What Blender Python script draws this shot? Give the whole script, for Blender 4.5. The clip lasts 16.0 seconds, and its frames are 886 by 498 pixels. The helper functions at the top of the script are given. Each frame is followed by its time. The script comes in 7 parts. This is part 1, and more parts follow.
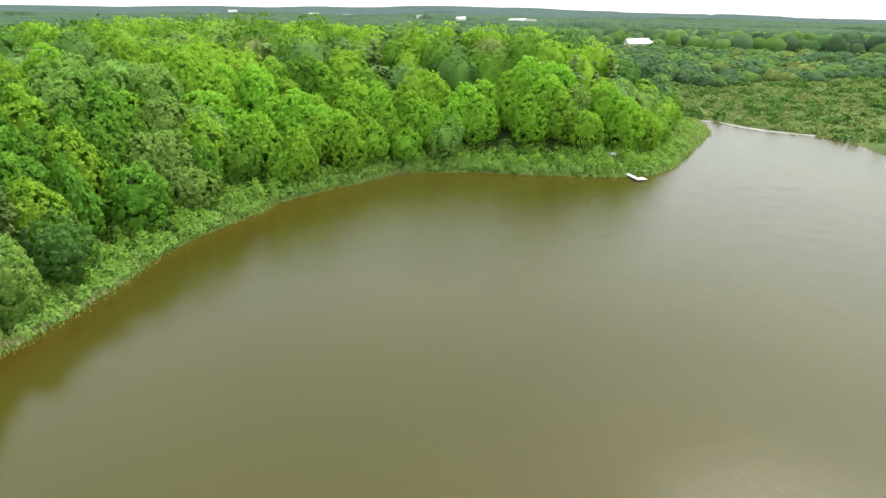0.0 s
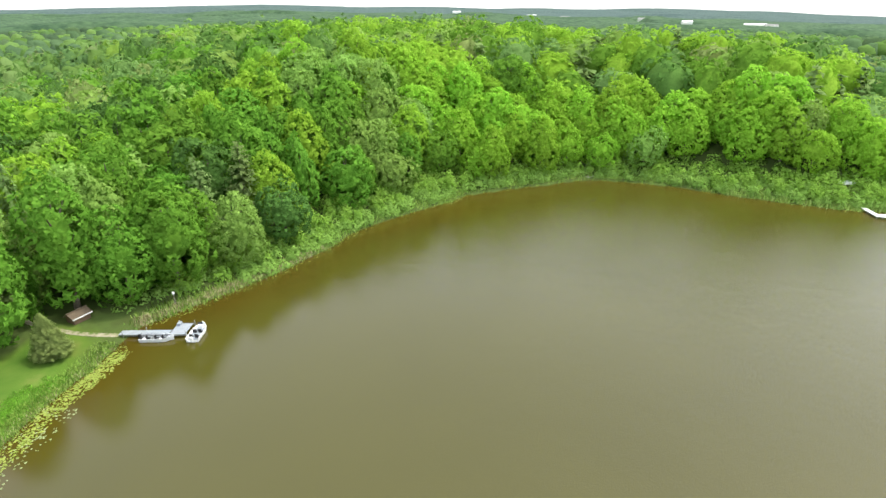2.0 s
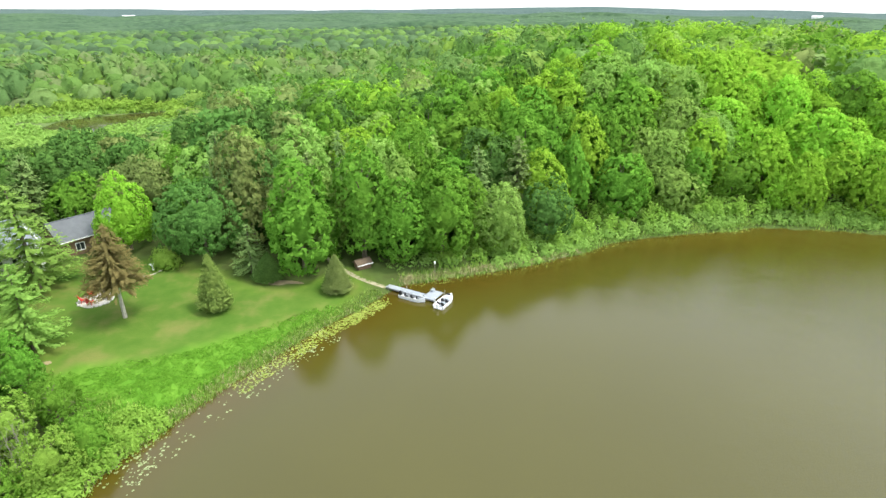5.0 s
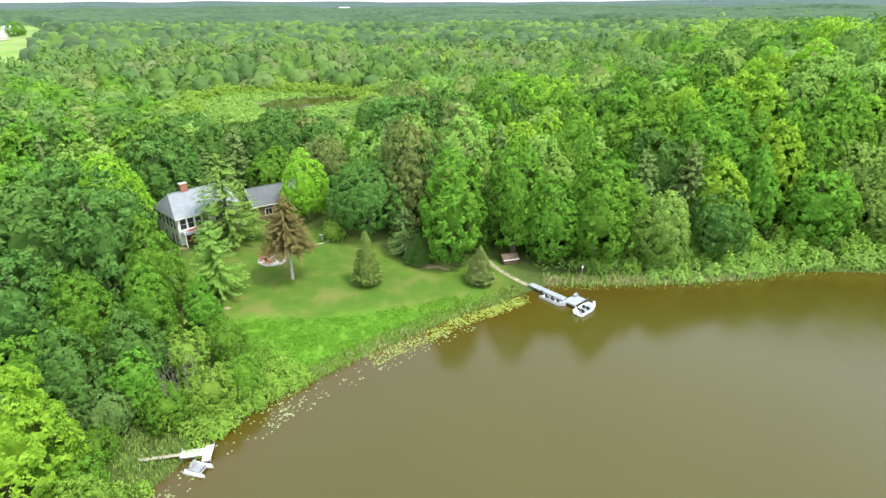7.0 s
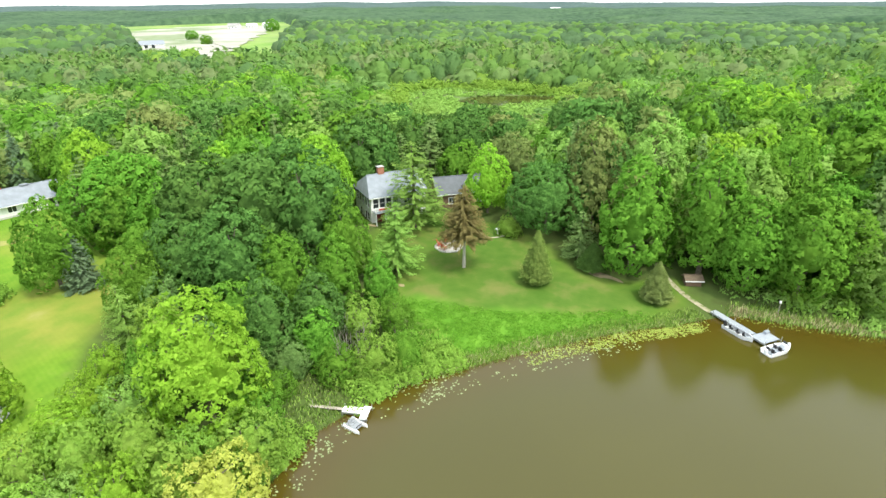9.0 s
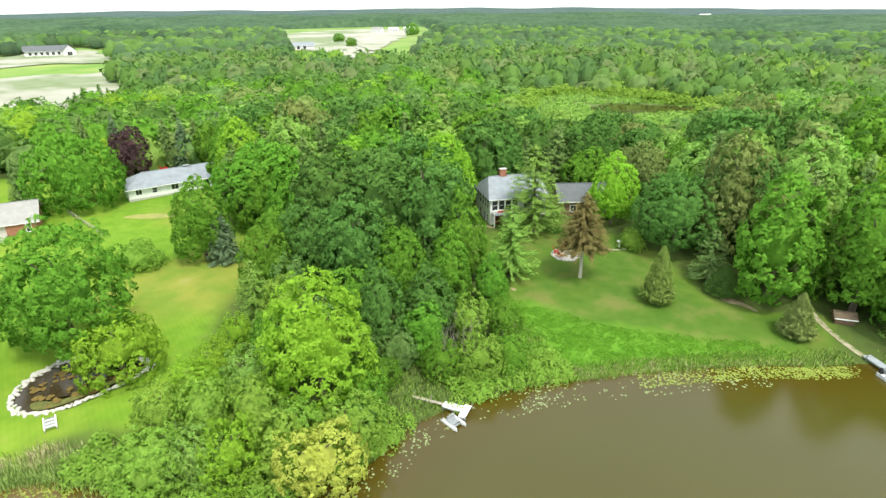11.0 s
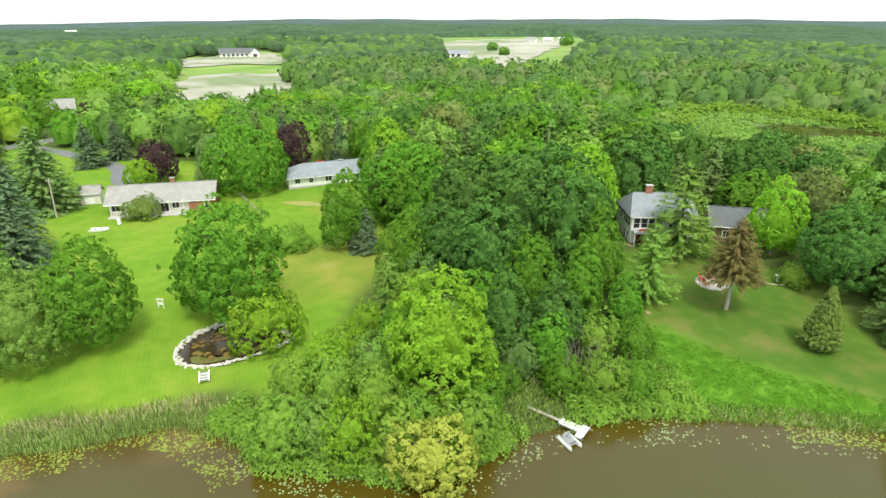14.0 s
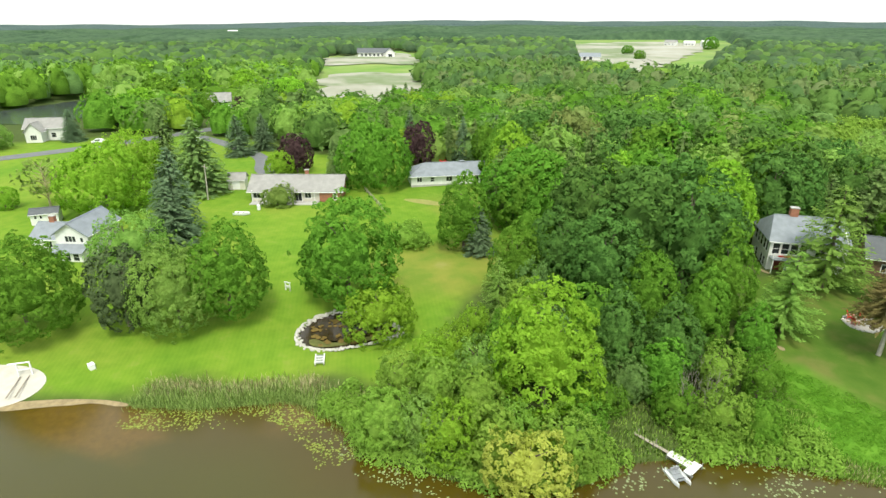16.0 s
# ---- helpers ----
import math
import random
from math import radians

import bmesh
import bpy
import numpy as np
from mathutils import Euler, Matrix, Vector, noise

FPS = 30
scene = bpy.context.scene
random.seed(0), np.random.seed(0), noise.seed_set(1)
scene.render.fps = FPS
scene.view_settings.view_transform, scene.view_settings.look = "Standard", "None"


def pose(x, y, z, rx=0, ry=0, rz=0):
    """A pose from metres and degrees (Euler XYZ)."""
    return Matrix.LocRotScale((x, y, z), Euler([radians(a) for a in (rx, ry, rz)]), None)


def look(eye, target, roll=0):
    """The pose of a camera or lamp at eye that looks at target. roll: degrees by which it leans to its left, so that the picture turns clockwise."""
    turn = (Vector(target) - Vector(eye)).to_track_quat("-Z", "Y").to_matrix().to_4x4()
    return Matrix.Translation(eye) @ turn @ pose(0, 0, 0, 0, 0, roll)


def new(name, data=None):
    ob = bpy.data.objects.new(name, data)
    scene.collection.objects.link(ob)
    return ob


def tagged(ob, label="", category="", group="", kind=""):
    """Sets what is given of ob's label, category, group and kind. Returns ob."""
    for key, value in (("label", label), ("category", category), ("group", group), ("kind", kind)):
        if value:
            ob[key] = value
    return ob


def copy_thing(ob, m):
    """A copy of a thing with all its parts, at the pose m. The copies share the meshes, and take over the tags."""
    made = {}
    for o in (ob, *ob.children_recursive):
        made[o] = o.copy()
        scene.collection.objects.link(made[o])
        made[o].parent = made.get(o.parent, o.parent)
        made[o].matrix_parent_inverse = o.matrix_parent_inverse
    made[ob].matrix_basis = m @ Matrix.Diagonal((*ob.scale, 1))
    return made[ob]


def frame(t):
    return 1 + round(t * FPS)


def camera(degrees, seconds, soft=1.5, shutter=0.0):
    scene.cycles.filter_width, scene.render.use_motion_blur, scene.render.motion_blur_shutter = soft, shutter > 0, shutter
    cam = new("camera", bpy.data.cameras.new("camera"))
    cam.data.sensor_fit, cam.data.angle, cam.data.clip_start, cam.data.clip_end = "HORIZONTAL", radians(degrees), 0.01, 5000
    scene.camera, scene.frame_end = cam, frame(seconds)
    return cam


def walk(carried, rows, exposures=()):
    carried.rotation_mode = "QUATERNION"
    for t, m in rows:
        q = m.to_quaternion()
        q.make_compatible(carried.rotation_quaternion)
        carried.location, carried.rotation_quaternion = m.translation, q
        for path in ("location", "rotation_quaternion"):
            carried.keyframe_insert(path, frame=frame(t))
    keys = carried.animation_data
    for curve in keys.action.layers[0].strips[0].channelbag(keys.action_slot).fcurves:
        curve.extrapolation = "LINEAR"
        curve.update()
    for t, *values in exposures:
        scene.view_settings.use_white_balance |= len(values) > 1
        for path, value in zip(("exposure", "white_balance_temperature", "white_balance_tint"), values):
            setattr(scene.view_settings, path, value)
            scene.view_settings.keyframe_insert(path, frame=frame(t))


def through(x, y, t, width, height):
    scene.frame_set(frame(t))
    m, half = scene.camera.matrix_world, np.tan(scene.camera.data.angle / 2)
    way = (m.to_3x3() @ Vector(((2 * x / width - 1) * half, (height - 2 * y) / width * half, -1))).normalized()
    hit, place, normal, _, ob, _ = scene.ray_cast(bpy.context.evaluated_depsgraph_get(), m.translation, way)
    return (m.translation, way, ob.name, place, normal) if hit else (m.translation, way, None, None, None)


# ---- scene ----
# The camera hangs over the lake and turns to its left.
cam = camera(76.5, 16.0, soft=1.45)
PATH = [
    (0, -7.19, 3.36, 40.24, -64.81, 24.34, -1.01),
    (0.5, -7.28, 3.04, 40.29, -58.84, 24.23, -1.01),
    (1, -7.36, 2.71, 40.31, -53.63, 24.08, -0.90),
    (1.5, -7.29, 2.37, 40.30, -48.99, 23.94, -0.87),
    (2, -7.03, 2.02, 40.25, -44.53, 23.87, -0.88),
    (2.5, -6.61, 1.61, 40.18, -39.21, 23.81, -0.83),
    (3, -6.15, 1.15, 40.12, -33.78, 23.65, -0.76),
    (3.5, -5.68, 0.65, 40.09, -28.07, 23.49, -0.63),
    (4, -5.17, 0.19, 40.10, -23.31, 23.37, -0.50),
    (4.2, -4.95, 0.02, 40.12, -21.61, 23.27, -0.48),
    (6.3, -1.26, -0.28, 40.68, -2.13, 23.75, -0.84),
    (6.5, -1.06, -0.24, 40.66, -0.50, 23.82, -0.81),
    (7, -0.61, -0.13, 40.62, 4.12, 23.83, -0.76),
    (7.5, -0.27, -0.04, 40.55, 8.96, 23.82, -0.77),
    (8, 0.00, 0.00, 40.47, 13.87, 23.77, -0.79),
    (8.5, 0.17, -0.01, 40.40, 18.78, 23.67, -0.78),
    (9, 0.23, -0.06, 40.30, 23.71, 23.56, -0.71),
    (9.5, 0.24, -0.07, 40.19, 28.39, 23.47, -0.61),
    (9.7, 0.24, -0.07, 40.14, 29.72, 23.37, -0.55),
    (11.8, 0.10, 0.41, 39.43, 39.93, 22.67, -0.43),
    (12, 0.10, 0.41, 39.38, 40.77, 22.58, -0.38),
    (12.5, 0.08, 0.39, 39.27, 43.01, 22.37, -0.23),
    (13, 0.04, 0.35, 39.19, 45.52, 22.18, -0.02),
    (13.5, 0.00, 0.29, 39.16, 48.32, 22.08, 0.08),
    (14, -0.03, 0.25, 39.20, 50.86, 22.01, 0.12),
    (14.5, -0.06, 0.24, 39.29, 53.56, 21.97, 0.15),
    (15, -0.10, 0.25, 39.41, 56.40, 21.93, 0.22),
    (15.5, -0.16, 0.26, 39.56, 59.48, 21.88, 0.27),
    (16, -0.20, 0.26, 39.72, 63.26, 21.94, 0.32),
]
walk(cam, [(t, pose(x, y, z, 90 - tilt, 0, yaw) @ pose(0, 0, 0, 0, 0, roll)) for t, x, y, z, yaw, tilt, roll in PATH],
     exposures=[(0.0, 0.1, 6500, 6), (2.0, 0.32, 6500, 7), (3.5, 0.44, 6450, 6), (7.0, 0.47, 6350, 7), (9.0, 0.43, 6450, 4),
                (12.0, 0.18, 6650, 1), (14.0, 0.04, 6750, 0), (16.0, -0.05, 6750, 0)])

# ---- light: a hazy bright day, high sun over the open water ----
SUN_ELEVATION, SUN_TURN = radians(61), radians(113)
world = bpy.data.worlds.new("hazy_sky")
scene.world = world
world.use_nodes = True
wn, wl = world.node_tree.nodes, world.node_tree.links
wn.clear()
sky = wn.new("ShaderNodeTexSky")
sky.sky_type, sky.sun_disc = "NISHITA", False
sky.sun_elevation, sky.sun_rotation = SUN_ELEVATION, SUN_TURN
sky.air_density, sky.dust_density, sky.ozone_density = 1.0, 3.5, 1.0
clear_air = wn.new("ShaderNodeBackground")
clear_air.inputs[1].default_value = 0.13
wl.new(sky.outputs[0], clear_air.inputs[0])
cloud = wn.new("ShaderNodeBackground")
cloud.inputs[0].default_value, cloud.inputs[1].default_value = (0.97, 0.98, 0.98, 1), 1.15
both = wn.new("ShaderNodeAddShader")
wl.new(clear_air.outputs[0], both.inputs[0])
wl.new(cloud.outputs[0], both.inputs[1])
wout = wn.new("ShaderNodeOutputWorld")
wl.new(both.outputs[0], wout.inputs[0])

sun = new("sun", bpy.data.lights.new("sun", "SUN"))
sun.data.energy, sun.data.angle, sun.data.color = 2.6, radians(9), (1.0, 0.95, 0.86)
sun_way = Vector((math.sin(SUN_TURN) * math.cos(SUN_ELEVATION), math.cos(SUN_TURN) * math.cos(SUN_ELEVATION), math.sin(SUN_ELEVATION)))
sun.matrix_world = look(sun_way * 300, (0, 0, 0))


# ---- materials ----
def shader(name):
    m = bpy.data.materials.new(name)
    m.use_nodes = True
    n, l = m.node_tree.nodes, m.node_tree.links
    n.clear()
    return m, n, l


def put_in(l, n, socket, value):
    if isinstance(value, bpy.types.NodeSocket):
        l.new(value, socket)
    else:
        socket.default_value = value


def noise_at(n, l, scale, detail=4.0, where="Position", rough=0.55):
    geo = n.new("ShaderNodeNewGeometry") if where == "Position" else n.new("ShaderNodeTexCoord")
    tex = n.new("ShaderNodeTexNoise")
    tex.inputs["Scale"].default_value, tex.inputs["Detail"].default_value, tex.inputs["Roughness"].default_value = scale, detail, rough
    l.new(geo.outputs[where], tex.inputs["Vector"])
    return tex.outputs["Fac"]


def ramp(n, l, fac, stops):
    r = n.new("ShaderNodeValToRGB")
    for i, (p, c) in enumerate(stops):
        e = r.color_ramp.elements[i] if i < 2 else r.color_ramp.elements.new(p)
        e.position, e.color = p, (*c[:3], 1)
    l.new(fac, r.inputs[0])
    return r.outputs[0]


def mixed(n, l, fac, a, b, how="MIX"):
    x = n.new("ShaderNodeMix")
    x.data_type, x.blend_type = "RGBA", how
    put_in(l, n, x.inputs[0], fac)
    put_in(l, n, x.inputs[6], a)
    put_in(l, n, x.inputs[7], b)
    return x.outputs[2]


def bump(n, l, height, strength, distance=0.05):
    b = n.new("ShaderNodeBump")
    b.inputs["Strength"].default_value, b.inputs["Distance"].default_value = strength, distance
    l.new(height, b.inputs["Height"])
    return b.outputs[0]


def finish(n, l, color, rough=0.7, metal=0.0, normal=None, spec=0.3):
    p = n.new("ShaderNodeBsdfPrincipled")
    put_in(l, n, p.inputs["Base Color"], color)
    put_in(l, n, p.inputs["Roughness"], rough)
    p.inputs["Metallic"].default_value = metal
    p.inputs["Specular IOR Level"].default_value = spec
    if normal:
        l.new(normal, p.inputs["Normal"])
    o = n.new("ShaderNodeOutputMaterial")
    l.new(p.outputs[0], o.inputs[0])
    return p


def plain(name, color, rough=0.7, metal=0.0, grain=6.0, vary=0.25, fine=40.0, strength=0.3, spec=0.3):
    """A surface with broad stains and fine grain."""
    m, n, l = shader(name)
    broad, small = noise_at(n, l, grain), noise_at(n, l, fine, 3)
    dark = tuple(c * (1 - vary) for c in color)
    light = tuple(min(1, c * (1 + vary * 0.6)) for c in color)
    c = ramp(n, l, broad, [(0.3, dark), (0.7, light)])
    c = mixed(n, l, 0.25, c, ramp(n, l, small, [(0.35, dark), (0.65, light)]))
    finish(n, l, (c), rough, metal, bump(n, l, small, strength, 0.02), spec)
    return m


def leafy(name, deep, light, through=0.3, broad=0.12):
    """Leaves: each clump differs a little, each tree differs more, light shines through."""
    m, n, l = shader(name)
    geo, info = n.new("ShaderNodeNewGeometry"), n.new("ShaderNodeObjectInfo")
    near_deep, near_light = (tuple(a + k * (b - a) for a, b in zip(deep, light)) for k in (-0.12, 1.1))
    c = ramp(n, l, geo.outputs["Random Per Island"], [(0.0, near_deep), (1.0, near_light)])
    fine = noise_at(n, l, 1.6, 4)
    c = mixed(n, l, 0.4, c, ramp(n, l, fine, [(0.32, tuple(0.75 * v for v in deep)), (0.68, tuple(1.12 * v for v in light))]))
    tone = n.new("ShaderNodeHueSaturation")
    spread = n.new("ShaderNodeMapRange")
    spread.inputs["To Min"].default_value, spread.inputs["To Max"].default_value = 0.486, 0.503
    l.new(info.outputs["Random"], spread.inputs["Value"])
    l.new(spread.outputs[0], tone.inputs["Hue"])
    shade = n.new("ShaderNodeMapRange")
    shade.inputs["To Min"].default_value, shade.inputs["To Max"].default_value = 0.84, 1.2
    grove = noise_at(n, l, broad, 1)
    both = n.new("ShaderNodeMath")
    both.operation = "MULTIPLY_ADD"
    both.inputs[1].default_value = 0.5
    l.new(info.outputs["Random"], both.inputs[0])
    half = n.new("ShaderNodeMath")
    half.operation = "MULTIPLY"
    half.inputs[1].default_value = 0.5
    l.new(grove, half.inputs[0])
    l.new(half.outputs[0], both.inputs[2])
    l.new(both.outputs[0], shade.inputs["Value"])
    l.new(shade.outputs[0], tone.inputs["Value"])
    l.new(c, tone.inputs["Color"])
    d, t, x = n.new("ShaderNodeBsdfDiffuse"), n.new("ShaderNodeBsdfTranslucent"), n.new("ShaderNodeMixShader")
    l.new(tone.outputs[0], d.inputs[0])
    l.new(tone.outputs[0], t.inputs[0])
    x.inputs[0].default_value = through
    l.new(d.outputs[0], x.inputs[1])
    l.new(t.outputs[0], x.inputs[2])
    o = n.new("ShaderNodeOutputMaterial")
    l.new(x.outputs[0], o.inputs[0])
    return m


MAPLE = leafy("maple_leaves", (0.09, 0.225, 0.025), (0.172, 0.365, 0.046), 0.38)
LIME = leafy("young_leaves", (0.18, 0.36, 0.03), (0.323, 0.556, 0.065), 0.48)
# vivid yellow-green maple leaf; on the hill it also stands in for sunlight
BRIGHT = leafy("sunny_leaves", (0.199, 0.413, 0.035), (0.342, 0.615, 0.072), 0.5)
OAK = leafy("dark_leaves", (0.068, 0.158, 0.034), (0.122, 0.25, 0.055), 0.32)
BLUEGREEN = leafy("blue_green_leaves", (0.075, 0.19, 0.038), (0.135, 0.29, 0.066), 0.3)
GREYGREEN = leafy("grey_green_leaves", (0.175, 0.32, 0.06), (0.3, 0.49, 0.115), 0.44)
# green greyed for painted haze over the midway woods; thicket bushes share it
HAZED_GREEN = leafy("hazed_green_leaves", (0.12, 0.225, 0.058), (0.195, 0.335, 0.1), 0.4)
OLIVE = leafy("half_open_leaves", (0.15, 0.215, 0.06), (0.25, 0.32, 0.1), 0.35)
DUSKY = leafy("dusky_leaves", (0.065, 0.1, 0.042), (0.115, 0.165, 0.07), 0.2)
WILLOW = leafy("willow_leaves", (0.41, 0.47, 0.09), (0.55, 0.61, 0.14), 0.5)
PURPLE = leafy("purple_leaves", (0.058, 0.036, 0.036), (0.105, 0.066, 0.064), 0.25)
SPRUCE = leafy("blue_spruce_needles", (0.105, 0.18, 0.085), (0.2, 0.295, 0.16), 0.3)
PINE = leafy("pine_needles", (0.135, 0.23, 0.066), (0.235, 0.345, 0.115), 0.35)
RUST = leafy("dying_needles", (0.145, 0.135, 0.046), (0.265, 0.225, 0.088), 0.35)
CEDAR = leafy("cedar_leaves", (0.13, 0.205, 0.042), (0.225, 0.31, 0.078), 0.3)
SHRUB = leafy("shrub_leaves", (0.175, 0.325, 0.045), (0.3, 0.485, 0.088), 0.46)
# midway woods: distance haze is put into these greyer leaf colours
MID_HAZED_GREEN = leafy("midway_hazed_leaves", (0.112, 0.225, 0.052), (0.145, 0.275, 0.068), 0.35)
MID_HAZED_PALE = leafy("midway_hazed_pale_leaves", (0.155, 0.255, 0.075), (0.195, 0.305, 0.098), 0.4)
MID_HAZED_DARK = leafy("midway_hazed_dark_leaves", (0.08, 0.172, 0.055), (0.108, 0.215, 0.07), 0.3)
MID_HAZED_LIME = leafy("midway_hazed_lime_leaves", (0.19, 0.335, 0.055), (0.245, 0.405, 0.075), 0.42)
# far woods: haze painted as a grey-blue tint in pale and dark leaves
FAR_HAZED = leafy("far_hazed_leaves", (0.07, 0.13, 0.058), (0.108, 0.182, 0.082), 0.25, 0.01)
FAR_HAZED_DARK = leafy("far_hazed_dark_leaves", (0.045, 0.085, 0.045), (0.075, 0.13, 0.065), 0.2, 0.01)
REED = leafy("reeds", (0.2, 0.32, 0.075), (0.36, 0.46, 0.15), 0.4, 0.3)
MEADOW = leafy("meadow_leaves", (0.09, 0.23, 0.018), (0.15, 0.31, 0.035), 0.3, 0.3)
LILY = leafy("lily_pad", (0.13, 0.215, 0.033), (0.3, 0.36, 0.085), 0.1)
BARK = plain("bark", (0.16, 0.13, 0.1), 0.9, grain=3, fine=25, vary=0.4)
DEAD_BARK = plain("dead_bark", (0.3, 0.275, 0.22), 0.9, grain=3, fine=25, vary=0.3)
PALE_BARK = plain("pale_bark", (0.42, 0.39, 0.34), 0.9, grain=3, fine=25, vary=0.3)


# ---- the land ----
SHORE = [(-88, -75), (-73, -42), (-66.8, -20), (-64.4, -11.1), (-61.4, -7.4), (-58.3, -2.1), (-56.2, 3), (-54.9, 7.9), (-52, 10.8), (-46.7, 13),
         (-42.7, 13), (-38.5, 17), (-34.8, 20.5), (-32, 23.3), (-30, 29.2), (-30.5, 35.5), (-28.5, 40.5), (-26.2, 45), (-23.5, 49), (-20, 52.6),
         (-14.9, 58), (-9.5, 63), (-3.7, 68.3), (2, 72), (6.2, 75.5), (10, 78.2), (17, 78.6), (24, 78.8), (33, 80), (43.5, 82.2),
         (50.2, 84.9), (57.8, 85.6), (67.5, 85.2), (75.3, 84), (82.4, 84.4), (90.7, 80.8), (101.1, 75.4), (110.3, 71.3), (115.8, 61.4), (119.3, 52)]
SHORE += [(120.5, 42.3), (123.3, 31.9), (126.4, 21.8), (132, 13), (139.7, 9), (160.8, 5.5), (184.6, 1.8), (201.3, 5.7), (203.2, 0.5), (193.4, -10.2),
          (190.8, -25.3), (186.8, -34.7), (170.5, -41), (155, -80), (100, -130), (20, -150), (-50, -120)]


GARDEN_POND = [(-71.4, 19.4), (-70.2, 14.8), (-67.4, 12.2), (-63.9, 12.2), (-61.9, 14.4), (-60.9, 19.2), (-61.0, 23.4), (-61.8, 25.2), (-64.2, 24.6), (-68.4, 23.0)]
WOOD_POOL = [(-91, 224), (-82, 209), (-68, 208), (-62, 222), (-48, 238), (-54, 246), (-72, 243), (-87, 236)]
WEST_POND = [(-268, -60), (-262, -30), (-300, -18), (-352, 10), (-368, 2), (-330, -40), (-300, -70)]


def inside(poly, x, y):
    p = np.asarray(poly, float)
    hit = np.zeros(np.shape(x), bool)
    for (x0, y0), (x1, y1) in zip(p, np.roll(p, -1, 0)):
        if y0 != y1:
            hit ^= ((y0 > y) != (y1 > y)) & (x < (x1 - x0) * (y - y0) / (y1 - y0) + x0)
    return hit


def edge_distance(poly, x, y, closed=True):
    """Distance to the outline; inside it is negative."""
    p = np.asarray(poly, float)
    best = np.full(np.shape(x), 1e9)
    for a, b in zip(p if closed else p[:-1], np.roll(p, -1, 0) if closed else p[1:]):
        d = b - a
        u = np.clip(((x - a[0]) * d[0] + (y - a[1]) * d[1]) / (d @ d), 0, 1)
        best = np.minimum(best, np.hypot(x - a[0] - u * d[0], y - a[1] - u * d[1]))
    return np.where(inside(p, x, y), -best, best) if closed else best


def rise(a, b, v):
    u = np.clip((v - a) / (b - a), 0, 1)
    return u * u * (3 - 2 * u)


def waves(x, y, scale, seed=0.0):
    """Smooth uneven ground between about -1 and 1."""
    return (np.sin(x / scale + 1.3 * np.sin(y / scale * 0.7 + seed) + seed) + np.sin(y / scale * 1.1 + 1.7 * np.sin(x / scale * 0.6 + 2 * seed) + 1.9 * seed)) / 2


SKY_TURN = [-110, -90, -79, -63, -43, -23, -8, 9, 28, 45, 61, 77, 98]
SKY_LIFT = [-0.3, -0.25, -0.05, 0.2, 0.3, 0.05, -0.05, -0.2, -0.3, -0.6, -1.06, -1.6, -2.2]


def ground(x, y):
    x, y = np.asarray(x, float), np.asarray(y, float)
    d = edge_distance(SHORE, x, y)
    r = np.hypot(x, y)
    land = 4.2 * (1 - np.exp(-np.maximum(d, 0) / 38)) + 0.35 * waves(x, y, 14) * rise(6, 40, d)
    # the wooded hill on the eastern shore, with a summit further inland and a steep end at the point
    turn = np.degrees(np.arctan2(x, y))
    back = 178 + 110 * rise(62, 36, turn)
    hill = (15.5 * rise(0, 1, d / 48) * rise(2, 31, y) + 3.0 * np.exp(-((x - 150) ** 2 + (y - 185) ** 2) / 7200)) * rise(10, 75, x - 0.15 * (y - 80)) * (1 - rise(back, back + 130, r))
    # the country beyond runs out to low ridges; it lies lowest to the east
    skyline = np.radians(np.interp(turn, SKY_TURN, SKY_LIFT))
    far = 40 + skyline * r - 26 * (1 - r / 5000) - 13 + waves(x, y, 160, 1.0) * 2.5 * rise(400, 900, r) + waves(x, y, 520, 2.0) * 7 * rise(900, 2500, r) + waves(x, y, 900, 4.0) * 16 * rise(2500, 4500, r)
    past = rise(320, 820, r)
    z = np.where(d > 0, (land + hill) * (1 - past) + far * past, np.maximum(d * 0.16, -2.5))
    for poly, level, reach in ((GARDEN_POND, 1.0, 5.0), (WOOD_POOL, 3.4, 25.0), (WEST_POND, 3.2, 30.0)):
        e = edge_distance(poly, x, y)
        z = z + (level - z) * rise(reach, 0.6, e) - 0.8 * rise(0.3, -1.5, e)
    return z


# ---- mesh helpers ----
def mesh_of(name, verts, faces, material=None, smooth=False, normals=None):
    """A mesh from arrays: faces all with the same number of corners, or a plain list; normals round leafy masses off."""
    me = bpy.data.meshes.new(name)
    v = np.asarray(verts, np.float32)
    if isinstance(faces, np.ndarray):
        k = faces.shape[1]
        me.vertices.add(len(v))
        me.vertices.foreach_set("co", v.ravel())
        me.loops.add(faces.size)
        me.loops.foreach_set("vertex_index", faces.ravel().astype(np.int32))
        me.polygons.add(len(faces))
        me.polygons.foreach_set("loop_start", np.arange(0, faces.size, k, dtype=np.int32))
        me.update(calc_edges=True)
    else:
        me.from_pydata([tuple(p) for p in v], [], faces)
    if smooth or normals is not None:
        me.polygons.foreach_set("use_smooth", np.ones(len(me.polygons), bool))
    if normals is not None:
        me.normals_split_custom_set_from_vertices(np.asarray(normals, np.float32))
    if material:
        me.materials.append(material)
    return me


def thing(name, label, category, m=None, group="", kind=""):
    ob = new(name)
    ob.empty_display_size = 0.2
    if m is not None:
        ob.matrix_basis = m
    return tagged(ob, label, category, group, kind)


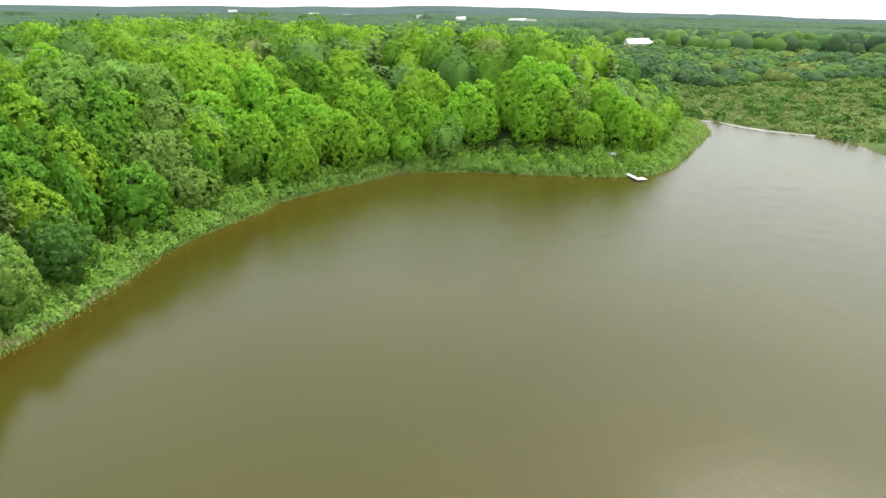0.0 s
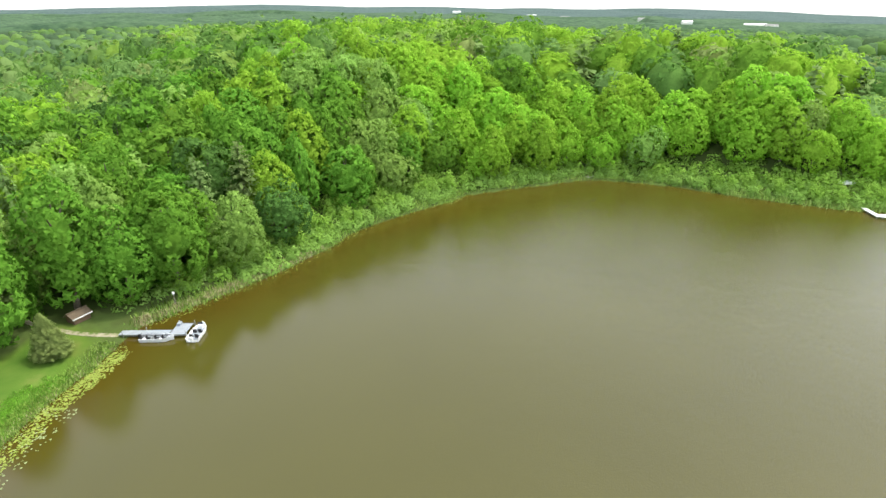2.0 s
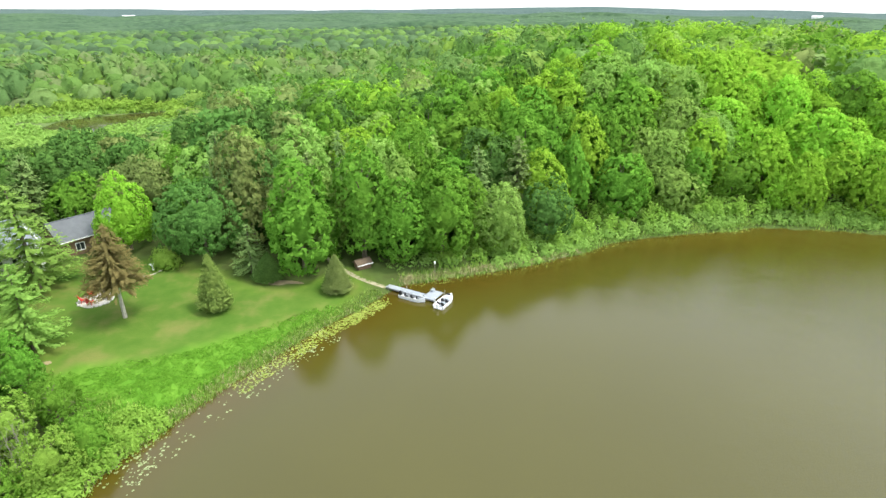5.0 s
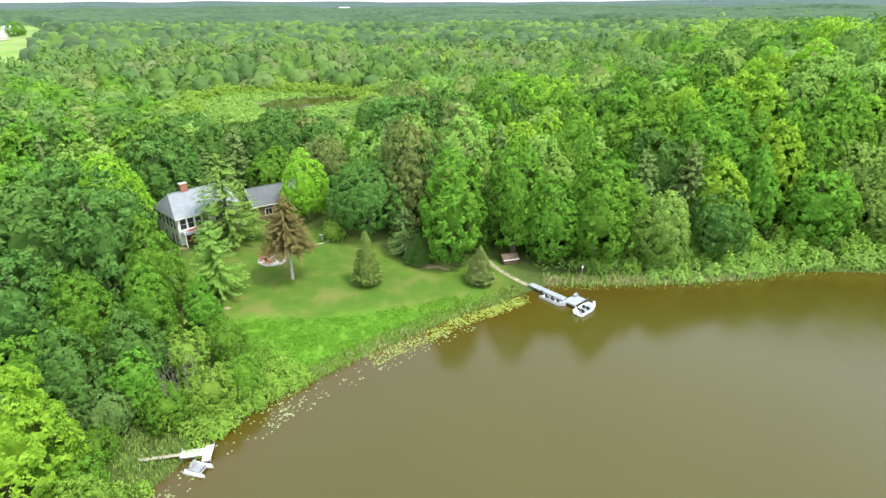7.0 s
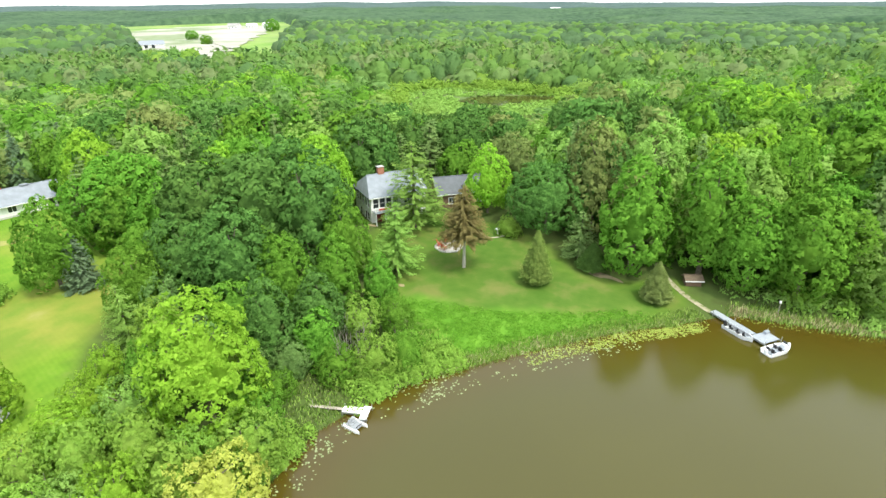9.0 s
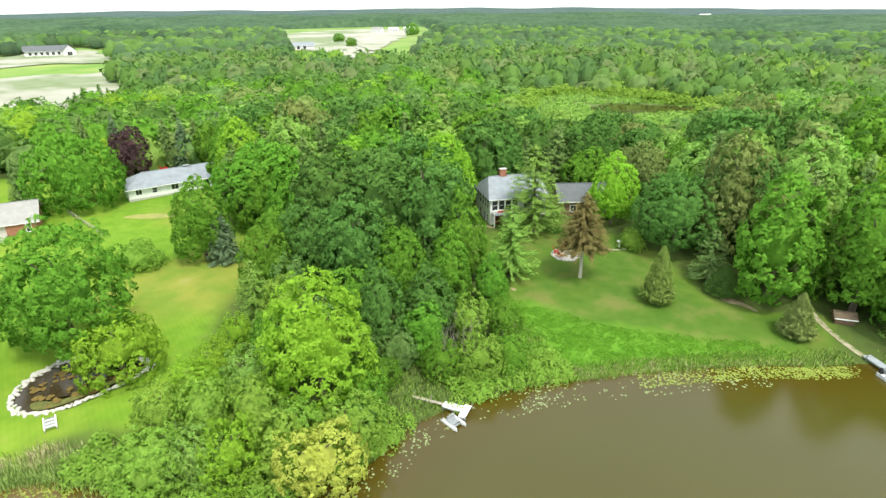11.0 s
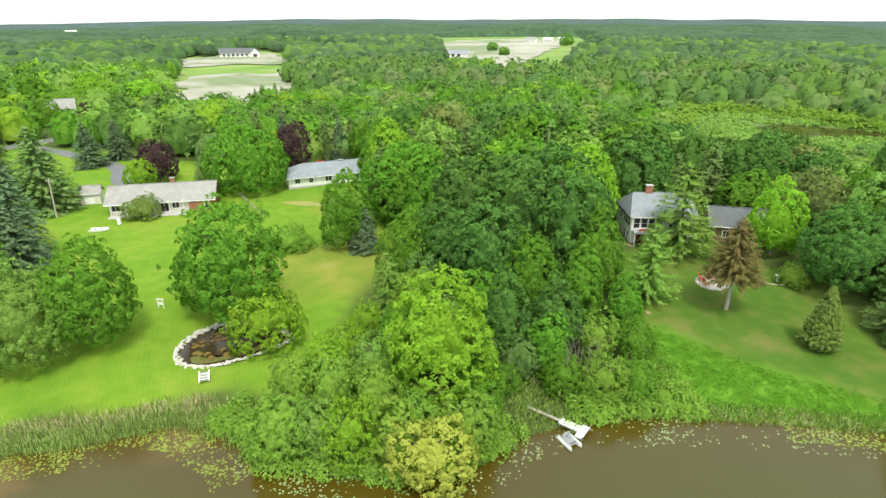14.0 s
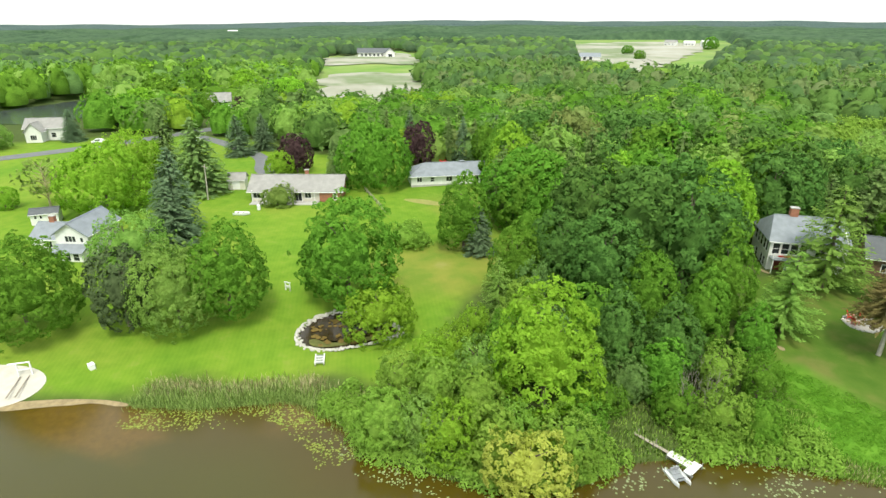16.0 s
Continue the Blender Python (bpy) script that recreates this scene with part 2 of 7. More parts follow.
def part(name, data, material, parent, label=""):
    """ONE mesh object under a thing or a part; data is a bmesh or a mesh."""
    if isinstance(data, bmesh.types.BMesh):
        me = bpy.data.meshes.new(name)
        bmesh.ops.recalc_face_normals(data, faces=data.faces)
        data.to_mesh(me)
        data.free()
    else:
        me = data
    if material and not me.materials:
        me.materials.append(material)
    ob = new(name, me)
    ob.parent = parent
    return tagged(ob, label) if label else ob


def box(x0, x1, y0, y1, z0, z1, bevel=0.0, bm=None):
    bm = bm or bmesh.new()
    made = bmesh.ops.create_cube(bm, size=1, matrix=Matrix.Translation(((x0 + x1) / 2, (y0 + y1) / 2, (z0 + z1) / 2)) @ Matrix.Diagonal((x1 - x0, y1 - y0, z1 - z0, 1)))
    if bevel:
        edges = list({e for v in made["verts"] for e in v.link_edges})
        bmesh.ops.bevel(bm, geom=edges, offset=bevel, segments=1, affect="EDGES")
    return bm


def tube(points, radii, sides=7, bm=None):
    """A tapering tube along points."""
    bm = bm or bmesh.new()
    rings = []
    pts = [Vector(p) for p in points]
    for i, p in enumerate(pts):
        way = (pts[min(i + 1, len(pts) - 1)] - pts[max(i - 1, 0)]).normalized()
        side = way.orthogonal().normalized()
        other = way.cross(side)
        rings.append([bm.verts.new(p + radii[i] * (math.cos(a) * side + math.sin(a) * other)) for a in (2 * math.pi * k / sides for k in range(sides))])
    for a, b in zip(rings, rings[1:]):
        # turn the next ring so that the tube does not twist
        shift = min(range(sides), key=lambda s: sum((a[k].co - b[(k + s) % sides].co).length for k in range(sides)))
        b[:] = b[shift:] + b[:shift]
        for k in range(sides):
            bm.faces.new((a[k], a[(k + 1) % sides], b[(k + 1) % sides], b[k]))
    bm.faces.new(rings[0][::-1])
    bm.faces.new(rings[-1])
    return bm


def joined(name, chunks, material):
    """One mesh from (verts, faces) or (verts, faces, normals) arrays."""
    return mesh_of(name, *merged(chunks)[:2], material, normals=merged(chunks)[2])


def merged(chunks):
    vs, fs, ns, n = [], [], [], 0
    for v, q, *nrm in chunks:
        vs.append(v)
        fs.append(q + n)
        ns += nrm
        n += len(v)
    return np.concatenate(vs), np.concatenate(fs), np.concatenate(ns) if ns else None


# ---- ground and water ----
def steps(inner0, inner1, step, reach, grow=1.13):
    mid = list(np.arange(inner0, inner1 + step / 2, step))
    d, a, b = step, [], []
    lo, hi = inner0, inner1
    while lo > -reach or hi < reach:
        d *= grow
        lo, hi = lo - d, hi + d
        a.append(max(lo, -reach - 50)), b.append(min(hi, reach + 50))
    out = np.unique(np.round(np.array(a[::-1] + mid + b), 3))
    return out


LAWN_WEST = [(-75, -30), (-70.2, -21), (-67, -10), (-61.5, 2.4), (-57, 11), (-52.5, 16.7), (-51.1, 21.3), (-58, 27.4), (-65.5, 37.5), (-71.9, 46.4), (-81.5, 54.7),
             (-95, 59.3), (-110.9, 70), (-132, 71), (-146, 50), (-165, 38), (-186, 30), (-204, 16), (-214, -6), (-216, -60), (-110, -75), (-82, -55)]
LAWN_EAST = [(-51, 83), (-42, 73), (-33, 62), (-25, 52.5), (-18.4, 57.3), (-9.1, 64.8), (1.8, 74), (5, 78.5), (0.5, 82), (-5.2, 79), (-14.7, 83),
             (-23.4, 91.4), (-30, 95.3), (-42.1, 91.2)]
MEADOW_STRIP = [(-34, 62.5), (-28, 55), (-23.5, 51), (-18, 56.3), (-8.7, 64.6), (0, 72.5), (-3, 74), (-12, 69), (-20, 65.5), (-28, 64.5)]
FIELDS = [[(-236, 62), (-232, 108), (-413, 200), (-610, 290), (-720, 290), (-620, 160), (-543, 133), (-360, 88)],
          [(-240, 250), (-285, 224), (-549, 433), (-900, 700), (-700, 900), (-563, 752), (-300, 380), (-225, 300)]]
MARSH = [(203, 0), (207, 14), (240, 18), (275, -14), (300, -60), (300, -190), (200, -160), (175, -60), (189, -30)]
CLEARING = [(-124, 224), (-116, 250), (-84, 258), (-46, 252), (-40, 228), (-42, 190), (-48, 160), (-78, 152), (-100, 172)]
POND_SIDE = [(-222, -80), (-226, -22), (-270, -14), (-310, -60)]
FARM_YARD = [(-202, -52), (-201, -16), (-234, -18), (-238, -52)]
HOUSE_GAP = [(-206, 10), (-208, 30), (-264, 38), (-266, 16)]

xs, ys = steps(-170, 200, 2.0, 4900), steps(-50, 130, 2.0, 4900)
gx, gy = np.meshgrid(xs, ys)
gz = ground(gx, gy)
idx = np.arange(gx.size).reshape(gx.shape)
quads = np.stack([idx[:-1, :-1], idx[:-1, 1:], idx[1:, 1:], idx[1:, :-1]], -1).reshape(-1, 4)
gpts = np.stack([gx, gy, gz], -1).reshape(-1, 3)


def soft_inside(polys, x, y, w):
    out = np.zeros(np.shape(x))
    for p in polys:
        out = np.maximum(out, rise(w, -w, edge_distance(p, x, y) + 1.4 * w * waves(x, y, 2.2 * w, 5.0)))
    return out


def ground_material():
    m, n, l = shader("ground_cover")

    def mask(name):
        a = n.new("ShaderNodeAttribute")
        a.attribute_name = name
        return a.outputs["Fac"]

    broad, mid, fine = noise_at(n, l, 0.06), noise_at(n, l, 0.5, 5), noise_at(n, l, 5.0, 4)
    floor_ = mixed(n, l, mid, (0.05, 0.055, 0.02, 1), (0.085, 0.14, 0.03, 1))
    lawn = ramp(n, l, broad, [(0.3, (0.09, 0.2, 0.016)), (0.5, (0.15, 0.25, 0.022)), (0.72, (0.23, 0.275, 0.042))])
    lawn = mixed(n, l, 0.4, lawn, ramp(n, l, mid, [(0.3, (0.07, 0.17, 0.014)), (0.6, (0.17, 0.27, 0.03)), (0.8, (0.27, 0.26, 0.08))]))
    wave = n.new("ShaderNodeTexWave")
    wave.inputs["Scale"].default_value, wave.inputs["Distortion"].default_value = 0.55, 1.5
    geo, turn = n.new("ShaderNodeNewGeometry"), n.new("ShaderNodeVectorRotate")
    turn.inputs["Angle"].default_value = 1.9
    l.new(geo.outputs["Position"], turn.inputs["Vector"])
    l.new(turn.outputs[0], wave.inputs["Vector"])
    lawn = mixed(n, l, 0.06, lawn, ramp(n, l, wave.outputs["Fac"], [(0.2, (0.08, 0.22, 0.01)), (0.8, (0.2, 0.36, 0.03))]))
    meadow = ramp(n, l, mid, [(0.3, (0.072, 0.185, 0.014)), (0.7, (0.118, 0.25, 0.025))])
    worn = ramp(n, l, noise_at(n, l, 0.22, 5), [(0.32, (0.042, 0.1, 0.013)), (0.5, (0.068, 0.12, 0.02)), (0.68, (0.135, 0.135, 0.043))])
    marsh = ramp(n, l, noise_at(n, l, 0.12, 6), [(0.3, (0.07, 0.115, 0.035)), (0.55, (0.115, 0.165, 0.05)), (0.75, (0.17, 0.2, 0.075))])
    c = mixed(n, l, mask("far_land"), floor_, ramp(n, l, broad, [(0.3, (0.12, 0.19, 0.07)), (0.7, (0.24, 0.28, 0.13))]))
    c = mixed(n, l, mask("lawn"), c, lawn)
    c = mixed(n, l, mask("worn"), c, worn)
    c = mixed(n, l, mask("dry_turf"), c, ramp(n, l, noise_at(n, l, 0.16, 5), [(0.35, (0.14, 0.2, 0.03)), (0.55, (0.24, 0.235, 0.05)), (0.7, (0.31, 0.27, 0.1))]))
    c = mixed(n, l, mask("meadow"), c, meadow)
    c = mixed(n, l, mask("marsh"), c, marsh)
    c = mixed(n, l, mask("green_field"), c, ramp(n, l, noise_at(n, l, 0.02, 5), [(0.35, (0.12, 0.24, 0.04)), (0.7, (0.26, 0.32, 0.1))]))
    finish(n, l, c, 0.95, 0, bump(n, l, fine, 0.6, 0.06), 0.1)
    return m


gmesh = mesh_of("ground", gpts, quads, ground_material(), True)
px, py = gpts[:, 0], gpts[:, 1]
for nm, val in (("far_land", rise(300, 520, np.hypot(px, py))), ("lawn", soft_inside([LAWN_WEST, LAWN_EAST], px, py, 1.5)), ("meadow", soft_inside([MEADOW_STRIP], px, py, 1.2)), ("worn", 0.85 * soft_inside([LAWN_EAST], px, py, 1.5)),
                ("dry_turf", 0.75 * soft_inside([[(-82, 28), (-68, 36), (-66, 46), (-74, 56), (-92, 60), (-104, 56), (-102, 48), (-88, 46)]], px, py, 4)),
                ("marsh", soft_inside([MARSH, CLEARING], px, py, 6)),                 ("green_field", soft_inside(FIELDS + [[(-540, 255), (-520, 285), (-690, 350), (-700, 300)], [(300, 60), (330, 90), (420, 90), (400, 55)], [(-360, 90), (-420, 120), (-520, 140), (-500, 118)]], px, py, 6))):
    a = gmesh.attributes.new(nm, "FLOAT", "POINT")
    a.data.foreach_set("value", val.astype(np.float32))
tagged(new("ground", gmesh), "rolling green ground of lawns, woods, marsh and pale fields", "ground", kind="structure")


def water_material(name, murk, rough, ripple):
    m, n, l = shader(name)
    c = mixed(n, l, noise_at(n, l, 0.02, 3), tuple(0.72 * v for v in murk) + (1,), tuple(1.22 * v for v in murk) + (1,))
    if name == "lake_water":
        shallow = n.new("ShaderNodeAttribute")
        shallow.attribute_name = "shallow"
        deep_ = n.new("ShaderNodeMath")
        deep_.operation = "MULTIPLY"
        deep_.inputs[1].default_value = 0.7
        l.new(shallow.outputs["Fac"], deep_.inputs[0])
        c = mixed(n, l, deep_.outputs[0], c, mixed(n, l, noise_at(n, l, 0.25, 4), (0.054, 0.033, 0.003, 1), (0.072, 0.044, 0.004, 1)))
        weedy = n.new("ShaderNodeAttribute")
        weedy.attribute_name = "weedy"
        c = mixed(n, l, weedy.outputs["Fac"], c, mixed(n, l, noise_at(n, l, 1.2, 5), (0.07, 0.042, 0.007, 1), (0.15, 0.09, 0.014, 1)))
    small, long_ = noise_at(n, l, 4.5, 4, rough=0.7), noise_at(n, l, 0.22, 2)
    hsum = n.new("ShaderNodeMath")
    hsum.operation = "MULTIPLY_ADD"
    hsum.inputs[1].default_value = 3.0
    l.new(long_, hsum.inputs[0])
    l.new(small, hsum.inputs[2])
    relief = bump(n, l, hsum.outputs[0], ripple, 0.12)
    p = finish(n, l, c, rough, 0, relief, 0.5)
    if name == "lake_water":
        # the breeze roughens the open eastern water
        breeze = n.new("ShaderNodeAttribute")
        breeze.attribute_name = "breeze"
        l.new(breeze.outputs["Fac"], relief.node.inputs["Strength"])
    p.inputs["IOR"].default_value = 1.43
    return m


WATER = water_material("lake_water", (0.0595, 0.0545, 0.0085), 0.025, 0.17)
wx, wy = np.linspace(-110, 220, 140), np.linspace(-170, 100, 116)
ax, ay = np.meshgrid(wx, wy)
wi = np.arange(ax.size).reshape(ax.shape)
lake = new("water", mesh_of("water", np.stack([ax, ay, 0 * ax], -1).reshape(-1, 3),
                            np.stack([wi[:-1, :-1], wi[:-1, 1:], wi[1:, 1:], wi[1:, :-1]], -1).reshape(-1, 4), WATER, True))
# tannin-brown shallows over the bank's foot
depth = lake.data.attributes.new("shallow", "FLOAT", "POINT")
depth.data.foreach_set("value", rise(-11, 1, edge_distance(SHORE, ax, ay) + 3 * waves(ax, ay, 9)).ravel().astype(np.float32))
for nm, val in (("weedy", 0.9 * soft_inside([[(-66.4, -18.6), (-64.6, -12), (-60, -4.5), (-56.5, -3.0), (-54.9, -7.6), (-57, -13), (-61, -18)], [(-53, 8), (-51, 11), (-47.5, 13), (-48, 10), (-51, 7)]], ax, ay, 1.3)),
                ("breeze", 0.07 + 0.2 * rise(-58, 45, ax - 0.9 * ay + 12 * waves(ax, ay, 23, 4.0)))):
    lake.data.attributes.new(nm, "FLOAT", "POINT").data.foreach_set("value", val.ravel().astype(np.float32))
tagged(lake, "murky brown lake with faint ripples and tree reflections", "lake", kind="structure")


# ---- trees ----
def leaf_quads(rng, centres, normals, size, aspect=1.5, jitter=0.45, soft=0.88):
    """Small pointed leaf clumps at the centres, facing roughly along the normals, which also shade the whole mass softly."""
    k = len(centres)
    whole = normals / np.linalg.norm(normals, axis=1)[:, None]
    nrm = normals + rng.normal(0, jitter, (k, 3))
    nrm /= np.linalg.norm(nrm, axis=1)[:, None]
    nrm *= np.where(np.sum(nrm * whole, axis=1) < 0, -1, 1)[:, None]
    u = np.cross(nrm, rng.normal(0, 1, (k, 3)))
    u /= np.linalg.norm(u, axis=1)[:, None] + 1e-9
    w = np.cross(nrm, u)
    s = (size * rng.uniform(0.65, 1.35, k))[:, None]
    v = np.stack([centres + u * s * aspect * 0.7, centres - u * s * aspect * 0.3 + w * s * 0.55, centres - u * s * aspect * 0.45 - w * s * 0.5], 1)
    shade = soft * whole + (1 - soft) * nrm
    shade /= np.linalg.norm(shade, axis=1)[:, None]
    return v.reshape(-1, 3), np.arange(3 * k).reshape(-1, 3), np.repeat(shade, 3, 0)


def ball_points(rng, k):
    p = rng.normal(0, 1, (k, 3))
    return p / np.linalg.norm(p, axis=1)[:, None]


SHAPES = {"maple": (0.34, 0.5), "oak": (0.36, 0.38), "lime_maple": (0.32, 0.66), "poplar": (0.36, 0.85), "bush": (0.25, 0.5), "lawn_tree": (0.36, 0.5), "willow": (0.3, 0.42)}


def crown_chunks(seed, height, width, bottom, shape, tuft, leaves, rough=1.0, low=0.0, droop=0.0, heads=12, loose=0.62, cover=1.0, ragged=0.06, core=0.5):
    """A crown from z=bottom to height: domed tufts of leaves sit on an uneven outline that bulges into heads with clefts between them."""
    rng = np.random.default_rng(seed)
    alpha, beta = SHAPES[shape]
    span = height - bottom
    top = (alpha / (alpha + beta)) ** alpha * (beta / (alpha + beta)) ** beta
    profile = lambda u: (np.clip(u, 1e-4, 1) ** alpha * np.clip(1 - u, 1e-4, 1) ** beta) / top
    area = 0.8 * math.pi * width * (span * (1 - low) + 0.25 * width)
    k = max(5, int(1.2 * cover * area / (math.pi * tuft * tuft)))
    # heights so that tufts lie evenly over the surface
    grid = np.linspace(low + 0.01, 0.995, 200)
    slope = np.gradient(profile(grid), grid) * width / 2 / span
    mass = np.cumsum(profile(grid) * np.sqrt(1 + slope ** 2) + 0.02)
    u = np.interp((np.arange(k) + rng.random(k)) / k * mass[-1], mass, grid)
    a = np.arange(k) * 2.399963 + rng.normal(0, 0.35, k)
    rad = profile(u) * width / 2
    tilt = np.interp(u, grid, slope)
    side = np.stack([np.cos(a), np.sin(a), -tilt], 1)
    side /= np.linalg.norm(side, axis=1)[:, None]
    pos = np.stack([np.cos(a) * rad, np.sin(a) * rad, bottom + u * span], 1)
    mid = np.array([0, 0, bottom + 0.45 * span])
    way = (pos - mid) / np.array([width / 2, width / 2, span / 2])
    way /= np.linalg.norm(way, axis=1)[:, None]
    hub = ball_points(rng, heads)
    hub[:, 2] = hub[:, 2] * 0.8 + 0.15
    hub /= np.linalg.norm(hub, axis=1)[:, None]
    near = (way @ hub.T).max(1)
    swell = np.clip((near - 0.62) / 0.34, 0, 1) ** 0.7
    factor = (1 - 0.3 * rough) + 0.36 * rough * swell + rng.normal(0, ragged, k)
    pos = mid + (pos - mid) * factor[:, None]
    pos[:, 2] -= droop * tuft * rng.uniform(0, 2.5, k)
    lean = way - 0.55 * hub[(way @ hub.T).argmax(1)]
    axis = side + 0.5 * lean + np.array([0, 0, 0.3]) + rng.normal(0, 0.2, (k, 3))
    axis /= np.linalg.norm(axis, axis=1)[:, None]
    size_ = tuft * rng.uniform(0.7, 1.3, k)
    # leaves of each tuft lie on a shallow dome
    e1 = np.cross(axis, [0.31, 0.52, 0.8])
    e1 /= np.linalg.norm(e1, axis=1)[:, None]
    e2 = np.cross(axis, e1)
    phi, q = rng.uniform(0, 2 * math.pi, (k, leaves)), np.sqrt(rng.random((k, leaves)))
    cx, cy = (q * np.cos(phi))[..., None], (q * np.sin(phi))[..., None]
    cap = (0.55 * (1 - q * q) - 0.1)[..., None]
    at = pos[:, None] + size_[:, None, None] * (cx * e1[:, None] + cy * e2[:, None] + cap * axis[:, None] - droop * (q * q)[..., None] * np.array([0, 0, 1.0]))
    nrm = axis[:, None] + 0.75 * (cx * e1[:, None] + cy * e2[:, None])
    leaf = np.repeat(size_, leaves) * (1.2 * math.pi / 0.87 / leaves) ** 0.5
    chunks = [leaf_quads(rng, at.reshape(-1, 3), nrm.reshape(-1, 3), leaf, 1.35, loose, 0.58)]
    # a closed uneven mass inside
    rows, cols = 7, 9
    gu, ga = np.meshgrid(np.linspace(low + 0.02, 0.985, rows), np.arange(cols) * 2 * math.pi / cols, indexing="ij")
    gr = profile(gu) * width / 2
    body = np.stack([np.cos(ga) * gr, np.sin(ga) * gr, bottom + gu * span], -1).reshape(-1, 3)
    way = (body - mid) / np.array([width / 2, width / 2, span / 2])
    way /= np.linalg.norm(way, axis=1)[:, None]
    swell = np.clip(((way @ hub.T).max(1) - 0.62) / 0.34, 0, 1) ** 0.7
    body = mid + (body - mid) * (core * ((1 - 0.3 * rough) + 0.36 * rough * swell))[:, None]
    i = np.arange(rows * cols).reshape(rows, cols)
    q = np.stack([i[:-1], np.roll(i[:-1], -1, 1), np.roll(i[1:], -1, 1), i[1:]], -1).reshape(-1, 4)
    way = way + np.array([0, 0, 0.35])
    chunks.append((body, np.concatenate([q[:, [0, 1, 2]], q[:, [0, 2, 3]]]), way / np.linalg.norm(way, axis=1)[:, None]))
    return chunks


def trunk_bmesh(seed, height, r, fork, limbs=5, spread=2.0, lean=0.0):
    rng = random.Random(seed)
    top = Vector((lean, rng.uniform(-0.2, 0.2), height * 0.8))
    pts = [Vector((0, 0, -0.4)), Vector((0, 0, 0.25)), Vector((lean * 0.3, 0, fork)), top]
    bm = tube(pts, [r * 1.5, r * 1.05, r * 0.8, r * 0.18], 7)
    for i in range(limbs):
        a = i * 2.4 + rng.uniform(-0.4, 0.4)
        z = fork + (height * 0.62 - fork) * i / max(1, limbs - 1)
        s = Vector((lean * z / height, 0, z))
        out = Vector((math.cos(a), math.sin(a), 0)) * spread * rng.uniform(0.6, 1)
        tube([s, s + out * 0.5 + Vector((0, 0, height * 0.1)), s + out + Vector((0, 0, height * 0.2))], [r * 0.45, r * 0.3, r * 0.08], 5, bm)
    return bm


def conifer_chunks(seed, height, width, bottom, tiers, per, size, droop=0.25, gaps=0.0, full=0.7):
    """Whorls of flat drooping boughs on a cone."""
    rng = np.random.default_rng(seed)
    cs, ns = [], []
    for i in range(tiers):
        u = (i + 0.3) / tiers
        z = bottom + (height - bottom) * u
        reach = width / 2 * (1 - u) ** full + 0.12
        for j in range(max(4, int(per * (1 - 0.6 * u)))):
            if rng.random() < gaps:
                continue
            a = rng.uniform(0, 2 * math.pi)
            far = reach * rng.uniform(0.75, 1.12)
            k = max(2, int(far / (size * 0.55)))
            t = (np.arange(k) + 0.6) / k
            way = np.array([math.cos(a), math.sin(a), 0])
            p = way * (t * far)[:, None]
            p[:, 2] += z - droop * far * t ** 1.6 + 0.1 * far * (t > 0.85) + rng.normal(0, 0.08, k)
            side = np.array([-way[1], way[0], 0])
            p += side * rng.normal(0, size * 0.3, k)[:, None] * t[:, None]
            cs.append(p)
            ns.append(np.tile(np.array([way[0] * 0.45, way[1] * 0.45, 0.9]), (k, 1)))
    return [leaf_quads(rng, np.concatenate(cs), np.concatenate(ns), size, 1.9, 0.3)]


made_meshes = {}


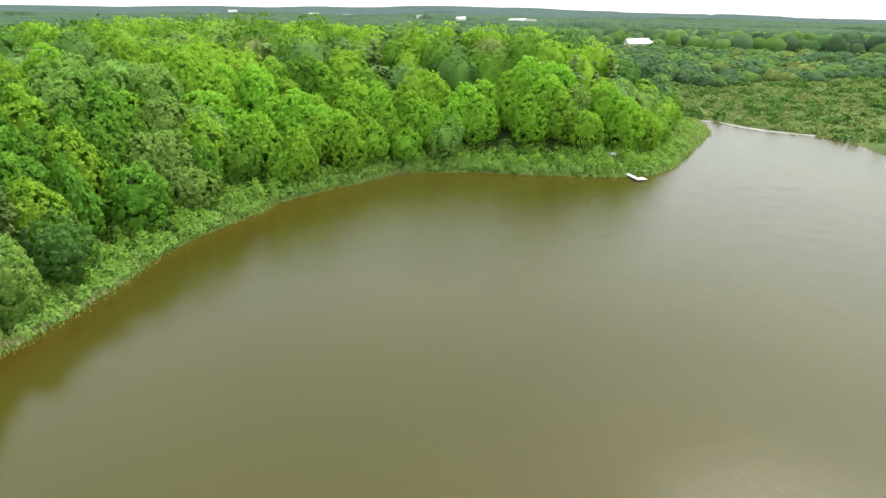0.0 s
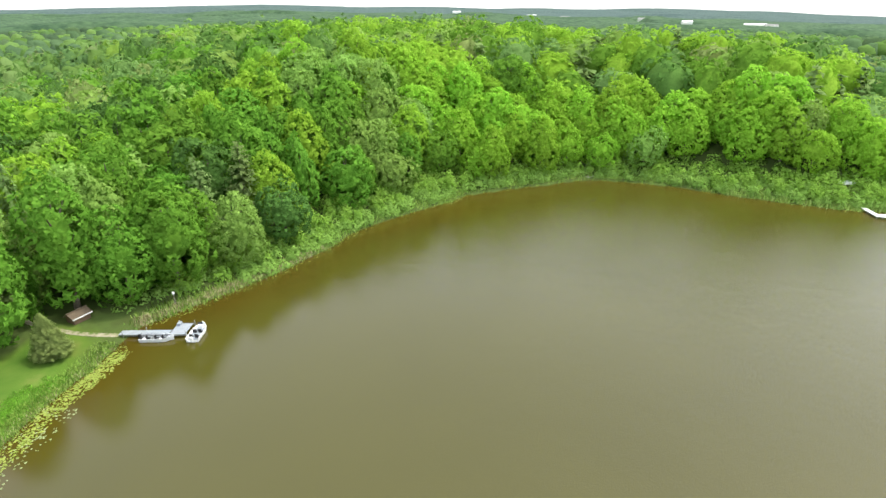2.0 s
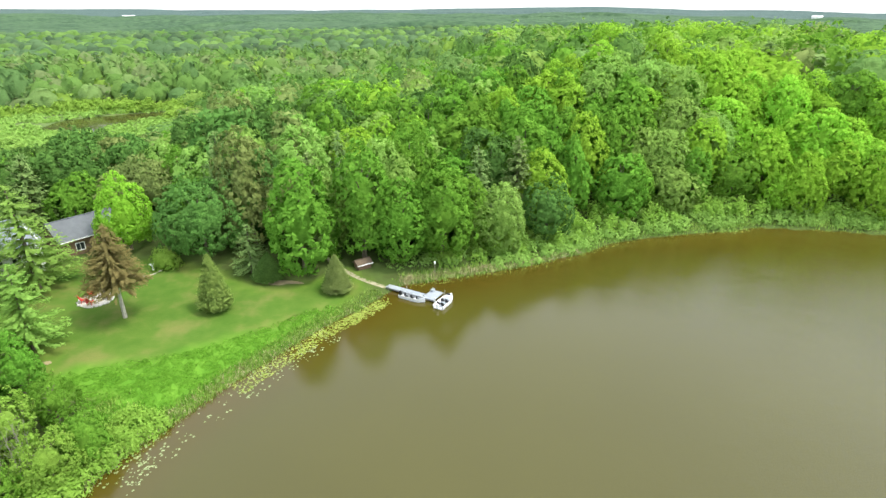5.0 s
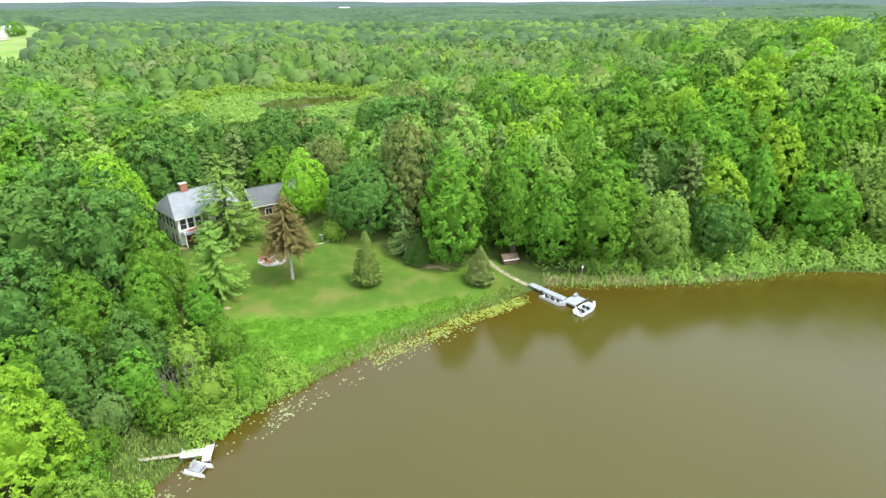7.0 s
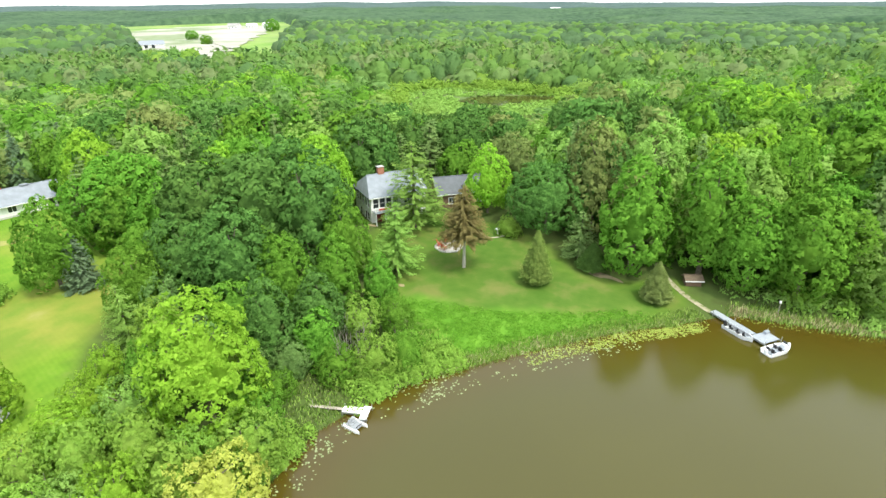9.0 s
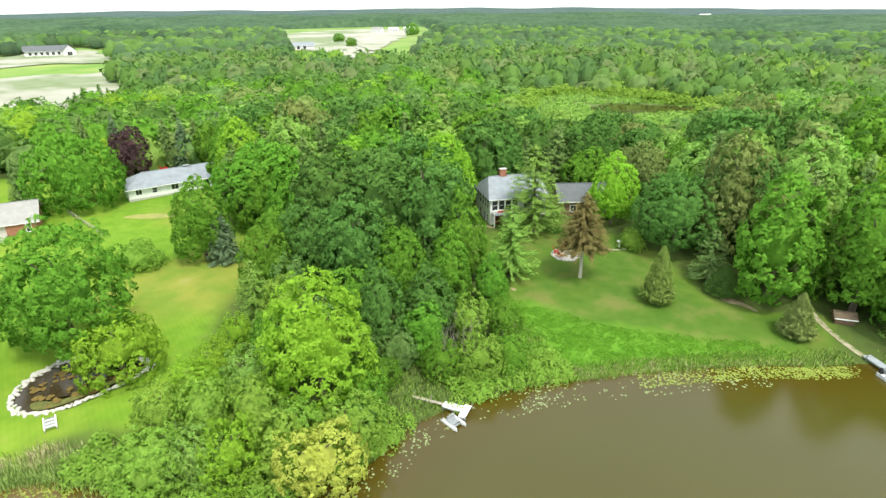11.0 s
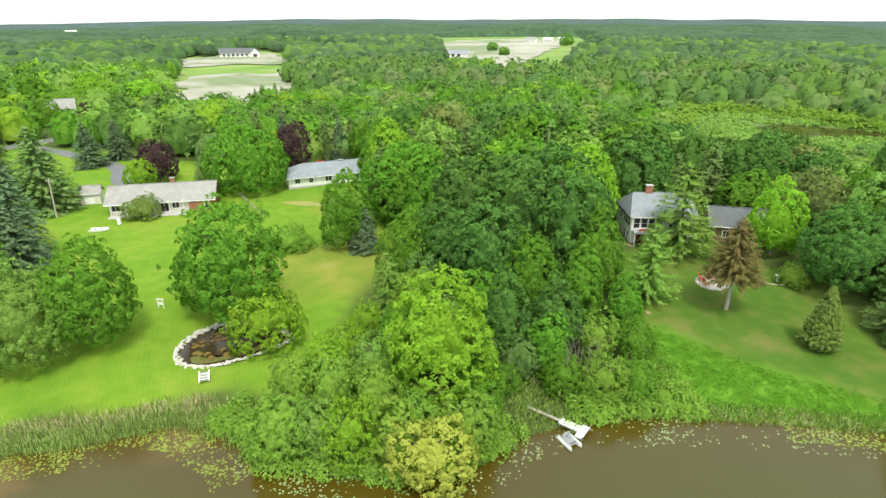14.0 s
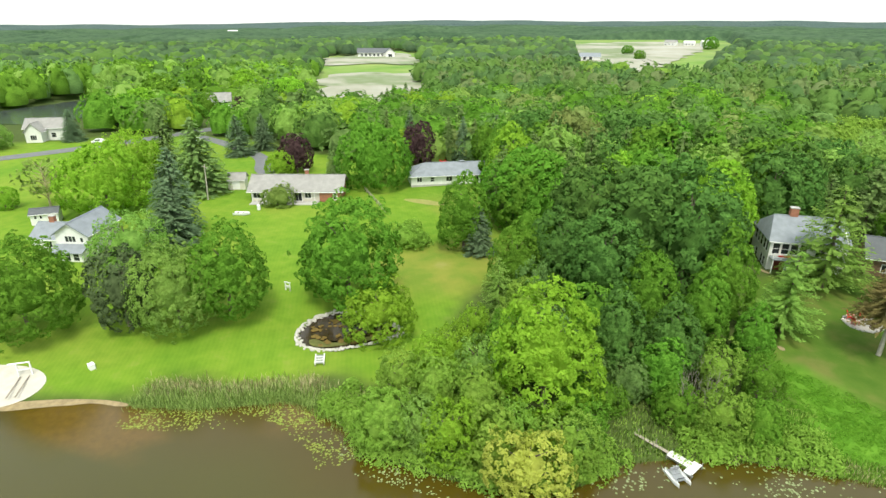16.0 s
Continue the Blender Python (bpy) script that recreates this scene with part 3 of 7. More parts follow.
def crown_mesh(kind, variant, slim=1.0):
    key = (kind, variant, slim)
    if key in made_meshes:
        return made_meshes[key]
    s = hash_of(kind) + variant * 17 + int(slim * 100)
    if kind == "white_pine":
        me = joined("crown", conifer_chunks(s, 10, 6.2, 0.8, 17, 26, 0.13, 0.04, 0.1, 0.6), None)
        tr = tube([(0, 0, -0.4), (0, 0, 3), (0, 0, 9.6)], [0.22, 0.16, 0.03], 7)
    elif kind in ("spruce", "dying_spruce"):
        me = joined("crown", conifer_chunks(s, 10, 5.0, 0.3 if kind == "spruce" else 3.6, 30, 24 if kind == "spruce" else 36, 0.17 if kind == "spruce" else 0.1, 0.34 if kind == "spruce" else 0.2, 0.0 if kind == "spruce" else 0.25), None)
        tr = tube([(0, 0, -0.4), (0, 0, 3), (0, 0, 9.6)], [0.17, 0.13, 0.03], 7)
    elif kind == "pine":
        me = joined("crown", conifer_chunks(s, 10, 6.2, 1.0, 20, 20, 0.22, 0.06, 0.1, 0.6), None)
        tr = tube([(0, 0, -0.4), (0, 0, 3), (0, 0, 9.6)], [0.24, 0.18, 0.03], 7)
    elif kind == "cedar":
        me = joined("crown", conifer_chunks(s, 10, 6.0, 0.0, 36, 60, 0.17, -0.35, 0.0, 0.8), None)
        tr = tube([(0, 0, -0.4), (0, 0, 4), (0, 0, 8)], [0.3, 0.2, 0.03], 7)
    elif kind == "willow":
        me = joined("crown", crown_chunks(s, 10, 10 / slim, 0.9, "willow", 0.48, 20, 1.25, 0.0, 0.9, 11, 0.7, 1.0, 0.1, 0.42), None)
        tr = trunk_bmesh(s, 10, 0.3, 2.0, 6, 3.0, 0.4)
    elif kind == "bush":
        me = joined("crown", crown_chunks(s, 10, 10 / slim, -0.8, "bush", 0.6, 18, 1.2, 0.0, 0.1, 9, 0.6, 1.0, 0.1, 0.7), None)
        tr = trunk_bmesh(s, 8, 0.2, 0.8, 5, 2.5)
    else:
        low, heads, rough = {"maple": (0.3, 11, 1.0), "oak": (0.6, 12, 1.05), "poplar": (0.5, 8, 0.9), "lime_maple": (0.3, 10, 0.9)}[kind]
        tuft, n_q, cover = (0.36, 21, 1.2) if variant >= 30 else (0.36, 24, 1.3) if variant >= 20 else (0.48, 8, 1.15) if variant >= 10 else (0.42, 15, 1.15)
        if 20 <= variant < 30:
            low, rough = 0.8, 1.15
        me = joined("crown", crown_chunks(s, 10, 10 / slim, low, "lawn_tree" if 20 <= variant < 30 else kind, tuft, n_q, rough, 0.04, 0.12, heads + (5 if variant >= 20 else 0), 0.62, cover, 0.09 if variant >= 20 else 0.06), None)
        tr = trunk_bmesh(s, 10, 0.22, 2.2, 6, 0.24 * 10 / slim)
    tm = bpy.data.meshes.new("trunk")
    bmesh.ops.recalc_face_normals(tr, faces=tr.faces)
    tr.to_mesh(tm)
    tr.free()
    made_meshes[key] = (me, tm)
    return me, tm


def hash_of(text):
    return sum((i + 3) * ord(c) for i, c in enumerate(text)) % 9973


PROTO = {}
TREE_RNG = random.Random(5)


def tree(name, kind, leaves, x, y, height, width, label, category="tree", group="", variant=0, bark=None, z=None, lean=0.0):
    """One tree, 10 m high as built, stretched to its height and width."""
    z = float(ground(x, y)) if z is None else z
    # leafy trees are built slim or broad, so that stretching does not distort their leaves
    slim = min((0.8, 1.05, 1.4, 1.85), key=lambda v: abs(math.log(v * width / height)))
    span = {"spruce": 5.0, "white_pine": 6.2, "dying_spruce": 5.0, "pine": 6.2, "cedar": 6.0}.get(kind, 10 / slim)
    key = (name, kind, leaves.name, variant, label, group, slim)
    m = pose(x, y, z - 0.1, TREE_RNG.uniform(-2, 2) + lean, TREE_RNG.uniform(-2, 2), TREE_RNG.uniform(0, 360)) @ Matrix.Diagonal((width / span, width / span, height / 10, 1))
    if key not in PROTO:
        me, tm = crown_mesh(kind, variant, slim)
        ob = thing(name, label, category, None, group)
        part("trunk", tm.copy(), bark or BARK, ob)
        part("crown", me.copy(), leaves, ob)
        PROTO[key] = ob
        ob.matrix_basis = m
        return ob
    ob = copy_thing(PROTO[key], Matrix())
    ob.matrix_basis = m
    return ob


# ---- trees that stand by themselves ----
LONE = []


def lone(name, kind, leaves, x, y, height, width, label, category="tree", group="", variant=0, bark=None):
    LONE.append((x, y, width))
    if math.hypot(x, y) > 112 and variant < 10:
        variant += 10
    elif math.hypot(x, y) < 78 and variant < 10 and kind in ("oak", "maple", "poplar", "lime_maple"):
        variant += 30
    return tree(name, kind, leaves, x, y, height, width, label, category, group, variant, bark)


# the western lawn
lone("maple_tree", "maple", MAPLE, -71.0, 20.9, 16.8, 13.1, "broad dark green maple on the mown lawn", variant=20)
lone("willow_tree", "willow", LIME, -62.9, 22.4, 8.6, 9.2, "loose pale green willow beside the garden pond")
lone("maple_tree", "maple", MAPLE, -74.8, 5.0, 13.4, 9.3, "round green maple at the edge of the lawn", variant=21)
lone("ash_tree", "maple", GREYGREEN, -75.4, -1.4, 12.0, 10.2, "grey-green spreading ash on the lawn", variant=22)
lone("oak_tree", "oak", DUSKY, -78.9, -7.6, 10.8, 7.8, "dusky dark narrow oak beside the white house")
lone("maple_tree", "maple", MAPLE, -82.3, -19.2, 12.8, 12.4, "wide green maple near the sandy beach", variant=23)
lone("willow_tree", "willow", GREYGREEN, -97.4, -6.8, 9.4, 10.2, "soft grey-green tree against the white house", variant=1)
lone("blue_spruce", "spruce", SPRUCE, -110.0, 0.2, 16.5, 11.0, "tall blue-grey spruce on the lawn", "spruce")
lone("blue_spruce", "spruce", SPRUCE, -102.5, -0.5, 11.5, 9.6, "stout blue-grey spruce on the lawn", "spruce", variant=1)
lone("maple_tree", "maple", MAPLE, -247.0, 19.5, 9.0, 9.0, "green maple before the far white house")
for i, (x, y, h) in enumerate(((-268, 4, 15), (-276, 40, 16), (-250, 52, 14), (-242, -4, 12), (-285, 18, 16))):
    lone("maple_tree", "maple", (MAPLE, LIME, BRIGHT, LIME, MAPLE)[i], x, y, h, h, "tall leafy maple round the far white house", "tree", "far house maples", i % 3)
lone("spruce_tree", "spruce", PINE, -135.3, 6.8, 17.0, 14.0, "huge wide green spruce near the drive", "spruce")
lone("spruce_tree", "spruce", PINE, -152.0, 1.0, 17.0, 9.4, "tall green spruce near the drive", "spruce", variant=1)
lone("blue_spruce", "spruce", SPRUCE, -168.9, 19.8, 11.6, 9.4, "blue-grey spruce beside the drive", "spruce", "spruces along the drive")
lone("blue_spruce", "spruce", SPRUCE, -173.1, 27.4, 10.8, 8.4, "blue-grey spruce beside the drive", "spruce", "spruces along the drive")
lone("maple_tree", "maple", LIME, -129.1, -11.6, 13.6, 16.0, "bright green spreading maple behind the white house")
lone("honey_locust", "willow", LIME, -146.7, -6.8, 13.6, 13.0, "yellow-green airy locust on the lawn")
lone("young_tree", "maple", LIME, -140.3, -30.7, 4.8, 4.8, "small bright green lawn tree", variant=2)
lone("purple_tree", "maple", PURPLE, -143.7, 30.5, 10.3, 7.7, "dark purple-leaved plum tree behind the long house", group="purple trees")
lone("purple_tree", "maple", PURPLE, -137.3, 61.6, 12.4, 8.4, "dark purple-leaved beech behind the white bungalow", group="purple trees")
lone("purple_tree", "maple", PURPLE, -246.0, 31.7, 8.0, 6.0, "small purple-leaved tree by the far house", group="purple trees")
lone("young_tree", "lime_maple", LIME, -141.5, 25.8, 7.0, 6.9, "small bright green tree by the drive")
lone("spruce_tree", "spruce", PINE, -135.5, 37.9, 10.0, 5.0, "slim green spruce between two houses", "spruce", variant=2)
lone("maple_tree", "maple", MAPLE, -123.5, 44.2, 14.6, 16.0, "great round green maple between two houses", variant=2)
lone("linden_tree", "lime_maple", MAPLE, -81.0, 45.0, 13.4, 8.4, "egg-shaped green linden on the lawn")
lone("blue_spruce", "spruce", SPRUCE, -77.3, 46.2, 8.6, 6.2, "small silver-blue spruce beside the linden", "spruce", variant=2)
lone("house_shrub", "bush", CEDAR, -119.2, 20.6, 5.0, 6.6, "rounded brownish shrub at the house wall", "shrub")
lone("sumac_patch", "bush", SHRUB, -86.5, 37.0, 4.0, 7.0, "low sprawling sumac on the lawn", "shrub", "lawn sumacs")
lone("sumac_patch", "bush", SHRUB, -89.5, 32.5, 2.8, 5.5, "low sprawling sumac on the lawn", "shrub", "lawn sumacs")
lone("sumac_patch", "bush", SHRUB, -91.0, 39.0, 3.0, 5.0, "low sprawling sumac on the lawn", "shrub", "lawn sumacs")
for i in range(6):
    lone("blue_spruce" if i % 2 else "spruce_tree", "spruce", SPRUCE if i % 2 else PINE, (-147, -143, -137.7, -134.6, -132.4, -128)[i], (56.5, 61.5, 70.5, 73.5, 76.5, 80)[i],
         (14.6, 14, 12.6, 12.6, 12, 13.5)[i], 6.4, "blue-grey spruce in a row behind the bungalow" if i % 2 else "green spruce in a row behind the bungalow", "spruce", "spruce row")
# the grove between the two lawns
lone("oak_tree", "oak", OAK, -62.0, 56.5, 18.6, 11.0, "tall dark green oak in the grove", group="grove oaks")
lone("oak_tree", "oak", OAK, -56.0, 60.0, 20.0, 12.4, "tall dark green oak in the grove", group="grove oaks", variant=1)
lone("oak_tree", "oak", OAK, -50.8, 64.0, 19.0, 11.2, "tall dark green oak in the grove", group="grove oaks")
lone("oak_tree", "oak", OAK, -52.5, 71.5, 14.6, 8.6, "tall dark green oak in the grove", group="grove oaks", variant=2)
lone("oak_tree", "oak", OAK, -52.0, 50.5, 14.6, 9.0, "tall dark green oak in the grove", group="grove oaks", variant=1)
lone("oak_tree", "oak", OAK, -59.0, 50.0, 13.0, 9.0, "tall dark green oak in the grove", group="grove oaks", variant=2)
lone("oak_tree", "oak", OAK, -68.0, 61.0, 14.5, 9.5, "tall dark green oak in the grove", group="grove oaks")
lone("poplar_tree", "poplar", MAPLE, -51.5, 56.0, 10.6, 5.4, "slender light poplar in the grove", group="grove poplars")
lone("poplar_tree", "poplar", MAPLE, -43.5, 64.0, 14.2, 6.6, "slender light poplar in the grove", group="grove poplars", variant=1)
lone("poplar_tree", "poplar", MAPLE, -41.0, 57.5, 11.5, 5.6, "slender light poplar in the grove", group="grove poplars", variant=2)
lone("poplar_tree", "poplar", MAPLE, -36.0, 60.5, 7.8, 4.6, "slender light poplar in the grove", group="grove poplars")
lone("maple_tree", "maple", MAPLE, -66.0, 50.0, 11.4, 7.4, "green maple at the grove's edge", group="grove maples")
lone("maple_tree", "maple", MAPLE, -62.0, 43.5, 10.3, 7.4, "green maple at the grove's edge", group="grove maples", variant=1)
lone("maple_tree", "maple", MAPLE, -46.5, 53.0, 11.0, 7.0, "green maple at the grove's edge", group="grove maples", variant=2)
lone("white_pine", "white_pine", GREYGREEN, -57.2, 37.4, 9.4, 6.2, "pale feathery pine at the grove's edge", "pine")
lone("alder_tree", "poplar", OAK, -41.4, 43.8, 11.0, 6.4, "dark green alder near the small jetty", group="grove alders")
lone("alder_tree", "poplar", OAK, -38.5, 49.5, 10.0, 6.0, "dark green alder near the small jetty", group="grove alders", variant=1)
for i, (x, y, h, w) in enumerate(((-90, 57.5, 13.4, 7.6), (-88, 63, 15.6, 7.8), (-97, 62.5, 13.4, 6.4), (-79, 64, 12.8, 7.6), (-84, 70, 15, 8), (-94, 69, 15, 7.5), (-104, 75, 14, 7))):
    lone("pine_tree", "pine", PINE, x, y, h, w, "dark brownish pine beside the bungalow", "pine", "pines by the bungalow", i % 3)
lone("young_maple", "lime_maple", BRIGHT, -40.4, 32.8, 14.6, 10.6, "large bright yellow-green maple near the shore", variant=30)
lone("yellow_willow", "willow", WILLOW, -31.6, 24.6, 7.0, 7.4, "yellow willow leaning over the water")
lone("young_maple", "maple", LIME, -49.1, 23.4, 5.8, 6.0, "bright yellow-green young maple", variant=1)
# tangled shore thicket
for i, (x, y, h, w) in enumerate(((-43.6, 15.8, 6.2, 6.2), (-41, 18.5, 5.8, 5.4), (-38.6, 20.6, 6.4, 5.6), (-35.8, 23.6, 6.6, 5.4), (-33.2, 29.8, 6, 6.4), (-35.0, 33.4, 5.4, 5.0),
                                 (-37.4, 42.2, 5, 4.4), (-32.6, 44.4, 4.4, 4.6), (-29.0, 46.8, 5.4, 5.0), (-26.8, 50, 4.8, 4.6), (-55.0, 32.4, 4.6, 4.2), (-48.6, 19.2, 6.2, 5.6),
                                 (-45.2, 22.4, 6.6, 5.6), (-46, 28, 6.2, 6), (-50.5, 27.2, 6, 5.2), (-36, 45.8, 7, 5.6), (-34, 51.5, 6.5, 5), (-31, 55, 5.5, 4.6), (-46.5, 38, 7, 6.5),
                                 (-48, 34, 7.5, 6), (-52.5, 38.5, 8, 6.2), (-47, 44.5, 8.5, 6.5), (-57.5, 43.5, 7.5, 5), (-36.5, 26.5, 5.5, 5), (-42, 25.5, 6, 5.5), (-37, 38.5, 3.6, 4.4), (-40.5, 40, 4.4, 4.6), (-39, 36.2, 3.8, 4.4), (-43.5, 39, 5.5, 5), (-33.5, 32.2, 4.2, 4.4))):
    lone("willow_bush", "willow" if i % 3 else "bush", ((SHRUB, GREYGREEN, LIME, SHRUB) if y < 33 else (SHRUB, MAPLE, HAZED_GREEN, MAPLE))[i % 4], x, y, h, w, "tangled pale green willow bush near the shore", "shrub", "shore thicket", i % 3)
# the lake house's lawn
lone("white_pine", "white_pine", GREYGREEN, -43.2, 86.5, 16.0, 13.0, "feathery green pine in front of the lake house", "pine")
lone("white_pine", "white_pine", GREYGREEN, -38.2, 69.6, 11.8, 8.8, "pale feathery pine at the lawn's edge", "pine", variant=1)
lone("dying_spruce", "dying_spruce", RUST, -29.3, 75.4, 13.6, 8.8, "dying spruce with rusty brown needles", "spruce", bark=PALE_BARK)
lone("maple_tree", "lime_maple", BRIGHT, -33.3, 98.2, 13.2, 8.6, "bright green maple beside the lake house")
lone("crabapple_tree", "maple", BLUEGREEN, -20.8, 94.0, 12.6, 12.8, "round blue-green crabapple at the wood's edge", variant=24)
lone("ball_shrub", "bush", SHRUB, -26.5, 90.2, 3.7, 4.2, "clipped round green shrub on the lawn", "shrub")
lone("cedar_tree", "cedar", CEDAR, -17.6, 75.4, 8.6, 4.8, "cone-shaped yellow-green cedar on the lawn", "cedar")
lone("juniper_bush", "cedar", OLIVE, -0.5, 77.6, 6.3, 4.5, "greyish upright juniper beside the landing path", "shrub", variant=1)
lone("white_pine", "white_pine", PINE, -13.2, 85.6, 8.6, 6.6, "dark low pine at the wood's edge", "pine", variant=2)
lone("yew_bush", "cedar", OAK, -10.6, 83.2, 4.6, 5.0, "dark rounded yew under the trees", "shrub", variant=2)
lone("round_tree", "maple", MAPLE, 17.9, 84.6, 16.4, 9.6, "round-topped green maple above the bank")
lone("maple_tree", "lime_maple", MAPLE, -5.0, 85.0, 18.8, 11.0, "tall bright maple at the wood's edge", variant=1)
lone("maple_tree", "lime_maple", MAPLE, 5.0, 88.5, 19.5, 11.0, "tall bright maple at the wood's edge", variant=2)
lone("yellow_maple", "lime_maple", LIME, 104.0, 80.5, 13.0, 8.6, "yellow-green young maple at the wood's edge", group="yellow maples")
lone("yellow_maple", "lime_maple", LIME, 92.0, 86.0, 12.0, 8.0, "yellow-green young maple at the wood's edge", group="yellow maples")
lone("yellow_maple", "maple", LIME, 84.0, 152.0, 16.0, 12.0, "yellow-green maple up on the hill", group="yellow maples")

for i, (x, y) in enumerate(((131, 57), (128.5, 62.5), (137, 50), (134, 44), (124, 68))):
    lone("young_maple", "lime_maple", BRIGHT, x, y, 12.5 - i % 3, 9.5, "bright young maple on the wooded point", "tree", "point maples", i % 3)

# trees out on the fields and beyond the road
lone("field_tree", "maple", MAPLE, -531, 650, 15, 18, "round green tree standing on the far field", group="field trees", variant=10)
lone("field_tree", "maple", MAPLE, -520, 500, 10, 13, "round green tree standing on the far field", group="field trees", variant=11)
lone("field_tree", "maple", MAPLE, -452, 452, 9, 12, "round green tree standing on the far field", group="field trees", variant=12)
for i in range(8):
    lone("spruce_tree", "spruce", PINE, -232 - 4 * (i % 2), 90 + 4.4 * i, 9.5 + i % 3, 6.0, "dark spruce in a row before the pale field", "spruce", "field spruces", i % 3)
lone("blue_spruce", "spruce", SPRUCE, -213, -24.5, 10.2, 8.0, "grey-green spruce beside the farm house", "spruce", variant=1)
lone("willow_tree", "willow", GREYGREEN, -207, -44, 8.0, 10.0, "soft grey-green tree beside the farm house", variant=2)
# leafless brush in the thicket
for i, (x, y) in enumerate(((-33.6, 47.4), (-32.0, 49.4), (-35.2, 49.0), (-43.6, 17.4), (-31.0, 47.0), (-34.4, 51.0), (-33.0, 45.6))):
    dead = thing("dead_brush", "grey leafless brush in the shore thicket", "shrub", pose(x, y, float(ground(x, y)), 0, 0, i * 70), "dead brush")
    for k in range(3):
        stem = part("stem", trunk_bmesh(60 + 3 * i + k, 5.6 + 0.7 * k, 0.045, 0.8, 9, 0.7), DEAD_BARK, dead)
        stem.matrix_basis = pose(0.5 * math.cos(2.1 * k), 0.5 * math.sin(2.1 * k), 0, 7 * math.sin(2.1 * k), 7 * math.cos(2.1 * k), 50 * k)

# ---- the woods ----
OPEN = [LAWN_WEST, LAWN_EAST, *FIELDS, MARSH]
HOUSE_PLOT = [(-64, 84), (-46, 80), (-24, 104), (-34, 116), (-54, 106)]


def free_of(x, y, gap):
    d = edge_distance(SHORE, x, y)
    ok = d > gap
    for p in OPEN:
        ok &= edge_distance(p, x, y) > (-9.0 * rise(300, 420, np.hypot(x, y)) + 2 + 5 * waves(x, y, 19, 2.0) * rise(200, 300, np.hypot(x, y)))
    ok &= edge_distance(HOUSE_PLOT, x, y) > 0.5
    for p in (CLEARING, POND_SIDE, FARM_YARD, HOUSE_GAP, WOOD_POOL, WEST_POND, GARDEN_POND):
        ok &= edge_distance(p, x, y) > 0
    return ok, d


def scatter(rng, r0, r1, step, a0=-108, a1=110):
    """Jittered places in a ring round the camera, inside its sweep; angles to the left of +y."""
    k = int(r1 / step) + 2
    ix, iy = np.meshgrid(np.arange(-k, k + 1), np.arange(-k, k + 1))
    x = (ix + 0.5 * (iy % 2)) * step + rng.uniform(-0.36, 0.36, ix.shape) * step
    y = iy * step * 0.866 + rng.uniform(-0.36, 0.36, ix.shape) * step
    r, a = np.hypot(x, y), np.degrees(np.arctan2(-x, y))
    keep = (r >= r0) & (r < r1) & (a > a0) & (a < a1)
    return x[keep], y[keep]


rng = np.random.default_rng(11)
NEAR_KINDS = [("maple_tree", "maple", MAPLE, "green maple in the shore wood"), ("young_maple", "lime_maple", LIME, "bright young maple in the shore wood"),
              ("oak_tree", "oak", OAK, "dark green oak in the shore wood"), ("ash_tree", "maple", GREYGREEN, "grey-green ash in the shore wood"),
              ("poplar_tree", "poplar", MAPLE, "slender green poplar in the shore wood"), ("pine_tree", "pine", PINE, "dark feathery pine in the shore wood"),
              ("ash_tree", "maple", OLIVE, "olive half-leafed ash in the shore wood"),
              ("young_maple", "lime_maple", BRIGHT, "sunny young maple on the wooded point")]
lone_xy = np.array(LONE)
x, y = scatter(rng, 20, 152, 6.8)
ok, d = free_of(x, y, 6.0)
ok &= ((d > 9) & (y > 13)) | (x < 125)
ok &= (np.min(np.hypot(x[:, None] - lone_xy[None, :, 0], y[:, None] - lone_xy[None, :, 1]) - lone_xy[None, :, 2] * 0.36, axis=1) > 0.5)
ok &= edge_distance([(-28, 33), (-33, 44), (-24, 52), (-34, 64), (-44, 74), (-58, 82), (-74, 64), (-76, 50), (-67, 36), (-53, 26), (-42, 14), (-30, 22)], x, y) > 0
for px_, py_, d_ in zip(x[ok], y[ok], d[ok]):
    patch = float(waves(px_, py_, 17, 3.0))
    u = rng.random()
    # trees on the hill get brighter leaf colours in place of sunlight
    if px_ > 112 or (px_ > 60 and py_ < 100 and d_ > 25):
        k = 1 if u < 0.85 else 0 if u < 0.93 else 3
    elif px_ > 60:
        k = 3 if u < 0.42 else 0 if u < 0.56 else 1 if u < 0.9 else 4
    else:
        k = (0 if u < 0.5 else 1 if u < 0.72 else 4) if patch > 0.1 else (0 if u < 0.45 else 3 if u < 0.58 else 2 if u < 0.75 else 5 if u < 0.87 else 1)
    if py_ > 82 and px_ < 6:
        k = 2 if u < 0.34 else 5 if u < 0.56 else 0 if u < 0.78 else 6 if u < 0.9 else 3
    if px_ > 86 and u < 0.74:
        k = 7
    name, kind, leaves, label = NEAR_KINDS[k]
    grown = (13.0 + 4.5 * min(1, d_ / 20)) * rng.uniform(0.82, 1.18) * (0.74 if d_ < 8 else 1) * (1 - 0.22 * float(rise(35, 70, px_))) * (0.84 + 0.16 * float(rise(12, 42, py_)) if px_ > 95 else 1) * (0.66 if px_ < -30 and py_ > 108 else 0.85 if px_ < -20 else 1)
    wide = {"pine": 7.4, "poplar": 6.4}.get(kind, 9.8) * rng.uniform(0.85, 1.2) * (0.85 if d_ < 9 else 1)
    wide *= 1 + 0.08 * float(rise(35, 70, px_))
    tree(name, kind, leaves, px_, py_, grown, wide, label, "tree", "shore wood " + name.replace("_", " ") + "s", int(rng.integers(0, 3)) + (10 if math.hypot(px_, py_) > 105 else 0))


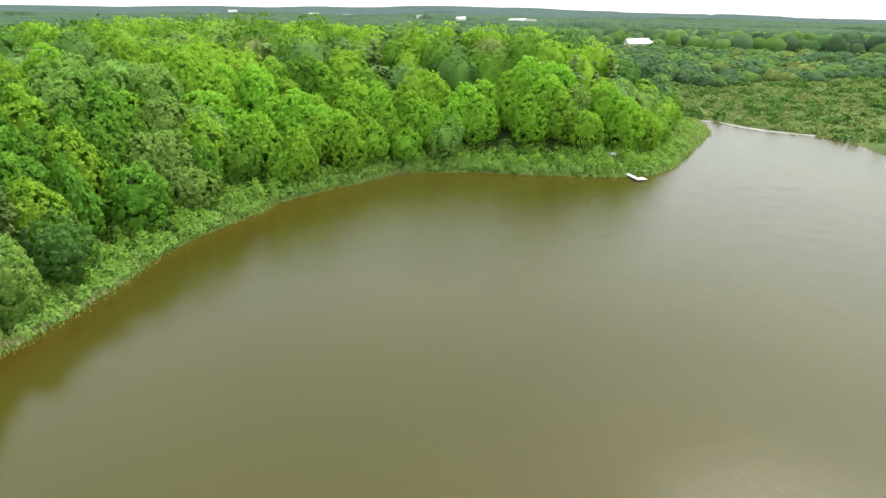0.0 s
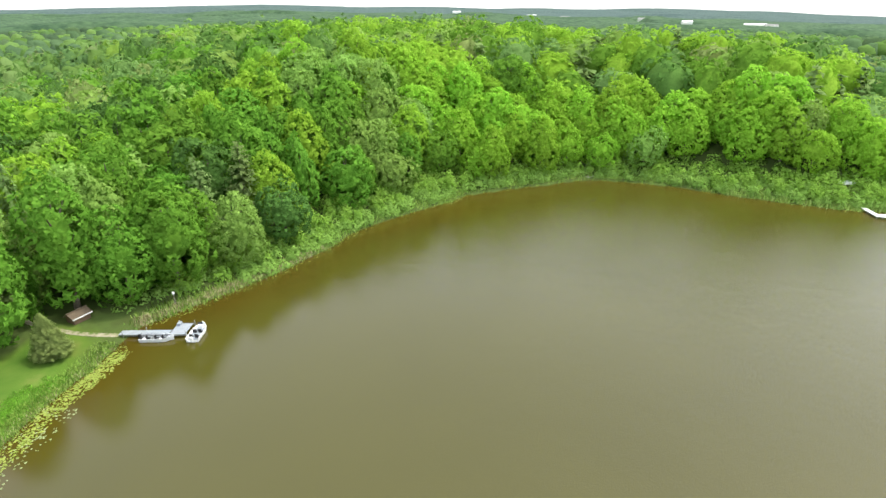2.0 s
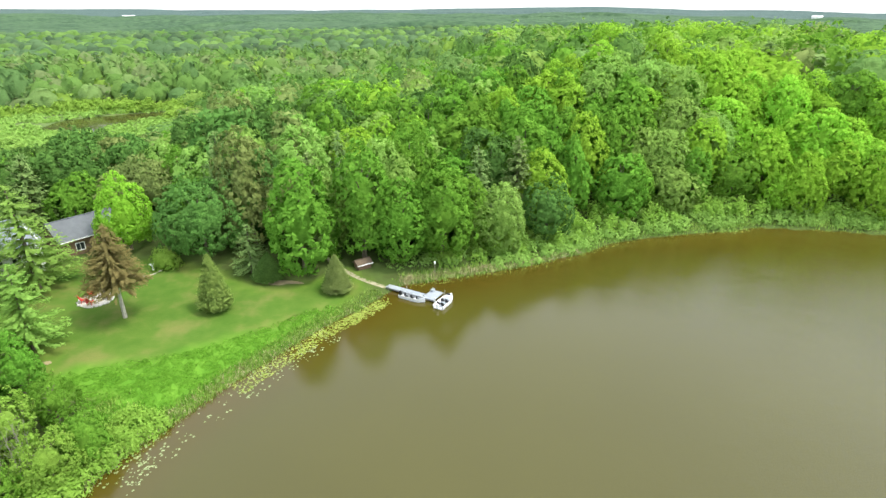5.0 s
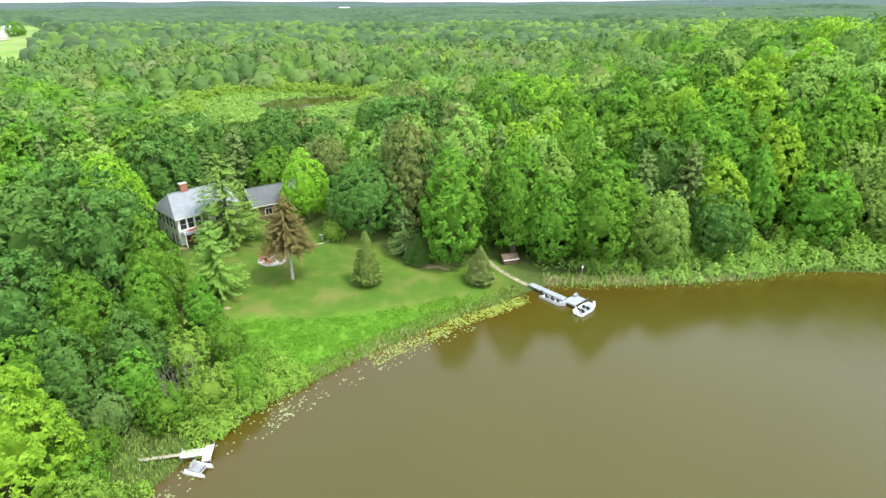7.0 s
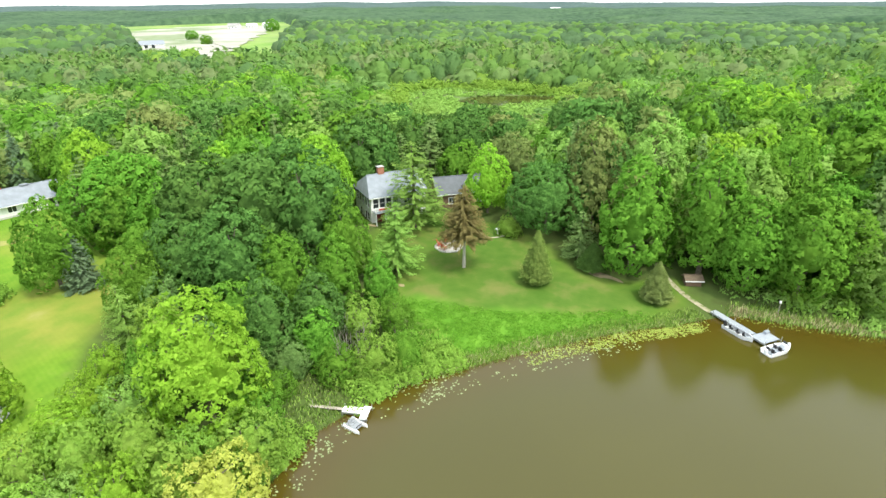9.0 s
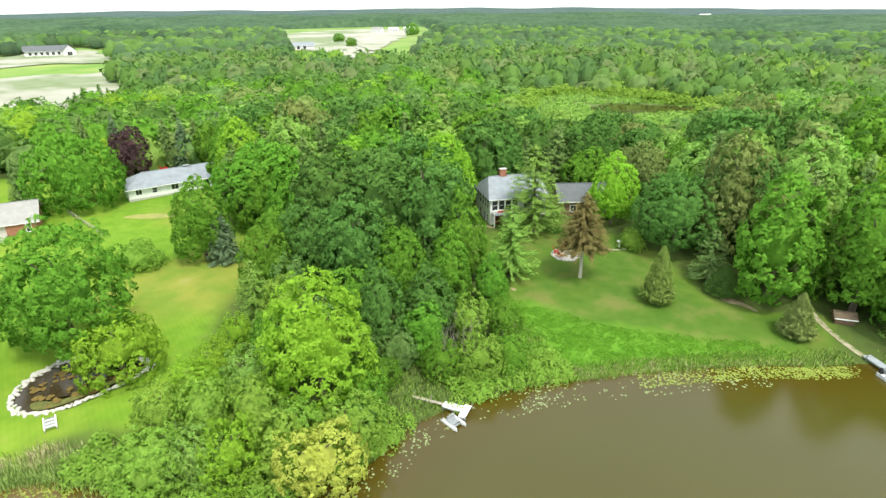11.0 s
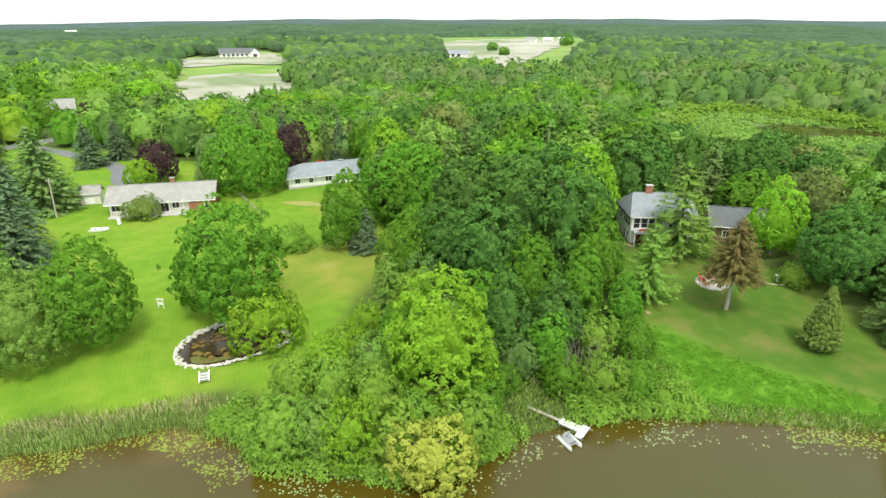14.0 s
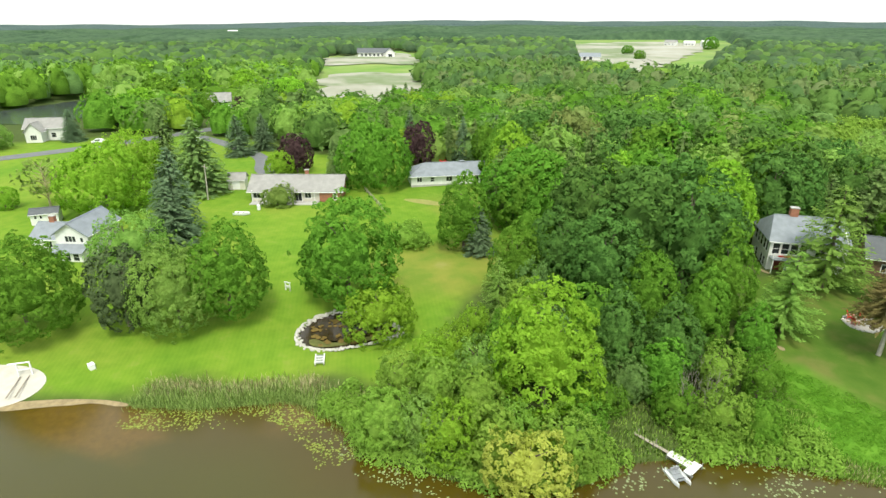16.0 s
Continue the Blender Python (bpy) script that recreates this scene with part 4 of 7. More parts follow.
def woods(name, places, materials, weights, template, label):
    """Far woods: many joined crowns, one object for each leaf colour."""
    x, y, z, h, w = places
    pick = rng.choice(len(materials), len(x), p=np.array(weights) / sum(weights))
    for k, mat in enumerate(materials):
        vs, fs, ns, n = [], [], [], 0
        for i in np.nonzero(pick == k)[0]:
            v, q, nrm = template[int(rng.integers(0, len(template)))]
            a = rng.uniform(0, 2 * math.pi)
            c, s = math.cos(a), math.sin(a)
            ns.append(np.stack([nrm[:, 0] * c - nrm[:, 1] * s, nrm[:, 0] * s + nrm[:, 1] * c, nrm[:, 2]], 1))
            c, s = c * w[i] / 9, s * w[i] / 9
            vs.append(np.stack([v[:, 0] * c - v[:, 1] * s + x[i], v[:, 0] * s + v[:, 1] * c + y[i], v[:, 2] * h[i] / 10 + z[i]], 1))
            fs.append(q + n)
            n += len(v)
        if vs:
            tagged(new(name, mesh_of(name, np.concatenate(vs), np.concatenate(fs), mat, False, np.concatenate(ns))), label, "woods", kind="stuff")


def dome(seed, rings, segs, heads, wide=9.0, bumps=0.2):
    """A closed uneven treetop, 10 m high, with rounded heads."""
    r = np.random.default_rng(seed)
    hub = ball_points(r, heads)
    hub[:, 2] = abs(hub[:, 2]) * 0.9 + 0.1
    hub /= np.linalg.norm(hub, axis=1)[:, None]
    v = [np.array([[0, 0, 1.0]])]
    for i in range(1, rings + 1):
        b = 0.5 * math.pi * (i / rings) ** 0.9 * 1.12
        a = (np.arange(segs) + 0.5 * (i % 2) + r.uniform(-0.2, 0.2, segs)) * 2 * math.pi / segs
        v.append(np.stack([math.sin(b) * np.cos(a), math.sin(b) * np.sin(a), np.full(segs, math.cos(b))], 1))
    v = np.concatenate(v)
    near = v @ hub.T
    swell = np.clip((near.max(1) - 0.6) / 0.36, 0, 1) ** 0.7
    way = v + 0.5 * (v - 0.9 * hub[near.argmax(1)]) + np.array([0, 0, 0.25])
    v = v * (1 - bumps + 1.15 * bumps * swell + r.normal(0, 0.03, len(v)))[:, None] * np.array([wide / 2, wide / 2, 6.2]) + np.array([0, 0, 3.8])
    f = [(0, 1 + j, 1 + (j + 1) % segs) for j in range(segs)]
    for i in range(rings - 1):
        p, q = 1 + i * segs, 1 + (i + 1) * segs
        for j in range(segs):
            k = (j + 1) % segs
            f += [(p + j, q + j, p + k), (p + k, q + j, q + k)]
    return v, np.array(f), way / np.linalg.norm(way, axis=1)[:, None]


def wood_crown(seed, rings, segs, heads, tuft, leaves, cover, shape="maple"):
    """A far crown: a closed treetop with loose tufts of leaves standing out of it."""
    core = dome(seed, rings, segs, heads)
    return merged([(core[0] * np.array([0.84, 0.84, 0.92]), core[1], core[2]), crown_chunks(seed, 10, 9.4, 0.6, shape, tuft, leaves, 0.9, 0.42, 0.0, heads, 0.32, cover)[0]])


NEXT = [wood_crown(150 + i, 4, 8, 9, 0.66, 5, 0.36, ("maple", "oak", "lime_maple")[i % 3]) for i in range(6)]
MID = [wood_crown(100 + i, 4, 8, 8, 0.9, 4, 0.15, ("maple", "oak", "lime_maple")[i % 3]) for i in range(6)]
FAR = [dome(200 + i, 3, 7, 5) for i in range(8)]
CONES = [merged(conifer_chunks(300 + i, 10, 6, 1, 9, 9, 0.9)) for i in range(3)]
# half-open leaves greyed by the same painted haze as the other midway colours
MID_HAZED_BARE = leafy("midway_hazed_half_open_leaves", (0.15, 0.215, 0.08), (0.185, 0.25, 0.1), 0.35)
NEXT_MIX, MID_MIX = [MAPLE, LIME, OAK, GREYGREEN, OLIVE, HAZED_GREEN], [MID_HAZED_GREEN, MID_HAZED_LIME, MID_HAZED_DARK, MID_HAZED_PALE, MID_HAZED_BARE, MID_HAZED_GREEN]
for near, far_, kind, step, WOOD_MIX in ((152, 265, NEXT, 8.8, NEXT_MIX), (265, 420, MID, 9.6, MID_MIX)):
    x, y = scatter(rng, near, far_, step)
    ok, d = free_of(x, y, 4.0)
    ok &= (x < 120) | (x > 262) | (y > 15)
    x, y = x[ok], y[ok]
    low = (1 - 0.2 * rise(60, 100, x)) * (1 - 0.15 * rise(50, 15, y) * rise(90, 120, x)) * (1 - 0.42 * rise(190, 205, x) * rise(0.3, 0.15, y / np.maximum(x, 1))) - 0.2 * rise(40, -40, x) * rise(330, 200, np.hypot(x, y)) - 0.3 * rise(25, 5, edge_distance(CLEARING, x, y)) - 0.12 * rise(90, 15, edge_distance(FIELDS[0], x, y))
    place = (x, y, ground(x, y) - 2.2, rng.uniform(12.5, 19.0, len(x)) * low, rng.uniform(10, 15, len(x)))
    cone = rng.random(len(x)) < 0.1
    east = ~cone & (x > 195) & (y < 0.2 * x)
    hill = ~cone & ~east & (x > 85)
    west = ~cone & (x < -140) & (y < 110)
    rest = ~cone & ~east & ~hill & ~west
    woods("distant_wood", tuple(a[west] for a in place), [MAPLE, LIME, HAZED_GREEN, GREYGREEN, OAK], [4, 2, 1.6, 2, 1.8], kind, "bright leafy woodland behind the western houses")
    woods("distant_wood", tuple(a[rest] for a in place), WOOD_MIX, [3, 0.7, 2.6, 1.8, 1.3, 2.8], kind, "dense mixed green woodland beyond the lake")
    # sunlit look of the slope comes from a paler leaf mix
    woods("distant_wood", tuple(a[hill] for a in place), WOOD_MIX, [2.4, 4.5, 0.4, 2, 0.3, 1.5], kind, "woodland on the hill, sunlight put into its brighter leaves")
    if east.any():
        woods("distant_wood", tuple(a[east] for a in place), [FAR_HAZED, HAZED_GREEN, OLIVE], [3.5, 2, 1], kind, "dull green woodland behind the marsh")
    woods("distant_wood", tuple(a[cone] for a in place), [PINE], [1], CONES, "dark pines among the woodland")
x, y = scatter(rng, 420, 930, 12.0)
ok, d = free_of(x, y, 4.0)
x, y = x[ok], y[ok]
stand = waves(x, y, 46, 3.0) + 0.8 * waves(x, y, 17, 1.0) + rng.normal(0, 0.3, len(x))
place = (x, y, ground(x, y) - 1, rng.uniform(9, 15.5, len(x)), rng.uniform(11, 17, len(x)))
for pick_, mats, odds in ((stand > 0.3, [FAR_HAZED_DARK, MID_HAZED_DARK, FAR_HAZED], [2, 2.5, 3]), (stand <= 0.3, [HAZED_GREEN, FAR_HAZED, MID_HAZED_GREEN], [2, 4, 2])):
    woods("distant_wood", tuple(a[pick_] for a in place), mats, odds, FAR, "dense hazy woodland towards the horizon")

# scrub on the near end of the far bare field
x, y = scatter(np.random.default_rng(8), 395, 480, 9.0, 42, 58)
x, y = x[waves(x, y, 15, 2.0) > 0.1], y[waves(x, y, 15, 2.0) > 0.1]
x, y = x[inside(FIELDS[1], x, y)], y[inside(FIELDS[1], x, y)]
woods("distant_wood", (x, y, ground(x, y) - 1, rng.uniform(7, 11, len(x)), rng.uniform(9, 13, len(x))), [MID_HAZED_GREEN, MID_HAZED_LIME, MID_HAZED_PALE], [2, 1, 1], MID, "young scrub at the end of the bare field")

# far buildings: turn to the right of north, distance, length
FAR_HOUSES = [(72.0, 1430, 42), (73.2, 1380, 26), (66.6, 1300, 20), (59.6, 1700, 24), (62.8, 1500, 16), (53.0, 2000, 30), (46.0, 2300, 30), (81.0, 560, 14), (82.6, 420, 15), (84.0, 430, 12),
              (-84.5, 1250, 20), (-82.6, 1220, 18), (-13.0, 1900, 30), (56.0, 1850, 26), (-39.5, 905, 16), (-41.0, 925, 14), (-42.5, 915, 16)]
FAR_SPOTS = np.array([(r_ * math.sin(math.radians(a_)), r_ * math.cos(math.radians(a_))) for a_, r_, _ in FAR_HOUSES])


def treetops(x, y, cell, reach):
    """0 to 1: domes on a jittered grid."""
    best = np.full(np.shape(x), 9.0)
    ix, iy = np.floor(x / cell), np.floor(y / cell)
    for dx in (-1, 0, 1):
        for dy in (-1, 0, 1):
            cx, cy = ix + dx, iy + dy
            jx = np.modf(np.abs(np.sin(cx * 127.1 + cy * 311.7) * 43758.5))[0]
            jy = np.modf(np.abs(np.sin(cx * 269.5 + cy * 183.3) * 28001.8))[0]
            best = np.minimum(best, np.hypot((cx + jx) * cell - x, (cy + jy) * cell - y) - 2.5 * jx)
    return np.sqrt(np.clip(1 - (best / reach) ** 2, 0, 1))


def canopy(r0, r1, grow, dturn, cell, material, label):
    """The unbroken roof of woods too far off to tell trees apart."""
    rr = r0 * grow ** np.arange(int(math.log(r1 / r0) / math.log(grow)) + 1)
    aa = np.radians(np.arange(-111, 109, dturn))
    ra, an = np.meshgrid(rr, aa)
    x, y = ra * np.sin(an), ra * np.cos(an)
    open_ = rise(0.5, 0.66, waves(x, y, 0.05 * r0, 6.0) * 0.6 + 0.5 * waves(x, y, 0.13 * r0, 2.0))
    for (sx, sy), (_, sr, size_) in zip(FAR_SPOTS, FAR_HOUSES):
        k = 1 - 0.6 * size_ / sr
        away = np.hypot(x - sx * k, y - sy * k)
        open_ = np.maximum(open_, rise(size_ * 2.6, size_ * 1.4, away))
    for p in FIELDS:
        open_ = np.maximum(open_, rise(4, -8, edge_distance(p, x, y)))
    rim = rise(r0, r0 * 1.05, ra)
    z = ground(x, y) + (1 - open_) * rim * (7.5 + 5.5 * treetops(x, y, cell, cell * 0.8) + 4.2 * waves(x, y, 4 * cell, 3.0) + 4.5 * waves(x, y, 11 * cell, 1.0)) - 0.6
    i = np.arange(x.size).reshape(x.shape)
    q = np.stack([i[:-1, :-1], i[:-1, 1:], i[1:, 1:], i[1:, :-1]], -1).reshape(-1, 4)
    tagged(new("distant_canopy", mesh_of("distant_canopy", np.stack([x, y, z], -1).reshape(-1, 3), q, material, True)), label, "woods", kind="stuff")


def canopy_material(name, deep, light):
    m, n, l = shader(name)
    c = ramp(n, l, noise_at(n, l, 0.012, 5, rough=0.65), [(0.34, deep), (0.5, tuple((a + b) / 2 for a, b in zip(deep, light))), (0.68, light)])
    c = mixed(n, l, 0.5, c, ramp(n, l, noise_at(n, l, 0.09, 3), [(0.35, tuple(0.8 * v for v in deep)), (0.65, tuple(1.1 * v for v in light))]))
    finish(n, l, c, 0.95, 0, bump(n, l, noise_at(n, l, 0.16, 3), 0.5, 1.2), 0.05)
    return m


# the blue in both rings is haze put into the base colour, strongest outermost
canopy(855, 2100, 1.011, 0.2, 13.0, canopy_material("far_hazed_woods", (0.028, 0.06, 0.034), (0.082, 0.136, 0.066)), "dark and pale green woods towards the horizon")
canopy(2060, 4850, 1.025, 0.24, 34.0, canopy_material("farthest_hazed_woods", (0.046, 0.076, 0.072), (0.088, 0.128, 0.114)), "dull green woods along the horizon, blued by painted haze")


# ---- shore plants ----
def along_shore(rng, first, last, count, d0, d1):
    """Random places along the shoreline between two of its corners; d is measured inland."""
    p = np.array(SHORE[first:last + 1])
    seg = np.diff(p, axis=0)
    ln = np.hypot(*seg.T)
    pick = rng.choice(len(seg), count, p=ln / ln.sum())
    u = rng.random(count)[:, None]
    inland = np.stack([-seg[pick, 1], seg[pick, 0]], 1) / ln[pick][:, None]
    q = p[pick] + seg[pick] * u + inland * rng.uniform(min(d0, d1), max(d0, d1), count)[:, None]
    return q[:, 0], q[:, 1]


def blades(rng, x, y, height, width, per=5, spread=0.35):
    """Upright leaning blades round each place, as bent quads."""
    k = len(x) * per
    bx, by = np.repeat(x, per) + rng.normal(0, spread, k), np.repeat(y, per) + rng.normal(0, spread, k)
    bz = np.maximum(ground(bx, by), -0.2) - 0.05
    h = height * rng.uniform(0.55, 1.2, k)
    a = rng.uniform(0, 2 * math.pi, k)
    dx, dy = np.cos(a) * width / 2, np.sin(a) * width / 2
    lean = rng.normal(0, 0.22, (k, 2)) * h[:, None]
    v = np.stack([np.stack([bx - dx, by - dy, bz], 1), np.stack([bx + dx, by + dy, bz], 1),
                  np.stack([bx + dx * 0.5 + lean[:, 0], by + dy * 0.5 + lean[:, 1], bz + h], 1), np.stack([bx - dx * 0.5 + lean[:, 0], by - dy * 0.5 + lean[:, 1], bz + h], 1)], 1)
    up = np.column_stack([0.5 * np.sin(a), -0.5 * np.cos(a), np.full(k, 0.9)])
    return v.reshape(-1, 3), np.arange(4 * k).reshape(-1, 4), np.repeat(up / np.linalg.norm(up, axis=1)[:, None], 4, 0)


def clumps(rng, x, y, height, width, leaves=22, size=0.3):
    """Low leafy clumps, kept off the jetties and the landing path."""
    out = []
    leaves, size = int(leaves * 1.7), size * 0.85
    clear = (np.hypot(x + 32.0, y - 39.5) > 3.8) & (np.hypot(x - 6, y - 78) > 2.5) & (edge_distance([(8, 76), (26, 77), (26, 83), (8, 84)], x, y) > 0)
    x, y = x[clear], y[clear]
    for px_, py_ in zip(x, y):
        h, w = height * rng.uniform(0.6, 1.3), width * rng.uniform(0.6, 1.3)
        p = ball_points(rng, leaves)
        p[:, 2] = abs(p[:, 2])
        z = max(float(ground(px_, py_)), -0.1)
        out.append(leaf_quads(rng, np.array([px_, py_, z]) + p * np.array([w / 2, w / 2, h]) * rng.uniform(0.7, 1.05, (leaves, 1)), p + np.array([0, 0, 0.4]), size))
    return out


def stuff(name, chunks, material, label, category):
    return tagged(new(name, joined(name, chunks, material)), label, category, kind="stuff")


srng = np.random.default_rng(23)
DRY_REED = leafy("dry_reeds", (0.36, 0.33, 0.17), (0.56, 0.52, 0.31), 0.3, 0.3)
GRASS = leafy("tall_grass", (0.13, 0.28, 0.04), (0.3, 0.42, 0.1), 0.3, 0.3)
stuff("reed_bed", [blades(srng, *along_shore(srng, 4, 10, 1500, -0.2, 3.0), 0.72, 0.05, 8, 0.5)], REED, "tall green reeds along the western bank", "reeds")
stuff("dry_reeds", [blades(srng, *along_shore(srng, 4, 10, 520, 1.9, 3.8), 0.8, 0.05, 6, 0.6)], DRY_REED, "dry straw-coloured reeds above the bank", "reeds")
stuff("reed_bed", [blades(srng, *along_shore(srng, 18, 24, 1300, -0.2, 2.4), 0.42, 0.06, 7)], GRASS, "pale grass and reeds along the lawn's shore", "reeds")
stuff("dry_reeds", [blades(srng, *along_shore(srng, 17, 21, 260, 0.2, 1.8), 0.45, 0.06, 6), blades(srng, *along_shore(srng, 21, 24, 110, 0.0, 1.2), 0.36, 0.06, 6), blades(srng, *along_shore(srng, 25, 29, 420, 0.2, 2.0), 0.6, 0.07, 7)], DRY_REED,
      "dry straw-coloured reeds at the water's edge", "reeds")
stuff("bank_grass", [blades(srng, *along_shore(srng, 25, 47, 3000, -0.2, 3.2), 0.6, 0.13, 6, 0.6)], GRASS, "pale green grass along the wooded bank", "grass")
x, y = along_shore(srng, 25, 45, 620, 0.8, 7.0)
stuff("bank_shrubs", clumps(srng, x, y, 1.7, 2.8, 60, 0.34), GREYGREEN, "low grey-green shrubs along the wooded bank", "shrubs")
x, y = along_shore(srng, 26, 45, 420, 2.5, 11.0)
stuff("bank_shrubs", clumps(srng, x, y, 3.0, 3.4, 80, 0.38), SHRUB, "leafy green shrubs under the wood's edge", "shrubs")
x, y = along_shore(srng, 8, 19, 330, 0.0, 5.0)
stuff("bank_shrubs", clumps(srng, x, y, 1.6, 2.4, 90, 0.22), SHRUB, "tangled green shrubs along the thicket's bank", "shrubs")
stuff("bank_grass", [blades(srng, *along_shore(srng, 11, 19, 1500, 0.2, 9.0), 0.45, 0.09, 7, 0.6)], GRASS, "rank green grass under the shore thicket", "grass")
stuff("bank_grass", [blades(srng, *along_shore(srng, 40, 47, 2200, 0.0, 9.0), 0.8, 0.2, 5, 0.7)], REED, "pale sedge and grass on the wooded point", "grass")
x, y = along_shore(srng, 40, 47, 200, 3.0, 14.0)
stuff("bank_shrubs", clumps(srng, x, y, 1.4, 2.6, 36, 0.4), SHRUB, "pale scrub and sedge on the wooded point", "shrubs")
mx, my = srng.uniform(-36, 2, 3600), srng.uniform(50, 76, 3600)
keep = inside(MEADOW_STRIP, mx, my)
stuff("meadow", clumps(srng, mx[keep], my[keep], 0.15, 1.1, 26, 0.1), MEADOW, "bright green unmown meadow strip", "meadow")
mx, my = srng.uniform(170, 310, 3200), srng.uniform(-110, 25, 3200)
keep = inside(MARSH, mx, my)
stuff("marsh_plants", clumps(srng, mx[keep], my[keep], 0.7, 3.6, 14, 0.7), OLIVE, "mottled green marsh plants by the cove", "marsh")
mx, my = srng.uniform(170, 310, 500), srng.uniform(-110, 25, 500)
keep = inside(MARSH, mx, my)
stuff("marsh_plants", clumps(srng, mx[keep], my[keep], 2.0, 4.4, 26, 0.8), OAK, "dark marsh shrubs by the cove", "marsh")
mx, my = srng.uniform(-125, -20, 1500), srng.uniform(150, 265, 1500)
keep = inside(CLEARING, mx, my) & (edge_distance(WOOD_POOL, mx, my) > 1) 
stuff("marsh_plants", clumps(srng, mx[keep], my[keep], 1.3, 4.0, 24, 0.8), GREYGREEN, "grey-green shrubs round the woodland pool", "marsh")
mx, my = srng.uniform(-135, -30, 2400), srng.uniform(165, 270, 2400)
e = edge_distance(CLEARING, mx, my)
keep = (e > -9) & (e < 4) & (edge_distance(WOOD_POOL, mx, my) > 2) & (np.hypot(mx, my) > 224)
stuff("marsh_plants", clumps(srng, mx[keep], my[keep], 3.6, 5.0, 30, 0.8), SHRUB, "pale willow scrub round the clearing", "scrub")


def lily_pads(rng, spans):
    vs = []
    for first, last, count, d0, d1 in spans:
        x, y = along_shore(rng, first, last, count, d0, d1)
        keep = (edge_distance(SHORE, x, y) < -0.1) & (0.5 * waves(x, y, 0.9, 1.0) + 0.6 * waves(x, y, 3.1, 2.0) + rng.normal(0, 0.6, len(x)) > 0.25)
        x, y = x[keep], y[keep]
        r = rng.uniform(0.06, 0.14, len(x))
        a0 = rng.uniform(0, 6.28, len(x))
        ring = [np.stack([x + r * np.cos(a0 + k * 1.0), y + r * np.sin(a0 + k * 1.0), np.full(len(x), 0.012) + rng.uniform(0, 0.02, len(x))], 1) for k in range(6)]
        vs.append(np.stack(ring, 1).reshape(-1, 3))
    v = np.concatenate(vs)
    return v, np.arange(len(v)).reshape(-1, 6)


stuff("lily_pads", [lily_pads(srng, [(20, 24, 2200, -0.2, -2.7), (21, 24, 1300, -0.3, -2.2)])], LILY, "yellow-green lily pads along the lawn's shore", "lily pads")
PALE_LILY = leafy("pale_lily_pad", (0.16, 0.22, 0.08), (0.32, 0.38, 0.2), 0.1)
stuff("lily_pads", [lily_pads(srng, [(17, 22, 1100, -0.1, -4.2), (12, 17, 760, -0.1, -3.2), (9, 12, 420, -0.2, -2.4)])], PALE_LILY, "pale scattered lily pads near the thicket", "lily pads")
stuff("lily_pads", [lily_pads(srng, [(4, 8, 2300, -0.4, -3.6), (8, 10, 900, -0.4, -4.6), (25, 40, 900, 0.0, -1.4)])], LILY, "green and yellow lily pads off the reed bank", "lily pads")


# ---- houses ----
SIDING = plain("white_siding", (0.74, 0.74, 0.72), 0.6, grain=1.5, vary=0.1, fine=18)
CREAM = plain("cream_siding", (0.66, 0.63, 0.56), 0.6, grain=1.5, vary=0.1, fine=18)
TRIM = plain("white_trim", (0.8, 0.8, 0.79), 0.5, vary=0.06)
ROOF_BLUE = plain("blue_grey_shingles", (0.24, 0.265, 0.295), 0.85, grain=0.8, vary=0.22, fine=9, strength=0.6)
ROOF_DARK = plain("dark_shingles", (0.12, 0.13, 0.14), 0.85, grain=0.8, vary=0.25, fine=9, strength=0.6)
ROOF_TAN = plain("tan_shingles", (0.3, 0.293, 0.28), 0.85, grain=0.8, vary=0.2, fine=9, strength=0.6)
BRICK = plain("red_brick", (0.34, 0.15, 0.095), 0.85, grain=2, vary=0.3, fine=14, strength=0.5)
OLD_WOOD = plain("old_brown_boards", (0.14, 0.105, 0.07), 0.85, grain=2, vary=0.3)
BROWN = plain("brown_wood", (0.17, 0.11, 0.07), 0.8, grain=2, vary=0.3)
RED_DOOR = plain("dark_red_door", (0.16, 0.03, 0.02), 0.5, vary=0.15)
CONCRETE = plain("concrete", (0.42, 0.41, 0.39), 0.9, grain=1, vary=0.2)
METAL = plain("grey_metal", (0.45, 0.46, 0.47), 0.4, 0.8, vary=0.15)
BLACK = plain("black_plastic", (0.02, 0.02, 0.022), 0.5, vary=0.3)
RED = plain("red_paint", (0.55, 0.03, 0.025), 0.4, vary=0.15)
WHITE_GLOSS = plain("white_hull", (0.8, 0.81, 0.82), 0.25, vary=0.06, spec=0.5)
GREY_DECK = plain("grey_deck_boards", (0.3, 0.33, 0.36), 0.7, grain=1.5, vary=0.15)
WEATHERED = plain("weathered_boards", (0.36, 0.32, 0.27), 0.85, grain=2, vary=0.3)
SAND = plain("sand", (0.53, 0.5, 0.44), 0.95, grain=1.2, vary=0.14, fine=30)
GRAVEL = plain("pale_gravel", (0.46, 0.43, 0.38), 0.95, grain=1.2, vary=0.25, fine=14)
ASPHALT = plain("asphalt", (0.16, 0.165, 0.175), 0.85, grain=0.5, vary=0.2, fine=20)
STONE = plain("pale_limestone", (0.5, 0.48, 0.44), 0.9, grain=3, vary=0.2)


def glass_material():
    m, n, l = shader("window_glass")
    finish(n, l, mixed(n, l, noise_at(n, l, 0.6, 2), (0.012, 0.015, 0.018, 1), (0.05, 0.055, 0.06, 1)), 0.06, 0, None, 0.5)
    return m


GLASS = glass_material()


